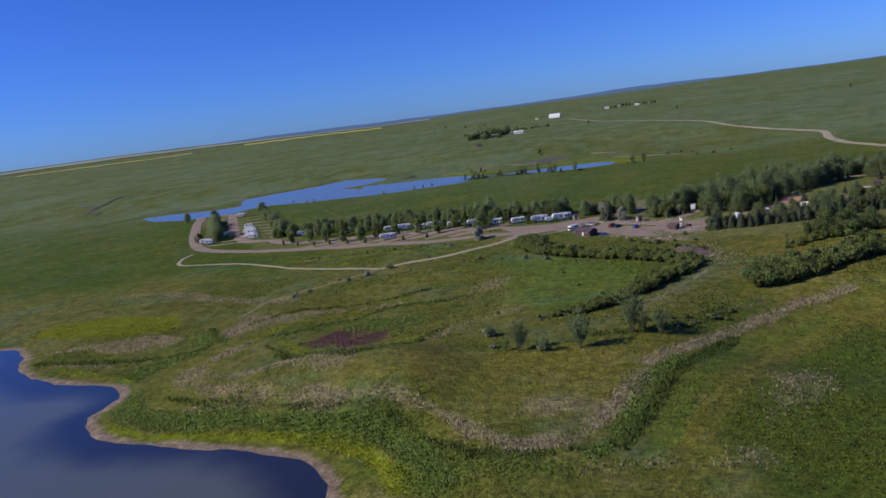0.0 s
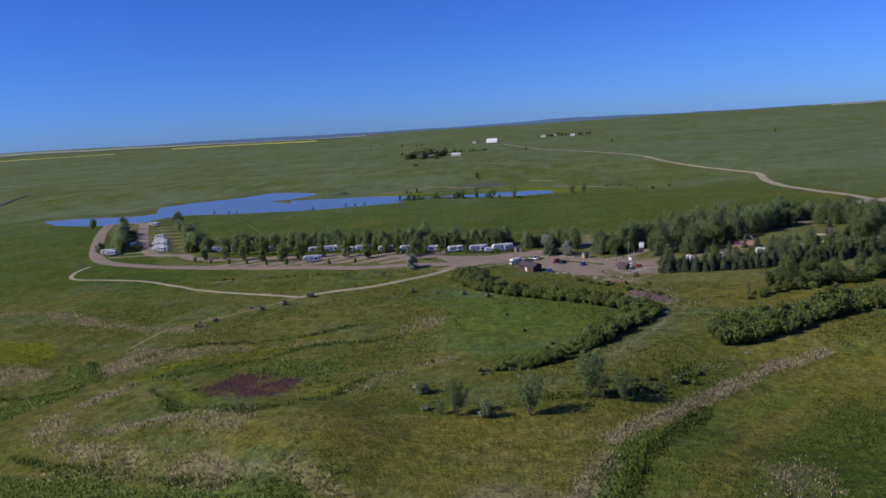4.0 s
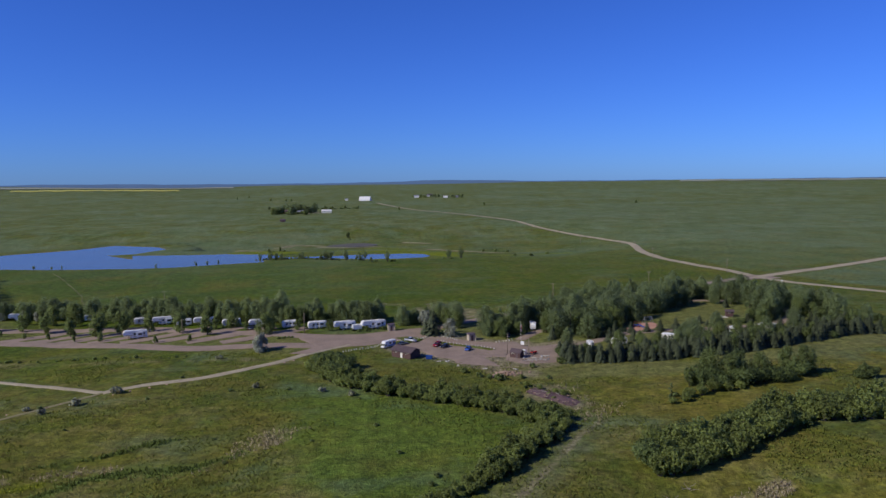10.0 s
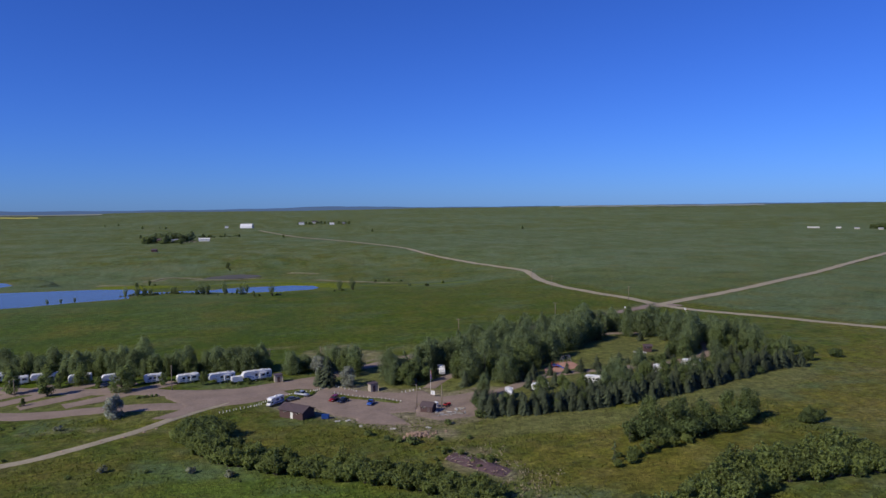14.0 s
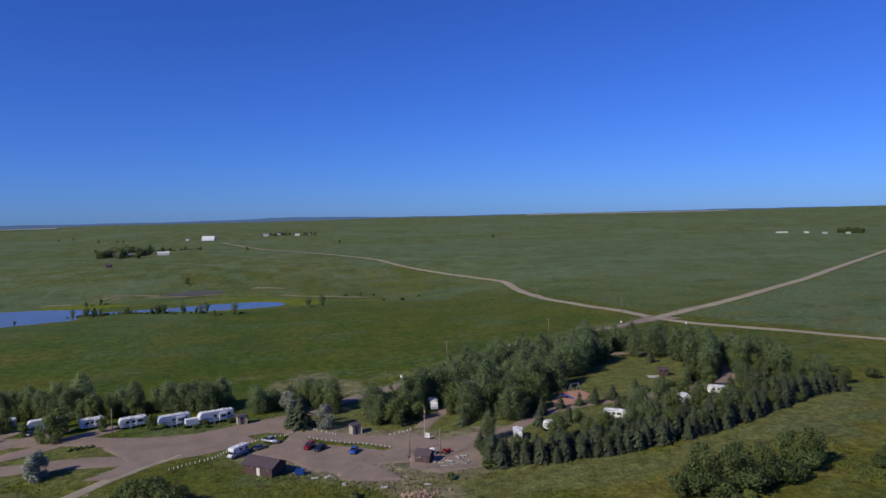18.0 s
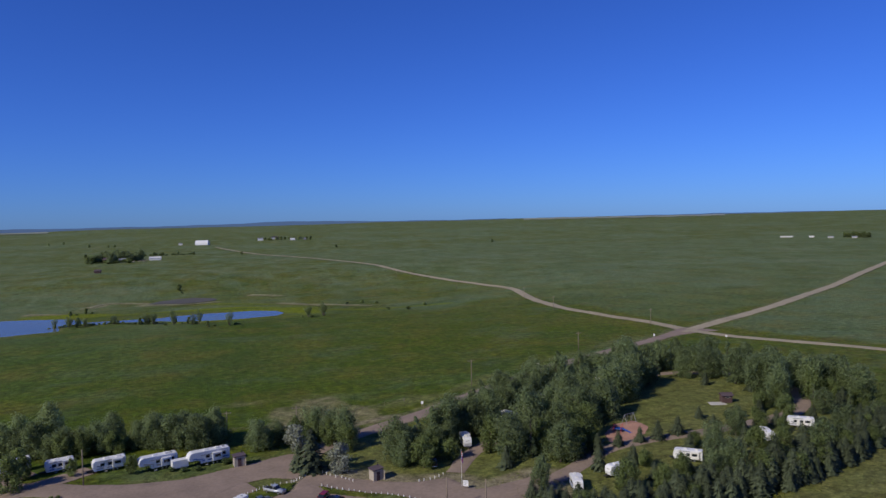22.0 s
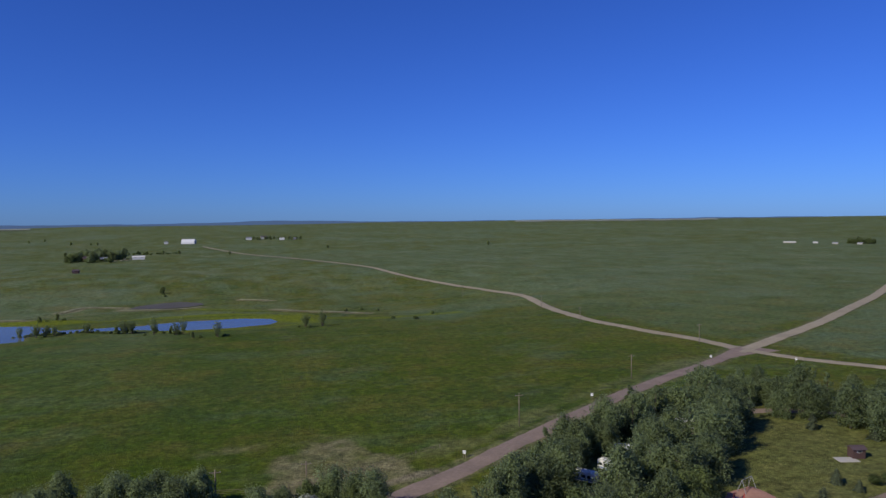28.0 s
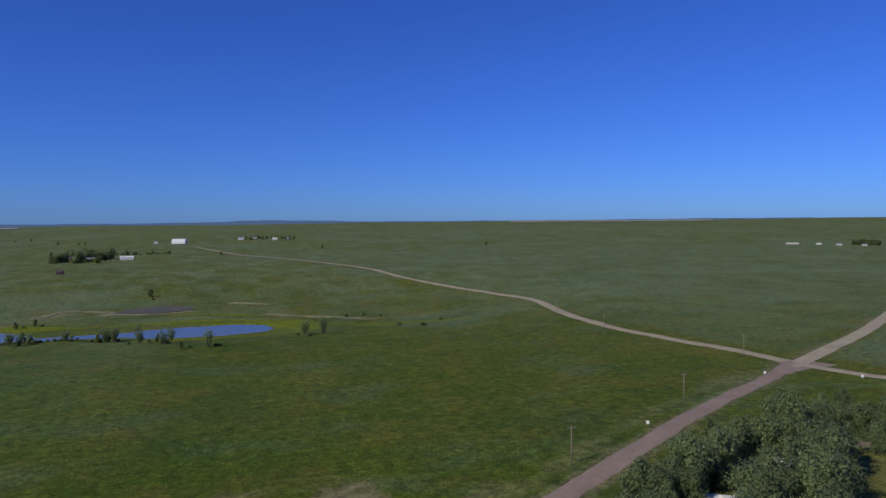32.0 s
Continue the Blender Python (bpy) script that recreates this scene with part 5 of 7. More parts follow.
for wx, wy in [(29.2, 582.5), (67.6, 702.8), (80.8, 704.8), (90.9, 690.2), (87.4, 616.2), (99.6, 605.5), (120, 638.6), (-77.8, 855.6), (-81.3, 617.1), (-129.7, 637.8), (-124.8, 644), (-105.1, 648.2), (-75.8, 620.2), (-58.3, 608.4), (-49.6, 602.4), (-22.5, 562.1), (-34.9, 561.5)][:8]:
    plant(MEADOW[1:], wx, wy, 1.8)
for wx, wy, ws in ((-305, 580, 0.45), (-289, 576, 0.3), (-281, 576, 0.35), (-206, 572, 0.4), (-180, 590, 0.5), (-172, 594, 0.45), (-164, 598, 0.4)):
    plant(WILLOWS, wx, wy, ws, 0.1)
for wx, wy in [(-575.3, 2350), (-562.6, 2460.1), (-81.5, 872.8), (-429.1, 2157.2), (170.8, 1691.8), (-29.5, 1506.8), (548.9, 1717.9), (-380.4, 2143.4), (-364.3, 2138.8)]:
    plant(ASHES, wx, wy, 0.8)
for k in range(110):
    wx, wy = RND.uniform(-264, -198), RND.uniform(1310, 1460)
    if not (abs(wx + 240) < 10 and wy < 1372) and not (abs(wx + 212) < 12 and wy < 1375):
        plant(POPLARS + ASHES, wx, wy, 1.25)
for k in range(60):
    plant(DARKS, RND.uniform(-266, -196), RND.uniform(1300, 1450), 0.9, 0.3)
for k in range(34):
    plant(ASHES + DARKS, -320 + 6.0 * k + RND.uniform(-3, 3), 1590 + RND.uniform(-15, 15), 0.85)
for k in range(22):
    plant(ASHES, 1225 + RND.uniform(-16, 26), 1330 + RND.uniform(-25, 15), 1.3)
for k in range(14):
    for j in range(2):
        plant(ASHES, 5 + 12 * k + RND.uniform(-7, 7), 2290 + RND.uniform(-40, 40), 1.0)
for p in PROTOS:
    for o in (*p.children_recursive, p):
        bpy.data.objects.remove(o)


# ---- vehicles ----
def wheel(t, x, y, r, w=0.22):
    """A wheel with its tyre and rim."""
    wh = part("wheel", Geo().tube((x, y - w * 0.3, r), (x, y + w * 0.3, r), r * 0.5, n=12), GREYM, t)
    part("tyre", Geo().tube((x, y - w / 2, r), (x, y + w / 2, r), r, n=18), BLACK, wh)
    part("rim", Geo().tube((x, y - w / 2 - 0.02, r), (x, y + w / 2 + 0.02, r), r * 0.58, n=14), STEEL, wh)


def trailer(fifth, length, stripe, label):
    """A camping trailer with its nose at -x; fifth: with a raised nose over the hitch."""
    t = thing("fifth_wheel_trailer" if fifth else "travel_trailer", label, "camper trailer", "parked trailers")
    a, b, w = -length / 2, length / 2, 1.22
    if fifth:
        prof = [(a + 2.9, 0.75), (b, 0.75), (b, 3.4), (b - 0.2, 3.5), (a + 1.0, 3.72), (a + 0.35, 3.45), (a, 2.6), (a + 0.15, 1.75), (a + 2.6, 1.7)]
    else:
        prof = [(a + 0.3, 0.6), (b, 0.6), (b, 3.0), (b - 0.2, 3.1), (a + 0.7, 3.1), (a + 0.2, 2.7), (a, 1.6)]
    part("body", Geo().slab(prof, -w, w), WHITE, t, "glossy white fibreglass body", bevel=0.09)
    top = 3.6 if fifth else 3.1
    z = 2.0 if fifth else 1.7
    for s in (-1, 1):
        y = s * (w + 0.015)
        lo = a + (3.2 if fifth else 0.9)
        part("stripe", Geo().box(lo, b - 0.3, y - 0.012, y + 0.012, z - 0.75, z - 0.45), stripe, t)
        part("stripe", Geo().slab([(a + 0.9, z + 0.0), (lo + 1.2, z - 0.4), (lo + 1.5, z - 0.4), (a + 1.2, z + 0.3)], y - 0.014, y + 0.014), stripe, t)
        for k, (u, wd) in enumerate(((0.2, 0.9), (0.48, 1.2), (0.78, 0.8))):
            c = lo + (b - lo) * u
            win = part("window", Geo().box(c - wd / 2 - 0.05, c + wd / 2 + 0.05, y - 0.02, y + 0.02, z - 0.1, z + 0.68), GREYM, t)
            part("pane", Geo().box(c - wd / 2, c + wd / 2, y - 0.03, y + 0.03, z - 0.05, z + 0.63), GLASS, win)
        for k in range(2):
            wheel(t, 0.8 + 0.95 * k, s * (w - 0.1), 0.38)
    part("nose_window", Geo().box(a + 0.12, a + 0.3, -0.7, 0.7, top - 1.2, top - 0.75, 0.03), GLASS, t)
    slide = part("slide_out", Geo().box(0.6, 3.0, -w - 0.55, -w + 0.05, 1.0, 2.95, 0.04), OFFWHITE, t, "off-white slide-out room")
    part("slide_window", Geo().box(1.1, 2.5, -w - 0.58, -w - 0.5, 1.8, 2.5), GLASS, slide)
    door = part("door", Geo().box(-1.2, -0.5, -w - 0.04, -w, 0.85, 2.75), OFFWHITE, t)
    part("handle", Geo().box(-0.62, -0.56, -w - 0.08, -w - 0.03, 1.6, 1.75), STEEL, door)
    part("step", Geo().box(-1.15, -0.55, -w - 0.5, -w, 0.32, 0.4), GREYM, t)
    part("awning", Geo().tube((-2.2, -w - 0.12, 2.85), (b - 0.4, -w - 0.12, 2.85), 0.09, n=8), GREYM, t)
    for k in (-0.6, 2.2):
        part("air_conditioner", Geo().box(k - 0.45, k + 0.45, -0.4, 0.4, top - 0.02, top + 0.26, 0.06), OFFWHITE, t)
    part("roof_vent", Geo().box(b - 1.5, b - 1.0, -0.25, 0.25, top - 0.1, top + 0.12, 0.04), GREYM, t)
    for s in (-1, 1):
        lx = a + (2.2 if fifth else 0.3)
        part("landing_leg", Geo().box(lx - 0.07, lx + 0.07, s * 0.8 - 0.07, s * 0.8 + 0.07, -0.1, 1.72 if fifth else 0.75), BLACK, t)
    part("frame", Geo().box(a + (2.6 if fifth else -1.1), b + 0.1, -0.5, 0.5, 0.5, 0.66), BLACK, t)
    part("bumper", Geo().box(b + 0.05, b + 0.2, -w, w, 0.5, 0.65), STEEL, t)
    part("ladder", Geo().box(b + 0.03, b + 0.08, 0.6, 0.66, 0.9, top).box(b + 0.03, b + 0.08, 0.96, 1.02, 0.9, top), STEEL, t)
    return t


def motorhome():
    t = thing("motorhome", "white motorhome with blue side graphics on the gravel lot", "motorhome")
    part("body", Geo().slab([(-3.3, 0.55), (2.2, 0.55), (2.2, 1.9), (3.3, 1.95), (3.45, 2.5), (3.2, 3.0), (2.6, 3.1), (-3.3, 3.1)], -1.18, 1.18), WHITE, t, bevel=0.08)
    part("cab", Geo().slab([(2.1, 0.5), (4.1, 0.5), (4.15, 1.05), (3.4, 1.25), (2.95, 1.93), (2.1, 1.93)], -1.0, 1.0, 0.06), WHITE, t, bevel=0.06)
    part("windshield", Geo().slab([(3.42, 1.28), (3.47, 1.3), (3.03, 1.9), (2.98, 1.9)], -0.88, 0.88), GLASS, t)
    for s in (-1, 1):
        y = s * 1.19
        part("graphic", Geo().slab([(-3.2, 0.9), (2.0, 0.7), (2.0, 1.15), (-1.0, 1.4), (-3.2, 2.0)], y - 0.012, y + 0.012), BLUESTRIPE, t, "pale and dark blue graphic")
        for c, wd in ((-2.2, 1.0), (0.2, 1.2)):
            win = part("window", Geo().box(c - wd / 2 - 0.05, c + wd / 2 + 0.05, y - 0.02, y + 0.02, 1.75, 2.5), GREYM, t)
            part("pane", Geo().box(c - wd / 2, c + wd / 2, y - 0.03, y + 0.03, 1.8, 2.45), GLASS, win)
        part("cab_window", Geo().slab([(2.3, 1.3), (3.25, 1.3), (2.95, 1.8), (2.3, 1.8)], s * 0.99 - 0.02, s * 0.99 + 0.02), GLASS, t)
        part("headlight", Geo().box(4.08, 4.18, s * 0.75 - 0.15, s * 0.75 + 0.15, 0.75, 0.95, 0.02), STEEL, t)
        part("mirror", Geo().box(3.0, 3.1, s * 1.2 - 0.14, s * 1.2 + 0.14, 1.3, 1.6, 0.02), BLACK, t)
        for x in (-1.9, 3.3):
            wheel(t, x, s * 0.95, 0.38)
    part("air_conditioner", Geo().box(-0.6, 0.4, -0.4, 0.4, 3.08, 3.34, 0.06), OFFWHITE, t)
    part("roof_vent", Geo().box(-2.3, -1.8, -0.25, 0.25, 3.08, 3.22, 0.03), GREYM, t)
    part("bumper", Geo().box(4.1, 4.25, -1.0, 1.0, 0.42, 0.62, 0.03), GREYM, t)
    return t


def car(kind, paint, label):
    """A car with its nose at +x."""
    t = thing(kind, label, kind.replace("_", " "), "cars on the lot")
    if kind == "pickup_truck":
        lower = [(-2.8, 0.45), (2.75, 0.45), (2.8, 0.75), (2.65, 1.05), (1.3, 1.15), (-2.8, 1.15)]
        cabin, L = [(-0.9, 1.12), (1.3, 1.12), (0.65, 1.85), (-0.7, 1.88)], 2.8
    elif kind == "suv":
        lower = [(-2.3, 0.4), (2.25, 0.4), (2.3, 0.7), (2.1, 1.0), (1.1, 1.08), (-2.3, 1.08)]
        cabin, L = [(-2.25, 1.05), (1.1, 1.05), (0.45, 1.7), (-1.9, 1.74)], 2.3
    else:
        lower = [(-2.25, 0.35), (2.2, 0.35), (2.25, 0.6), (2.05, 0.8), (1.0, 0.92), (-1.6, 0.95), (-2.25, 0.85)]
        cabin, L = [(-1.75, 0.92), (1.0, 0.9), (0.25, 1.42), (-1.05, 1.44)], 2.25
    part("body", Geo().slab(lower, -0.9, 0.9, 0.06), paint, t, bevel=0.07, smooth=True)
    glass = part("cabin", Geo().slab(cabin, -0.82, 0.82, 0.16), GLASS, t, "dark glazed cabin", bevel=0.03)
    (ax, az), (bx, bz), (cx, cz), (dx, dz) = cabin
    part("roof", Geo().slab([(dx - 0.02, dz - 0.02), (cx + 0.02, cz - 0.02), (cx - 0.06, cz + 0.05), (dx + 0.06, dz + 0.05)], -0.7, 0.7), paint, t)
    for s in (-1, 1):
        mid = (ax + bx) / 2
        part("pillar", Geo().slab([(mid - 0.05, az), (mid + 0.05, az), (mid, cz), (mid - 0.1, cz)], s * 0.77 - 0.05, s * 0.77 + 0.06), paint, glass)
        part("headlight", Geo().box(L - 0.14, L + 0.01, s * 0.62 - 0.18, s * 0.62 + 0.18, lower[2][1] - 0.05, lower[2][1] + 0.12, 0.02), STEEL, t)
        part("tail_light", Geo().box(-L - 0.02, -L + 0.06, s * 0.72 - 0.12, s * 0.72 + 0.12, 0.7, 0.9), RED, t)
        part("mirror", Geo().box(bx - 0.5, bx - 0.35, s * 0.98 - 0.1, s * 0.98 + 0.1, az + 0.02, az + 0.17, 0.02), paint, t)
        for x in (-L * 0.6, L * 0.62):
            wheel(t, x, s * 0.8, 0.36 if kind == "pickup_truck" else 0.32)
    part("front_bumper", Geo().box(L - 0.05, L + 0.1, -0.85, 0.85, 0.38, 0.58, 0.03), STEEL if kind == "pickup_truck" else paint, t)
    part("rear_bumper", Geo().box(-L - 0.1, -L + 0.05, -0.85, 0.85, 0.38, 0.6, 0.03), STEEL if kind == "pickup_truck" else paint, t)
    part("number_plate", Geo().box(-L - 0.12, -L - 0.1, -0.15, 0.15, 0.5, 0.6), OFFWHITE, t)
    if kind == "pickup_truck":
        part("bed_floor", Geo().box(-2.65, -0.95, -0.72, 0.72, 1.08, 1.17), BLACK, t)
        part("tailgate", Geo().box(-2.82, -2.76, -0.8, 0.8, 0.7, 1.2), paint, t)
    return t


FIFTH = [trailer(True, 10.2, BLUESTRIPE, "white fifth-wheel trailer with blue stripes on a gravel pad"), trailer(True, 9.2, TANSTRIPE, "white fifth-wheel trailer with tan stripes on a gravel pad")]
TRAVEL = [trailer(False, 7.6, GREYM, "white travel trailer with grey stripes beside trees"), trailer(False, 6.4, BLUESTRIPE, "small white travel trailer with blue stripes beside trees")]
SITES = ((0, -18.6, 294.6, 22), (1, -30.6, 295.2, 24), (2, -42.2, 298.4, 20), (3, -54, 301.6, 20), (0, -66.5, 304.5, 22), (2, -80.5, 310.8, 22), (1, -93.6, 316, 22),
         (3, -103, 318, 20), (0, -113.5, 323.8, 22), (2, -124.5, 328, 22), (3, -155.6, 345.6, 25), (2, -174.6, 351, 20), (1, -192, 351.5, 22), (1, -116, 296.8, 24),
         (3, -266, 356, 10), (2, -272, 361, 8), (0, -237, 363, 5), (2, -243, 373, 4), (0, -249, 384, 6), (1, -254, 394, 5), (2, -261, 405, 4), (3, -268, 417, 6), (1, -307, 477, 12), (3, -268, 383, 100),
         (3, 59.6, 248.5, 75), (3, 71, 251.5, 12), (2, 90, 252.8, -38), (2, 131.5, 264, -35), (2, 46, 286, 85), (3, 64, 300.4, 130), (3, 71.5, 303.6, 110), (0, 80.2, 310.5, 148), (2, 106.8, 324.5, 140), (3, 116, 258.4, 80))
for k, sx, sy, turn in SITES:
    spread((FIFTH + TRAVEL)[k], stand(sx, sy, turn, 0.85 if sx > 40 else 1.0))
for p in FIFTH + TRAVEL:
    for o in (*p.children_recursive, p):
        bpy.data.objects.remove(o)

for ob, sx, sy, turn in ((motorhome(), -11.2, 262.6, 228), (car("car", CHARCOAL, "charcoal sedan parked beside the motorhome"), -6.0, 265.2, 25),
                         (car("pickup_truck", SILVER, "silver pickup truck parked along the grass strip"), -3.2, 269.4, -38), (car("suv", DARKRED, "dark red sport utility vehicle on the gravel lot"), 6.6, 261.8, 238),
                         (car("car", BLACKCAR, "black car parked beside the dark red one"), 9.3, 259.8, 228), (car("car", BLUECAR, "blue hatchback on the gravel lot"), 17.4, 255.0, 248),
                         (car("pickup_truck", BLACKCAR, "dark pickup truck under the trees"), 34.5, 275, 80), (car("pickup_truck", DARKRED, "dark red pickup truck beside the trailers"), -256, 383, 20),
                         (car("suv", BLACKCAR, "dark sport utility vehicle beside a trailer"), -69, 299.8, 15)):
    ob.matrix_basis = stand(sx, sy, turn, 0.82 if ob.name.startswith("motorhome") else 0.9, -0.14)

cargo = thing("cargo_trailer", "small white cargo trailer beside a fifth-wheel", "trailer")
part("body", Geo().box(-1.9, 1.9, -0.95, 0.95, 0.55, 2.4, 0.06), WHITE, cargo)
part("drawbar", Geo().box(-3.1, -1.9, -0.08, 0.08, 0.45, 0.58), BLACK, cargo)
for s in (-1, 1):
    wheel(cargo, 0.2, s * 1.0, 0.34)
cargo.matrix_basis = stand(-25.2, 293.2, 20)


# ---- buildings ----
def gable(name, label, category, w, d, h, rise, wall, roof, over=0.4, doors=(), windows=(), door_mat=None, kind=""):
    """A small house; its long front faces -y."""
    t = thing(name, label, category)
    g = Geo()
    for s in (-1, 1):
        g.box(-w / 2, w / 2, s * d / 2 - 0.08, s * d / 2 + 0.08, -0.4, h)
        g.slab([(-d / 2, -0.4), (d / 2, -0.4), (d / 2, h), (0, h + rise), (-d / 2, h)], s * w / 2 - 0.08, s * w / 2 + 0.08)
    n = 24
    fixed = Geo()
    fixed.v = g.v[:]
    fixed.f = g.f[:]
    # turn the gable ends across the length
    for i in range(len(fixed.v)):
        if (i % 18 if len(g.v) % 18 == 0 else 0) >= 8:
            x, y, z = fixed.v[i]
            fixed.v[i] = (y, x, z)
    part("wall", fixed, wall, t)
    for s in (-1, 1):
        k = rise / (d / 2)
        r = Geo()
        y0, y1 = 0, s * (d / 2 + over)
        z0, z1 = h + rise + 0.05, h - k * over + 0.05
        r.add([(-w / 2 - over, y0, z0), (w / 2 + over, y0, z0), (w / 2 + over, y1, z1), (-w / 2 - over, y1, z1),
               (-w / 2 - over, y0, z0 + 0.12), (w / 2 + over, y0, z0 + 0.12), (w / 2 + over, y1, z1 + 0.12), (-w / 2 - over, y1, z1 + 0.12)],
              [(0, 1, 2, 3), (4, 7, 6, 5), (0, 4, 5, 1), (2, 6, 7, 3), (0, 3, 7, 4), (1, 5, 6, 2)])
        pane = part("roof", r, roof, t)
        for q in range(int((w + 2 * over) / 0.6)):
            x = -w / 2 - over + 0.3 + q * 0.6
            rb = Geo().add([(x - 0.03, y0, z0 + 0.1), (x + 0.03, y0, z0 + 0.1), (x + 0.03, y1, z1 + 0.1), (x - 0.03, y1, z1 + 0.1), (x - 0.02, y0, z0 + 0.17), (x + 0.02, y0, z0 + 0.17), (x + 0.02, y1, z1 + 0.17), (x - 0.02, y1, z1 + 0.17)],
                           [(0, 1, 2, 3), (4, 7, 6, 5), (0, 4, 5, 1), (2, 6, 7, 3), (0, 3, 7, 4), (1, 5, 6, 2)])
            part("rib", rb, roof, pane)
    part("ridge_cap", Geo().box(-w / 2 - over, w / 2 + over, -0.14, 0.14, h + rise + 0.1, h + rise + 0.24), roof, t)
    for x in doors:
        dr = part("door", Geo().box(x - 0.5, x + 0.5, -d / 2 - 0.13, -d / 2 - 0.07, 0, 2.05), door_mat or OFFWHITE, t, "white door")
        part("handle", Geo().box(x + 0.34, x + 0.42, -d / 2 - 0.18, -d / 2 - 0.12, 0.95, 1.1), STEEL, dr)
    for x in windows:
        wn_ = part("window", Geo().box(x - 0.6, x + 0.6, -d / 2 - 0.12, -d / 2 - 0.07, h - 0.75, h - 0.3), OFFWHITE, t)
        part("pane", Geo().box(x - 0.54, x + 0.54, -d / 2 - 0.135, -d / 2 - 0.1, h - 0.7, h - 0.35), GLASS, wn_)
    return t


gable("service_building", "brown service building with dark brown gable roof and white door", "building", 9.6, 5.6, 2.6, 1.25, BROWNWALL, BROWNROOF, 0.55, (0.3,), (-2.6, 2.8)).matrix_basis = stand(-4.8, 248.2, -41, 0.9)
gable("store_shed", "small brown shed with a gable roof in a fenced yard", "shed", 4.2, 3.4, 2.2, 1.0, BROWNWALL, BROWNROOF, 0.3, (0.8,), (-1.0,), BROWNROOF).matrix_basis = stand(33.2, 242.8, -35, 0.88)
gable("cookhouse_hut", "small dark brown hut on the mown clearing", "hut", 2.8, 2.3, 2.2, 0.45, BROWNWALL, BROWNROOF, 0.4, (), (0.0,)).matrix_basis = stand(*[(129.2, 291.2)][0], -15)
pad = thing("concrete_pad", "pale concrete pad beside the brown hut", "slab")
part("slab", Geo().box(-2.4, 2.4, -1.6, 1.6, -0.1, 0.1, 0.02), CONCRETE, pad)
pad.matrix_basis = stand([(129.2, 291.2)][0][0] - 3.5, [(129.2, 291.2)][0][1] - 0.6, -15)


def toilet(label, wall):
    t = thing("toilet_hut", label, "hut", "toilet huts")
    part("wall", Geo().box(-1.25, 1.25, -1.1, 1.1, -0.2, 2.5, 0.03), wall, t)
    part("roof", Geo().slab([(-1.5, 2.5), (1.5, 2.7), (1.5, 2.85), (-1.5, 2.65)], -1.4, 1.4), BROWNROOF, t)
    door = part("door", Geo().box(-0.45, 0.45, -1.16, -1.08, 0, 2.05), BROWNWALL, t, "dark brown door")
    part("handle", Geo().box(0.3, 0.38, -1.22, -1.15, 0.95, 1.1), STEEL, door)
    part("vent_pipe", Geo().tube((0.9, 0.9, 2.4), (0.9, 0.9, 3.5), 0.1, n=8), BLACK, t)
    part("screen_wall", Geo().box(1.35, 1.45, -1.6, 1.2, -0.2, 2.1), wall, t)
    return t


toilet("beige toilet hut at the edge of the gravel lane", BEIGE).matrix_basis = stand(-11.2, 290.8, 12)
toilet("pale grey toilet hut beside the parking lot", BEIGE).matrix_basis = stand(19.8, 271.2, 20)
bin_ = thing("waste_container", "dark blue steel waste container on the gravel", "container")
part("body", Geo().slab([(-1.2, 0.15), (1.2, 0.15), (1.35, 1.5), (-1.35, 1.5)], -0.85, 0.85), BLUEBIN, bin_, bevel=0.03)
for s in (-1, 1):
    part("lid", Geo().box(min(0.02 * s, 1.33 * s), max(0.02 * s, 1.33 * s), -0.9, 0.9, 1.5, 1.58, 0.02), BLUEBIN, bin_)
    part("lifting_pocket", Geo().box(s * 1.36 - 0.1, s * 1.36 + 0.1, -0.6, 0.6, 0.8, 1.0), BLUEBIN, bin_)
    part("skid", Geo().box(-1.1, 1.1, s * 0.6 - 0.08, s * 0.6 + 0.08, -0.1, 0.16), BLACK, bin_)
bin_.matrix_basis = stand(3.2, 243.4, -12, 0.8)


# ---- poles, posts, signs ----
def pole(sx, sy, h, label="weathered wooden power pole with a crossarm", arm=True, turn=0):
    t = thing("power_pole", label, "pole", "power poles")
    part("post", Geo().tube((0, 0, -0.5), (0, 0, h), 0.17, 0.12, 8), WOOD, t, smooth=True)
    if arm:
        part("crossarm", Geo().box(-1.2, 1.2, -0.07, 0.07, h - 0.7, h - 0.56), WOOD, t)
        for k in (-1.05, 0, 1.05):
            part("insulator", Geo().tube((k, 0, h - 0.56), (k, 0, h - 0.36), 0.06, 0.04, 7), GREYM, t)
    t.matrix_basis = stand(sx, sy, turn)
    return Vector((sx, sy, gz(sx, sy) + h - 0.36))


tops = [pole(*q) for q in ((-250, 430, 9), (-130, 372, 9), (-14.9, 317.4, 7.2), (4.5, 319.7, 6.3), (66.2, 345, 9.5), (128.5, 388.9, 9), (198, 444.6, 9.5), (179, 528.6, 9), (193, 614.7, 9), (175, 740, 9), (150, 900, 9))]
for sx, sy, h in ((-45.9, 288.9, 8.5), (30.8, 249, 7.0), (37.4, 243.4, 7.5), (-98, 300, 6)):
    pole(sx, sy, h, "plain grey wooden pole beside the lot", False)
wires = thing("power_line", "thin sagging wires between wooden poles", "cable")
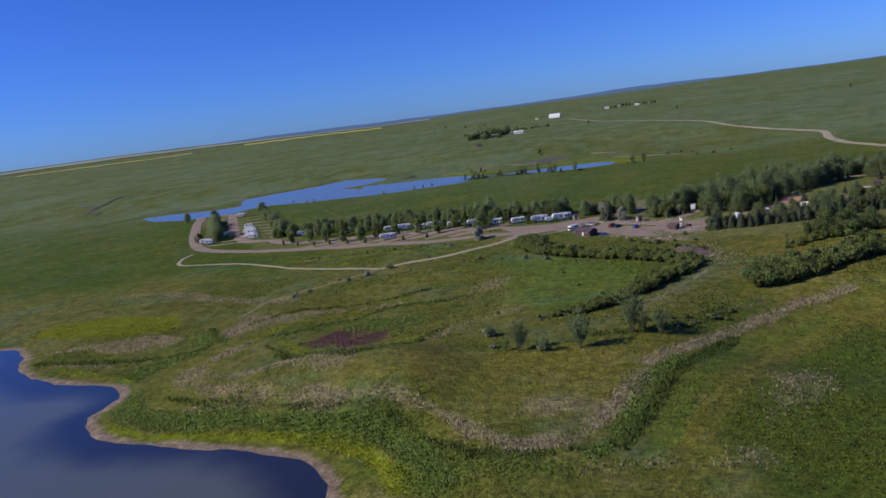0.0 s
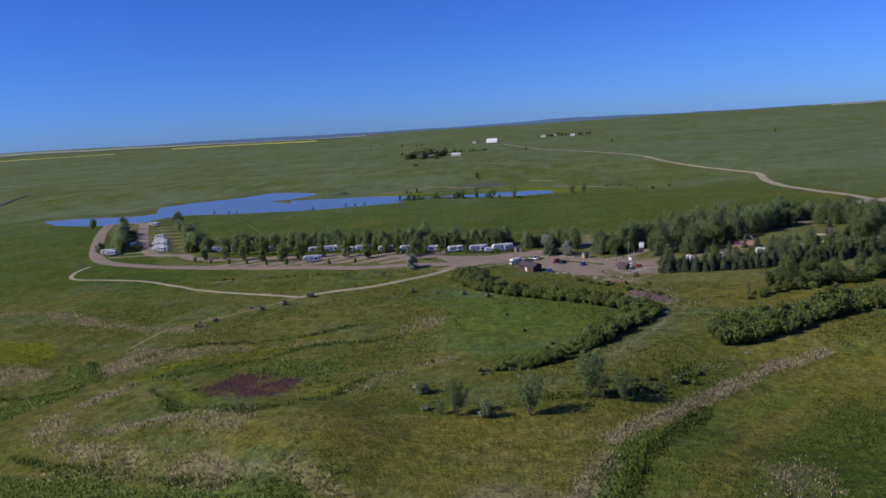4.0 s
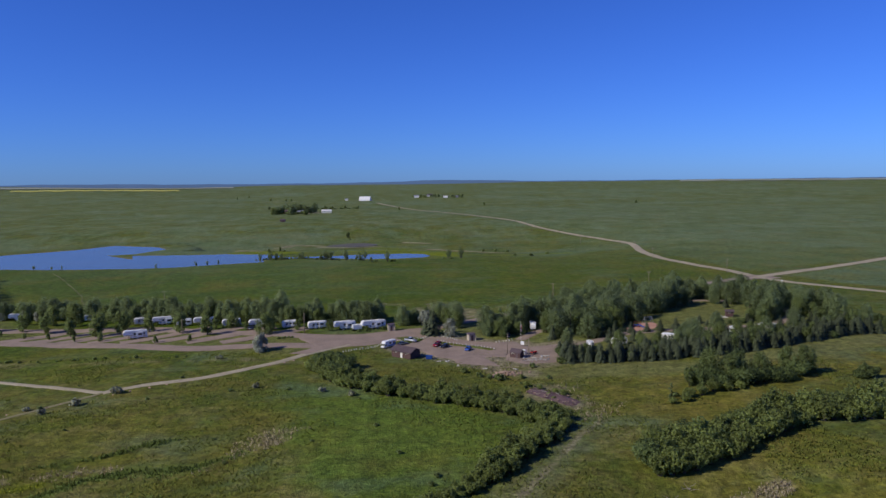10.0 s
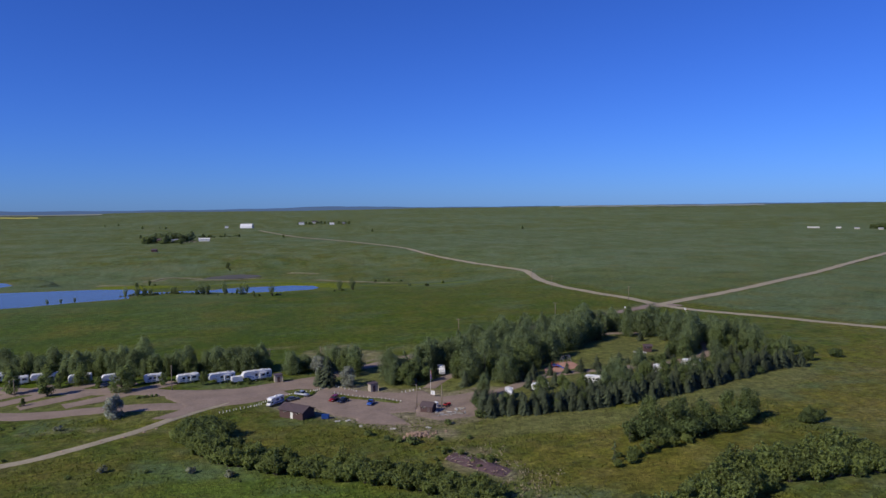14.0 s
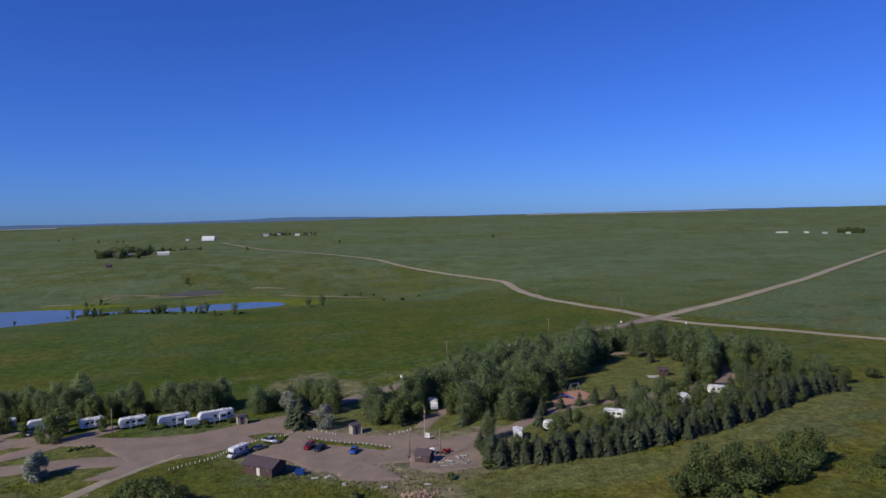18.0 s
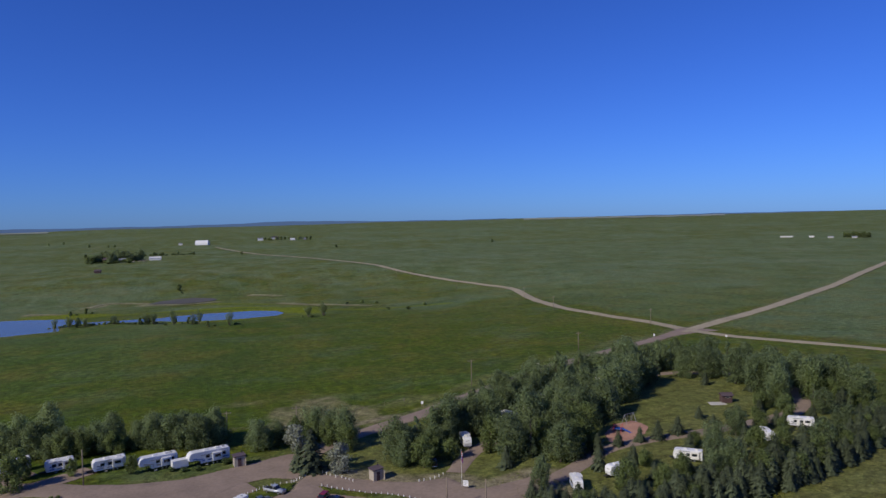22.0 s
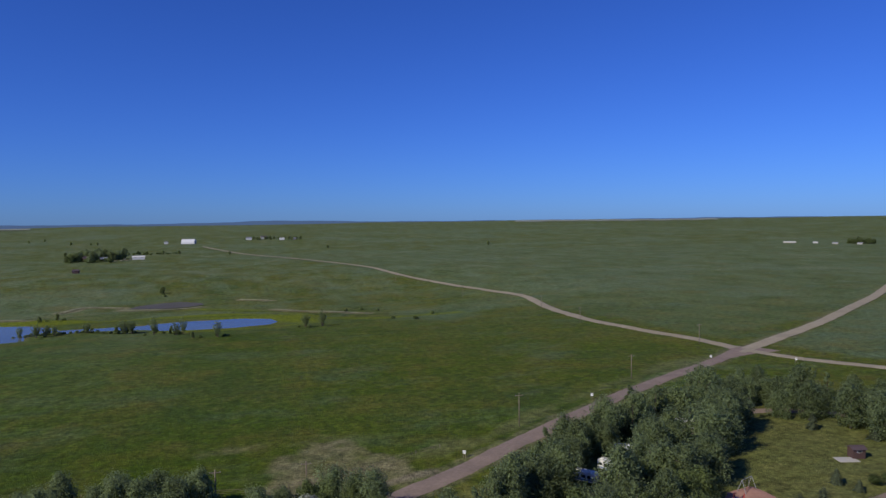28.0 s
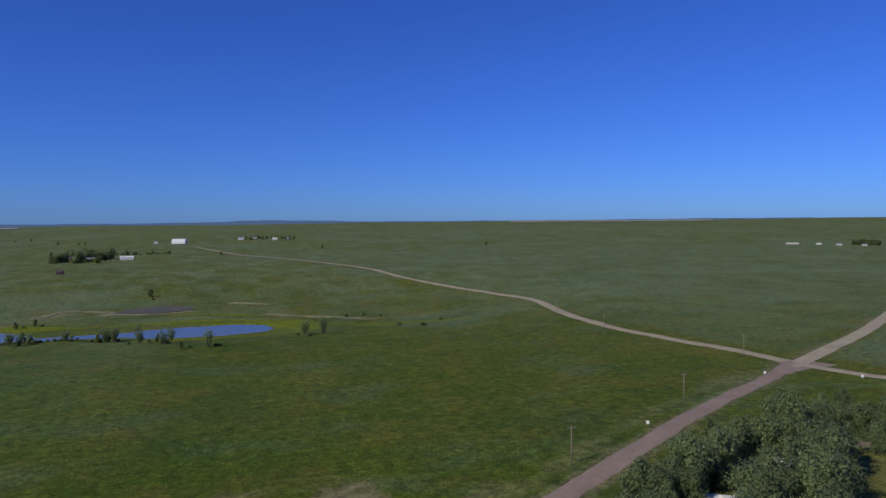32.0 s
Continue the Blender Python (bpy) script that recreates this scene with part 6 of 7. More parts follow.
for a, b in zip(tops, tops[1:]):
    for o in (-1.05, 1.05):
        pts = [a.lerp(b, k / 8) + Vector((o, 0, -1.6 * (1 - (k / 4 - 1) ** 2))) for k in range(9)]
        ring = [Vector((0, 0, 0.012)), Vector((0.009, 0.006, -0.006)), Vector((-0.009, -0.006, -0.006))]
        g = Geo().add([p + q for p in pts for q in ring], [(3 * k + j, 3 * k + (j + 1) % 3, 3 * k + 3 + (j + 1) % 3, 3 * k + 3 + j) for k in range(8) for j in range(3)])
        part("wire", g, BLACK, wires)

post_mesh = Geo().tube((0, 0, -0.2), (0, 0, 0.62), 0.11, 0.1, 8).mesh("bollard", OFFWHITE)
for line, step in (([(-27.3, 256.9), (-22.6, 259.8), (-17.7, 262), (-15, 265.1), (-11.3, 269), (-7.2, 272.5), (-2.9, 274.7), (0.8, 274.9), (4.7, 279.5)], 0.95), ([(4.8, 282), (7.4, 279.5), (9.8, 276.2), (12.1, 273.9), (14.5, 271.1), (28.7, 265.7), (32.7, 266.5), (19.9, 266.8)][:5], 1.1), ([(4.8, 282), (7.4, 279.5), (9.8, 276.2), (12.1, 273.9), (14.5, 271.1), (28.7, 265.7), (32.7, 266.5), (19.9, 266.8)][5:7] + [(35, 268)], 1.2), ([(7.1, 270.4), (10.5, 267.8), (13.9, 265.3), (17.2, 262.8), (20.5, 260.7), (23.7, 258.2), (26.7, 255.3)], 1.1), ([(152, 330), (158, 318)], 2.0)):
    for p in smooth_line(line, step):
        ob = new("bollard", post_mesh)
        tagged(ob, "short white wooden bollard at the gravel edge", "bollard", "white bollards")
        ob.matrix_basis = stand(p.x + RND.uniform(-0.15, 0.15), p.y + RND.uniform(-0.15, 0.15), 0, RND.uniform(0.9, 1.1))


def sign(sx, sy, w, h, z, label, turn=0, stripe=True):
    t = thing("sign_board", label, "sign", "signs")
    for s in (-1, 1):
        part("post", Geo().box(s * w * 0.35 - 0.05, s * w * 0.35 + 0.05, -0.05, 0.05, -0.3, z + h * 0.8), WOOD, t)
    panel = part("panel", Geo().box(-w / 2, w / 2, -0.09, -0.05, z, z + h), WHITE, t, "white panel")
    for k in range(3 if stripe else 0):
        part("text_bar", Geo().box(-w * 0.36, w * 0.36 - 0.15 * k, -0.1, -0.088, z + h * (0.72 - 0.24 * k), z + h * (0.8 - 0.24 * k)), GREYM, panel)
    t.matrix_basis = stand(sx, sy, turn)


for sx, sy in [(44, 326.6), (99.5, 364.6), (178.5, 410), (206.3, 393.3)]:
    sign(sx, sy, 0.8, 0.9, 1.0, "white road sign on wooden posts in the grass", -40)
sign(37.6, 258.2, 1.3, 1.3, 0.6, "white notice board at the foot of the flagpole", -35)
flag = thing("flagpole", "white flagpole with two hanging flags", "flagpole")
part("pole", Geo().tube((0, 0, -0.3), (0, 0, 9.5), 0.08, 0.05, 8), OFFWHITE, flag)
part("ball", Geo().tube((0, 0, 9.5), (0, 0, 9.65), 0.09, 0.05, 8), STEEL, flag)
for z0, m1, m2 in ((8.0, RED, WHITE), (6.6, BLUECAR, RED)):
    ban = Geo()
    for k in range(6):
        x0, x1 = 0.08 + 0.11 * k, 0.08 + 0.11 * (k + 1)
        y0, y1 = 0.1 * math.sin(k * 1.3), 0.1 * math.sin((k + 1) * 1.3)
        dz0, dz1 = -0.16 * k, -0.16 * (k + 1)
        ban.add([(x0, y0, z0 + dz0), (x1, y1, z0 + dz1), (x1, y1, z0 + 1.1 + dz1), (x0, y0, z0 + 1.1 + dz0), (x0, y0 + 0.02, z0 + dz0), (x1, y1 + 0.02, z0 + dz1), (x1, y1 + 0.02, z0 + 1.1 + dz1), (x0, y0 + 0.02, z0 + 1.1 + dz0)],
                [(0, 1, 2, 3), (7, 6, 5, 4), (0, 4, 5, 1), (3, 2, 6, 7)])
    fl = part("flag", ban, m1, flag)
    part("band", Geo().box(0.28, 0.5, -0.14, 0.16, z0 - 0.3, z0 + 0.5), m2, fl)
flag.matrix_basis = stand(37.1, 259.6, -20, 0.5, 0, 0.9)

# ---- rubble, rocks, yard clutter ----
def rock_mesh(seed):
    b = bmesh.new()
    bmesh.ops.create_icosphere(b, subdivisions=1, radius=0.5)
    r = random.Random(seed)
    for q in b.verts:
        q.co *= r.uniform(0.7, 1.2)
        q.co.z *= 0.7
    me = bpy.data.meshes.new("rock")
    b.to_mesh(me)
    b.free()
    me.materials.append(ROCKM)
    return me


ROCKS = [rock_mesh(k) for k in range(5)]
pile = thing("rock_pile", "heap of brown field stones beside the lot", "rock pile")
base_z = gz(26.5, 222)
for k in range(110):
    a, d = RND.uniform(0, 6.28), abs(RND.gauss(0, 1.7))
    ob = part("rock", RND.choice(ROCKS), ROCKM, pile)
    px, py = 26.5 + d * 1.5 * math.cos(a), 222 + d * math.sin(a)
    ob.matrix_basis = pose(px, py, gz(px, py) + max(0, 1.1 - 0.5 * d) * RND.random() + 0.15, RND.uniform(0, 90), RND.uniform(0, 90), RND.uniform(0, 360)) @ Matrix.Scale(RND.uniform(0.5, 1.1), 4)
rub = thing("rubble_mound", "low mound of purplish brown earth and rubble", "mound")
mound = Geo()
for k in range(13):
    for j in range(7):
        u, v = k / 12, j / 6
        px, py = 31 + 11 * u + 4 * (v - 0.5), 206 - 16 * u + 5 * (v - 0.5)
        mound.v.append((px, py, gz(px, py) - 0.1 + 1.1 * math.sin(math.pi * u) ** 0.6 * math.sin(math.pi * v) * (0.7 + 0.6 * noise.noise((px * 0.6, py * 0.6, 0)))))
mound.f = [(k * 7 + j, (k + 1) * 7 + j, (k + 1) * 7 + j + 1, k * 7 + j + 1) for k in range(12) for j in range(6)]
part("earth", mound, mat("purplish_earth", (0.095, 0.06, 0.066), 0.95, vary=0.5, scale=1.5, bump=0.5), rub)
for k in range(34):
    u, v = RND.random(), RND.random()
    px, py = 31 + 11 * u + 4 * (v - 0.5), 206 - 16 * u + 5 * (v - 0.5)
    part("clod", RND.choice(ROCKS), ROCKM, rub).matrix_basis = pose(px, py, gz(px, py) + 0.5 * math.sin(math.pi * u) + 0.1, 0, 0, RND.uniform(0, 360)) @ Matrix.Scale(RND.uniform(0.25, 0.6), 4)
for k in range(40):
    u, v = RND.random(), RND.random()
    px, py = 30 + 13 * u + 5 * (v - 0.5), 207 - 17 * u + 6 * (v - 0.5)
    z = gz(px, py) + 0.6 * math.sin(math.pi * u)
    a, n = RND.uniform(0, 6.28), RND.uniform(0.8, 2.2)
    part("stick", Geo().tube((px, py, z), (px + n * math.cos(a), py + n * math.sin(a), z + RND.uniform(0.1, 0.7)), 0.07, 0.03, 5), (DEADWOOD, BARK)[k % 2], rub)
for k, (sx, sy) in enumerate(((6.4, 240), (9.4, 239.6), (12.5, 234), (30.5, 228), (21, 230))):
    sl = thing("concrete_slab", "broken pale concrete slab lying in the grass", "slab", "concrete slabs")
    part("slab", Geo().box(-1.2, 1.2, -0.7, 0.7, -0.05, 0.2, 0.03), CONCRETE, sl)
    sl.matrix_basis = stand(sx, sy, 40 * k, 0.65)
for k in range(26):
    u = k / 25
    px, py = -34.5 - 100 * u + RND.uniform(-1, 1), 257 - 60 * u - 8 * u * (1 - u) + RND.uniform(-2, -0.5) - 5
    rk = tagged(new("boulder", RND.choice(ROCKS)), "pale boulder lying beside the dirt track", "boulder", "track boulders")
    rk.matrix_basis = stand(px, py, RND.uniform(0, 360), RND.uniform(0.6, 1.2))

tractor = thing("garden_tractor", "red garden tractor in the fenced yard", "tractor")
part("body", Geo().box(-0.2, 1.3, -0.4, 0.4, 0.5, 1.15, 0.08), RED, tractor)
part("seat", Geo().slab([(-0.7, 0.9), (-0.2, 0.9), (-0.2, 1.0), (-0.6, 1.05), (-0.75, 1.5), (-0.85, 1.5)], -0.3, 0.3), BLACK, tractor)
part("fender", Geo().box(-0.95, -0.1, -0.75, 0.75, 0.75, 0.92, 0.05), RED, tractor)
part("steering_wheel", Geo().tube((-0.15, 0, 1.25), (-0.12, 0, 1.3), 0.22, n=12), BLACK, tractor)
for s in (-1, 1):
    wheel(tractor, -0.55, s * 0.62, 0.48, 0.3)
    wheel(tractor, 1.05, s * 0.48, 0.28, 0.2)
tractor.matrix_basis = stand(39.5, 246, 30)
tank = thing("water_tank", "white round water tank behind the shed", "tank")
part("shell", Geo().tube((0, 0, 0), (0, 0, 1.5), 0.8, n=20), OFFWHITE, tank, smooth=False)
part("cap", Geo().tube((0, 0, 1.5), (0, 0, 1.75), 0.75, 0.25, 20), OFFWHITE, tank)
tank.matrix_basis = stand(36.2, 246.6)
for k in range(24):
    cr = thing("lumber_stack", "jumbled grey boards and crates in the yard", "lumber", "yard clutter")
    for j in range(3):
        part("board", Geo().box(-0.9, 0.9, -0.12 + 0.28 * (j - 1), 0.12 + 0.28 * (j - 1), 0.0, 0.25 + 0.15 * (j % 2)), (WOOD, GREYM, CONCRETE)[(k + j) % 3], cr)
    cr.matrix_basis = stand(34.5 + RND.uniform(0, 10), 237.5 + RND.uniform(0, 6), RND.uniform(0, 180), RND.uniform(0.6, 1.2))


def fence(line, step, h, label, wire=True):
    t = thing("fence", label, "fence", "yard fences")
    pts = smooth_line(line, step)
    for p in pts:
        z = gz(p.x, p.y)
        part("post", Geo().tube((p.x, p.y, z - 0.3), (p.x, p.y, z + h), 0.06, n=6), WOOD, t)
    for q in ((0.35, 0.7, 1.0) if wire else (0.6, 1.0)):
        g = Geo()
        for a, b in zip(pts, pts[1:]):
            g.tube((a.x, a.y, gz(a.x, a.y) + h * q * 0.95), (b.x, b.y, gz(b.x, b.y) + h * q * 0.95), 0.025, n=4)
        part("rail", g, WOOD, t)


fence([(29.5, 238), (38, 235), (46, 236), (50, 243), (47, 251)], 2.5, 1.4, "grey wooden yard fence with thin rails")
fence([(-260, 520), (-200, 430), (-160, 375), (-20, 322), (40, 335)], 7.0, 1.2, "wire fence on wooden posts along the meadow")

# ---- playground ----
sheet("playground_pad", [(81.9, 278.4), (88, 284.1), (94.7, 285.1), (95.6, 278.5), (91.8, 273.9), (83.4, 269.9), (79.8, 270.7)], 0.06, PADM, "reddish playground surface among the trees", 1.0)
play = thing("climbing_frame", "red and blue climbing frame with a slide", "playground")
for ax in (-1.2, 1.2):
    for ay in (-1.2, 1.2):
        part("post", Geo().tube((ax, ay, -0.2), (ax, ay, 2.9), 0.08, n=8), RED, play)
part("deck", Geo().box(-1.3, 1.3, -1.3, 1.3, 1.3, 1.42), BLUECAR, play)
for s in (-1.2, 1.2):
    part("top_rail", Geo().tube((s, -1.2, 2.85), (s, 1.2, 2.85), 0.07, n=8), RED, play)
part("slide", Geo().slab([(1.3, 1.35), (4.4, 0.15), (4.9, 0.15), (4.9, 0.25), (4.4, 0.28), (1.3, 1.5)], -0.35, 0.35), BLUECAR, play, "blue slide")
for s in (-1, 1):
    part("slide_rim", Geo().slab([(1.3, 1.45), (4.4, 0.25), (4.9, 0.25), (4.9, 0.4), (4.4, 0.42), (1.3, 1.65)], s * 0.38 - 0.04, s * 0.38 + 0.04), BLUECAR, play)
    part("ladder_rail", Geo().tube((-2.2, s * 0.35, 0), (-1.3, s * 0.35, 2.0), 0.05, n=6), RED, play)
for k in range(5):
    part("rung", Geo().tube((-2.1 + 0.17 * k, -0.35, 0.25 + 0.3 * k), (-2.1 + 0.17 * k, 0.35, 0.25 + 0.3 * k), 0.03, n=6), RED, play)
play.matrix_basis = stand(*[(86.3, 278.4)][0], -45, 0.75)
swing = thing("swing_set", "grey steel swing set with two seats", "swing")
for s in (-1, 1):
    for q in (-1, 1):
        part("leg", Geo().tube((s * 2.0, q * 1.0, -0.1), (s * 1.8, 0, 2.6), 0.06, n=6), GREYM, swing)
part("beam", Geo().tube((-1.9, 0, 2.6), (1.9, 0, 2.6), 0.06, n=8), GREYM, swing)
for s in (-0.8, 0.8):
    seat = part("seat", Geo().box(s - 0.25, s + 0.25, -0.1, 0.1, 0.5, 0.54), BLACK, swing)
    for q in (-0.22, 0.22):
        part("chain", Geo().tube((s + q, 0, 0.52), (s + q, 0, 2.58), 0.02, n=4), STEEL, seat)
swing.matrix_basis = stand(92.3, 283.4, 20)

# ---- dead branches by the reed bed ----
for k, (sx, sy) in enumerate([(26.3, 118.0), (31.0, 123.5), (22.0, 113.7), (39.5, 133.1), (47.7, 138.9), (52.9, 142.7), (34.5, 128.2), (43.9, 134.8)]):
    t = thing("fallen_branch", "bleached fallen branches in the grass", "branch", "fallen branches")
    rnd = random.Random(k)
    for j in range(6):
        g = Geo()
        p = Vector((rnd.uniform(-1.5, 1.5), rnd.uniform(-1, 1), 0.1))
        d = Vector((rnd.uniform(-1, 1), rnd.uniform(-1, 1), rnd.uniform(0.1, 0.5))).normalized()
        for m in range(3):
            q = p + d * rnd.uniform(0.7, 1.4)
            g.tube(p, q, 0.07 - 0.02 * m, 0.055 - 0.02 * m, 5)
            p, d = q, (d + Vector((rnd.uniform(-0.6, 0.6), rnd.uniform(-0.6, 0.6), rnd.uniform(-0.3, 0.2)))).normalized()
        part("branch", g, DEADWOOD, t)
    t.matrix_basis = stand(sx, sy, rnd.uniform(0, 360), 0.7)


# ---- the far prairie ----
def quonset(label, length, width, h, sx, sy, turn, material):
    t = thing("arched_barn", label, "barn")
    n = 14
    g = Geo()
    arch = [(width / 2 * math.cos(math.pi * k / n), h * math.sin(math.pi * k / n) ** 0.8) for k in range(n + 1)]
    g.slab(arch + [(-width / 2, -1), (width / 2, -1)], -length / 2, length / 2)
    part("shell", g, material, t, "white arched roof")
    part("door", Geo().box(-width * 0.22, width * 0.22, -length / 2 - 0.3, -length / 2 - 0.05, 0, h * 0.55), GREYM, t)
    for k in range(6):
        y = -length / 2 + length * (k + 0.5) / 6
        part("rib", Geo().tube((-width / 2 - 0.1, y, 0), (-width / 2 - 0.1, y, 1.5), 0.15, n=5), material, t)
    t.matrix_basis = stand(sx, sy, turn)


quonset("large white arched barn on the open prairie", 34, 22, 12.5, -144, 2150, 80, WHITE)


def far_house(label, w, d, h, rise, sx, sy, turn, wall, roof):
    gable("farm_building", label, "farm building", w, d, h, rise, wall, roof, 0.5, (), (-w * 0.25, w * 0.25)).matrix_basis = stand(sx, sy, turn)


for q in (("white farm shed with a grey roof", 19, 9, 4.0, 2.0, *[(-170.8, 1401.3)][0], 5, WHITE, OFFWHITE), ("brown farmhouse among trees", 14, 10, 4.5, 3, -240, 1372, 0, BROWNWALL, BROWNROOF),
          ("grey farm shed among trees", 12, 8, 4, 2, -215, 1362, 10, OFFWHITE, GREYM), ("small dark shed in the pasture", 7, 6, 3, 1.5, *[(-198.9, 1084.4)][0], 0, BROWNWALL, BROWNROOF),
          ("white farmhouse far across the prairie", 16, 10, 5, 3, 12, 2290, 0, WHITE, GREYM), ("grey barn far across the prairie", 18, 11, 6, 3, 55, 2330, 10, OFFWHITE, BROWNROOF),
          ("white shed far across the prairie", 14, 8, 4, 2, 105, 2260, 0, WHITE, OFFWHITE), ("grey shed far across the prairie", 12, 8, 4, 2, 140, 2270, 0, GREYM, GREYM),
          ("long low grey livestock shed", 24, 8, 2.0, 1.0, 1142, 1427, -40, CONCRETE, OFFWHITE), ("white machine shed on a far farm", 9, 7, 2.0, 1.2, 1172, 1386, -40, CONCRETE, OFFWHITE),
          ("grey machine shed beside trees", 10, 8, 2.4, 1.2, 1178, 1340, -40, CONCRETE, GREYM), ("white farmhouse beside trees", 9, 7, 2.6, 1.4, 1200, 1300, -40, CONCRETE, GREYM),
          ("small white shed near the barn", 9, 7, 4, 2, -202, 2165, 0, WHITE, GREYM)):
    far_house(*q)


def wedge(name, a0, a1, r0, r1, lift, material, label):
    """A far field between two headings (degrees right of north) and two distances."""
    n, m = 24, 6
    v, f = [], []
    for j in range(m + 1):
        for i in range(n + 1):
            a, r = radians(a0 + (a1 - a0) * i / n), r0 + (r1 - r0) * j / m + 40 * math.sin(i * 1.7)
            px, py = r * math.sin(a), r * math.cos(a)
            v.append((px, py, gz(px, py) + lift))
    f = [(j * (n + 1) + i, j * (n + 1) + i + 1, (j + 1) * (n + 1) + i + 1, (j + 1) * (n + 1) + i) for j in range(m) for i in range(n)]
    ob = new(name, grid_mesh(name, v, np.array(f)))
    ob.data.materials.append(material)
    tagged(ob, label, "field", kind="structure")


wedge("field_canola", -29, -18, 3560, 3760, 2.0, CANOLA, "distant field of yellow canola in bloom")
wedge("field_canola_west", -45, -33, 3400, 3520, 2.0, CANOLA, "distant field of yellow canola in bloom")
wedge("field_pale_west", -50, -14, 4100, 4450, 2.5, STUBBLE, "distant pale stubble field")
wedge("field_pale_east", 21, 36, 4300, 4600, 2.5, STUBBLE, "distant pale stubble field")
wedge("farm_yard", -9.6, -7.4, 1385, 1410, 0.6, TRACKM, "pale dirt yard of a far farm")

# low hills along the horizon, with distance haze painted into their blue
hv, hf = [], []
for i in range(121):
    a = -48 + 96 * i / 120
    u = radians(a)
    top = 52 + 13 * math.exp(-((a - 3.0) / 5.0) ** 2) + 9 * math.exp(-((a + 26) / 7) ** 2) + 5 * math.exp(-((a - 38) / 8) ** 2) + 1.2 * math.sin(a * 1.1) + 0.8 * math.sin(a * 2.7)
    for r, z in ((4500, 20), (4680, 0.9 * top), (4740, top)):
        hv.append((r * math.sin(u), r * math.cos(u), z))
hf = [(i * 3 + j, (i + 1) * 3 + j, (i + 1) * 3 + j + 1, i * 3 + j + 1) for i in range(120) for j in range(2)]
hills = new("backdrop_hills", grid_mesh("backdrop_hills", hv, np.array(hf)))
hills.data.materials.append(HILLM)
tagged(hills, "low hills along the horizon, tinted blue for haze", "hills", kind="structure")

# pale banks round the ponds and the dark creek beyond the lagoon
BANKM = mat("bank_straw", (0.22, 0.215, 0.115), 0.95, vary=0.6, scale=0.3, bump=0.3)
for k, line in enumerate(POND_BANKS):
    road(f"bank_{k + 1}", line, 5.5, BANKM, "pale dry grass bank beside the pond", 5.0)
for k, line in enumerate(([(-775, 836), (-745, 812), (-720, 801), (-704, 765), (-672, 745), (-660, 722)], [(-712, 790), (-725, 830), (-733, 850), (-737, 886)])):
    road(f"creek_{k + 1}", line, 7.0, SLOUGH, "dark winding creek bed in the pasture", 6.0)

# trailer lanes between the two camp roads
for k in range(8):
    x0 = -176 + 14.2 * k
    y0 = 307 - 3.4 * k if k < 6 else 290 - 3.6 * (k - 5)
    road(f"trailer_pad_{k + 1}", [(x0, y0 - 4), (x0 + 14, y0 + 4), (x0 + 30, y0 + 17)], 6.6, GRAVEL, "pale gravel pull-through pad between grass strips", 3.0)
# short pads across the camp loop
for k in range(13):
    u = (k + 0.5) / 13
    ax, ay, bx, by = -263 - 90 * u, 340 + 146 * u, -213 - 117 * u, 345 + 159 * u
    road(f"loop_pad_{k + 1}", [(ax + (bx - ax) * 0.1, ay + (by - ay) * 0.1), (ax + (bx - ax) * 0.5, ay + (by - ay) * 0.5 + 1), (ax + (bx - ax) * 0.9, ay + (by - ay) * 0.9)], 2.2, TRACKM, "narrow pale gravel pad across the camp loop", 4.0)
for k in range(8):
    u = (k + 0.5) / 9
    bx, by = -216 - 100 * u, 352 + 140 * u
    road(f"loop_pad_{k + 14}", [(bx, by), (bx + 9, by + 1), (bx + 18, by + 2)], 2.2, TRACKM, "narrow pale gravel pad beside the camp loop", 4.0)


# ---- grass, reeds and rushes ----
def sample(mask, px, py):
    i = np.clip(np.searchsorted(GX, px), 0, nx - 1)
    j = np.clip(np.searchsorted(GY, py), 0, ny - 1)
    return mask.reshape(ny, nx)[j, i]


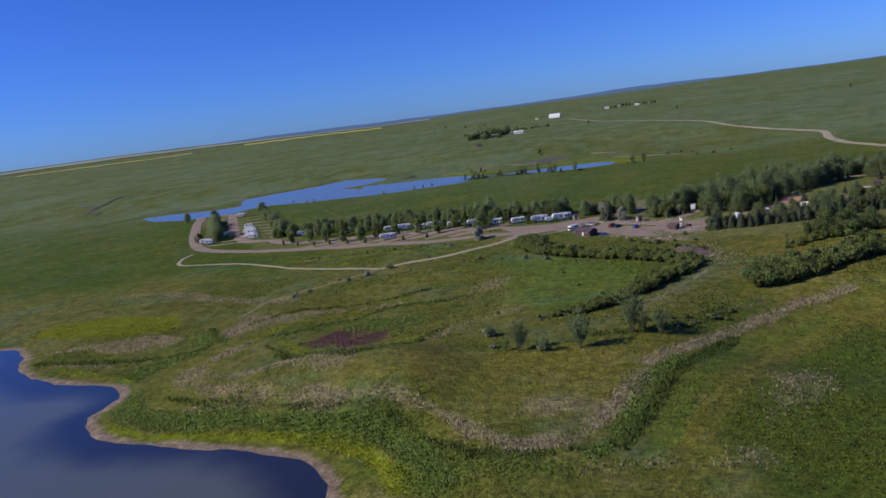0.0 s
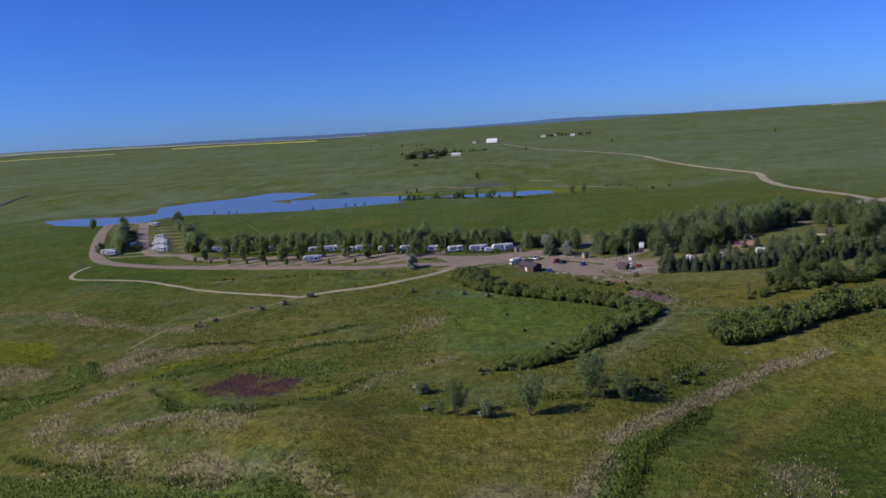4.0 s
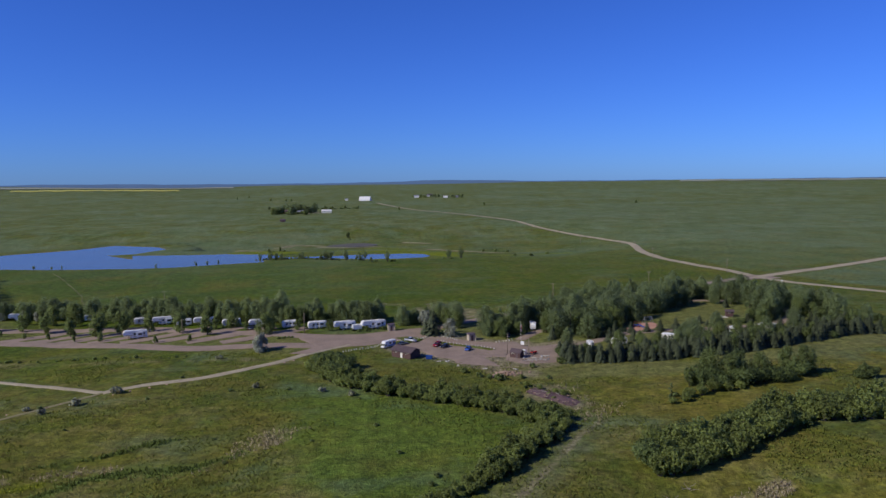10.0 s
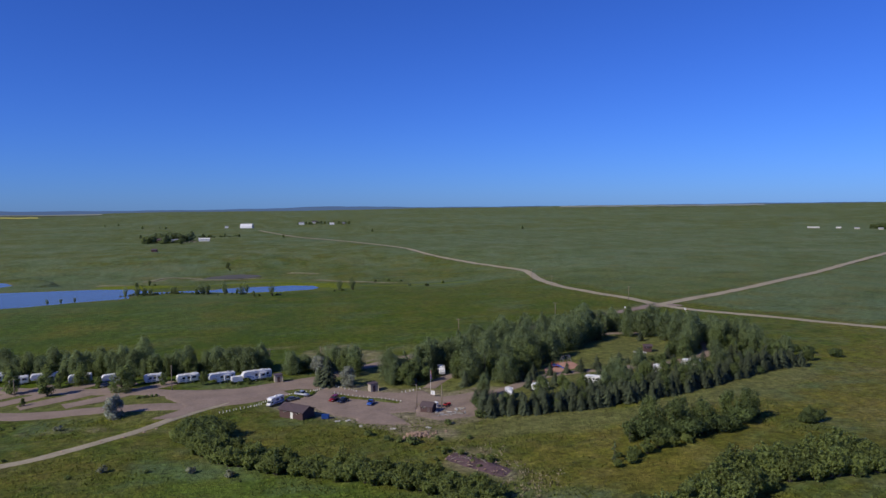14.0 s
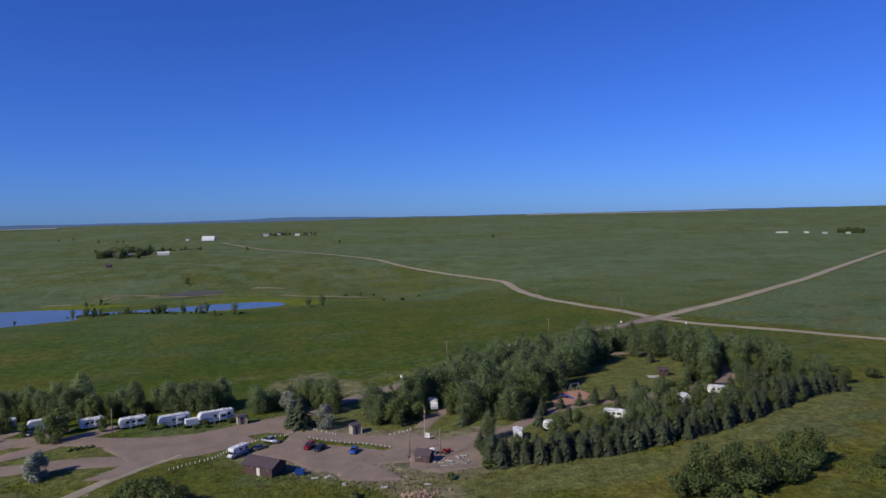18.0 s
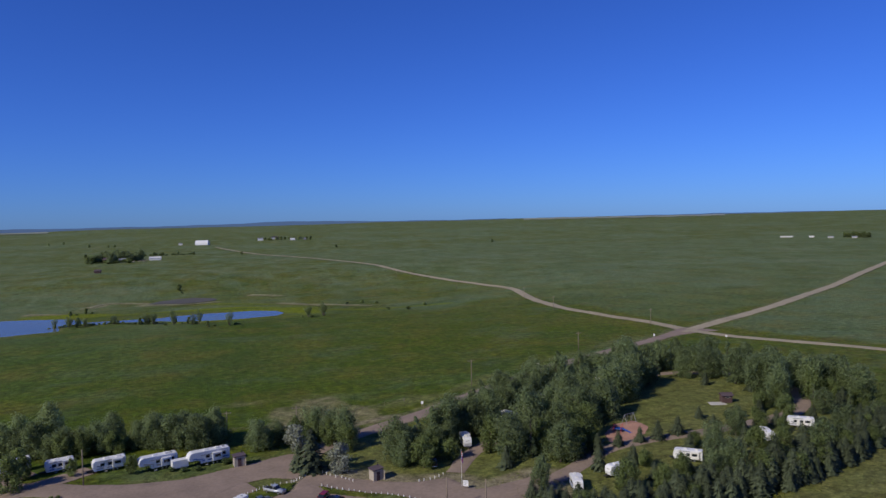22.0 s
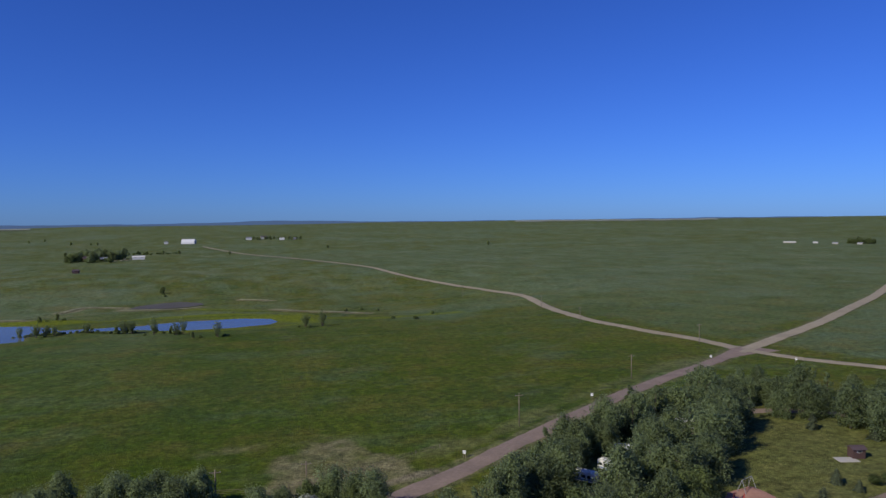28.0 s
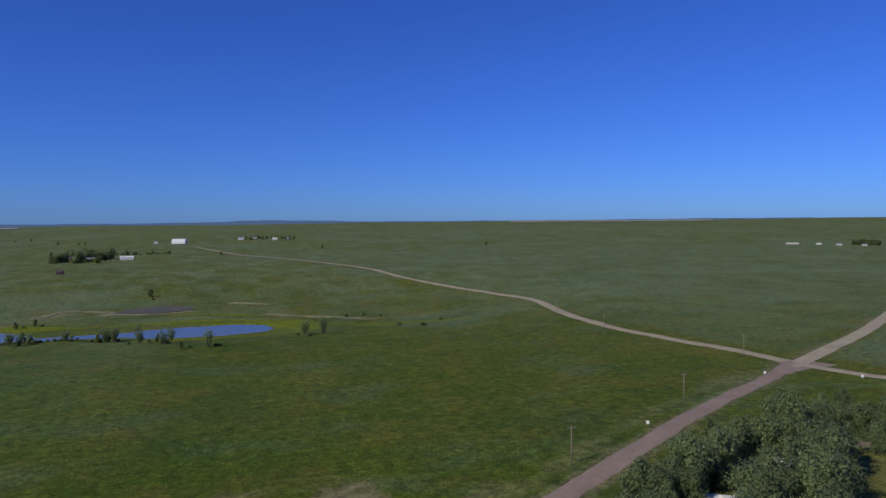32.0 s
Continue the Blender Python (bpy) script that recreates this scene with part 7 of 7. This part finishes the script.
def tufts(name, label, count, mask, box, height, width, material, seed, blades=3, bias=1.0):
    """Clumps of grass blades, thick where the mask is strong."""
    r = np.random.default_rng(seed)
    px, py = r.uniform(box[0], box[1], count * 8), r.uniform(box[2], box[3], count * 8)
    keep = r.random(count * 8) < sample(mask, px, py) ** bias
    px, py = px[keep][:count], py[keep][:count]
    n = len(px)
    pz = sample(ZZ.ravel(), px, py) - 0.08
    out = []
    for b in range(blades):
        a = r.uniform(0, 6.283, n)
        h = height * r.uniform(0.55, 1.25, n)
        w = width * r.uniform(0.6, 1.3, n)
        ox, oy = r.normal(0, width, n), r.normal(0, width, n)
        lx, ly = r.normal(0, 0.28, n) * h, r.normal(0, 0.28, n) * h
        c, s = np.cos(a) * w * 0.5, np.sin(a) * w * 0.5
        x0, y0 = px + ox, py + oy
        out.append(np.stack([np.stack([x0 - c, y0 - s, pz], -1), np.stack([x0 + c, y0 + s, pz], -1), np.stack([x0 + c * 0.7 + lx, y0 + s * 0.7 + ly, pz + h], -1), np.stack([x0 - c * 0.5 + lx, y0 - s * 0.5 + ly, pz + h * 0.9], -1)], 1))
    v = np.concatenate(out)
    down = np.cross(v[:, 1] - v[:, 0], v[:, 3] - v[:, 0])[:, 2] < 0
    v[down] = v[down][:, ::-1]
    v = v.reshape(-1, 3)
    ob = new(name, grid_mesh(name, v, np.arange(len(v)).reshape(-1, 4)))
    ob.data.materials.append(material)
    up = r.normal(0, 0.22, (len(v) // 4, 3)) + np.array([-0.1, 0, 1])
    soft_normals(ob.data, np.repeat(up / np.linalg.norm(up, axis=1)[:, None], 4, 0))
    tagged(ob, label, "grass", kind="stuff")


dry_land = (away(x, y, LAKE, True) > 6).astype(float) * (away(x, y, POND, True) > 2)
roads_off = np.minimum.reduce([ramp(4, 6, away(x, y, ln)) for ln in (MAIN, [(-4.4, 283.7), (-19.9, 282), (-38.9, 282.7), (-59, 290.8), (-75.2, 295.9), (-96.9, 305.5), (-120, 316.3)], [(-8.2, 276.4), (-24.6, 269.3), (-36.9, 267.5), (-51.1, 269.3), (-68.6, 270.8), (-85.7, 271.8), (-102.7, 273.3)], [(-26.3, 268.2), (-35, 259.8), (-46.6, 245.9), (-59.1, 234.8), (-70.9, 227.5), (-82.9, 223.8)] + [(-35.5, 262.7), (-52.3, 248.5), (-67.6, 234.6), (-82.3, 224.4), (-95.2, 217.9), (-103.8, 207.9), (-113.7, 198.3), (-125.5, 190.4), (-133.6, 181.1), (-135.6, 164.2)][3:], [(-95.2, 217.9), (-117.1, 229.1), (-140.7, 240.2), (-165.9, 255.7), (-190.1, 270.7), (-211.1, 278.3), (-228.8, 280.1)])]) * np.minimum.reduce([ramp(0, 1.5, away(x, y, ln, True)) for ln in (PLAZA, [(0.7, 296.2), (4.7, 294.8), (5, 280.4), (1.9, 277.4), (-2.8, 279.5), (-8.1, 280.4), (-12.8, 276.2), (-16.9, 271.7), (-27.3, 266.8), (-34.4, 260), (-40.3, 253.4), (-46.1, 255.3), (-41.2, 260.8), (-38.3, 265), (-40.1, 269.9), (-46.8, 279.3), (-45.6, 283.3), (-25, 285.1), (-8.8, 290.5)], [(30.7, 250.8), (38.6, 250.8), (47.2, 250.4), (48.7, 239.9), (44.7, 234.2), (35.2, 233.3), (28.9, 238.6)])])
tufts("reeds", "dry tan reeds in bands round the old shore", 52000, dry * dry_land, (-230, 90, 25, 220), 0.6, 0.12, DRYG, 1, 4, 1.5)
tufts("cattails", "dark green cattails and rushes along the ditch", 34000, dark * dry_land, (-200, 60, 25, 180), 0.8, 0.14, DARKG, 2, 4, 1.5)
tufts("belt_reeds", "tall deep green reeds between the shore and the straw", 24000, belt * dry_land, (-160, 30, 25, 160), 0.5, 0.15, BELTG, 8, 4, 1.3)
tufts("sedge", "bright yellow-green sedge along the lake shore", 22000, lush * dry_land, (-240, 20, 25, 200), 0.3, 0.13, YELG, 3, 4, 1.5)
tufts("meadow_grass", "tussocks of olive green meadow grass", 60000, (1 - mown) * dry_land * roads_off * (1 - purple) * (1 - dry) * ramp(-0.5, 0.6, lattice(x, y, 22, 77) + 0.5 * lattice(x, y, 7, 78)), (-200, 130, 24, 262), 0.32, 0.17, GREENG, 4, 3)
tufts("marsh_plants", "dark leafy plants in the marsh", 9000, marsh, (10, 130, 24, 120), 0.22, 0.14, GREENG, 5, 4)
tufts("purple_weeds", "purplish red weeds in the dried hollow", 3000, purple, (-100, -45, 105, 145), 0.3, 0.16, leaf("purple_weed", (0.15, 0.08, 0.09)), 6, 4)
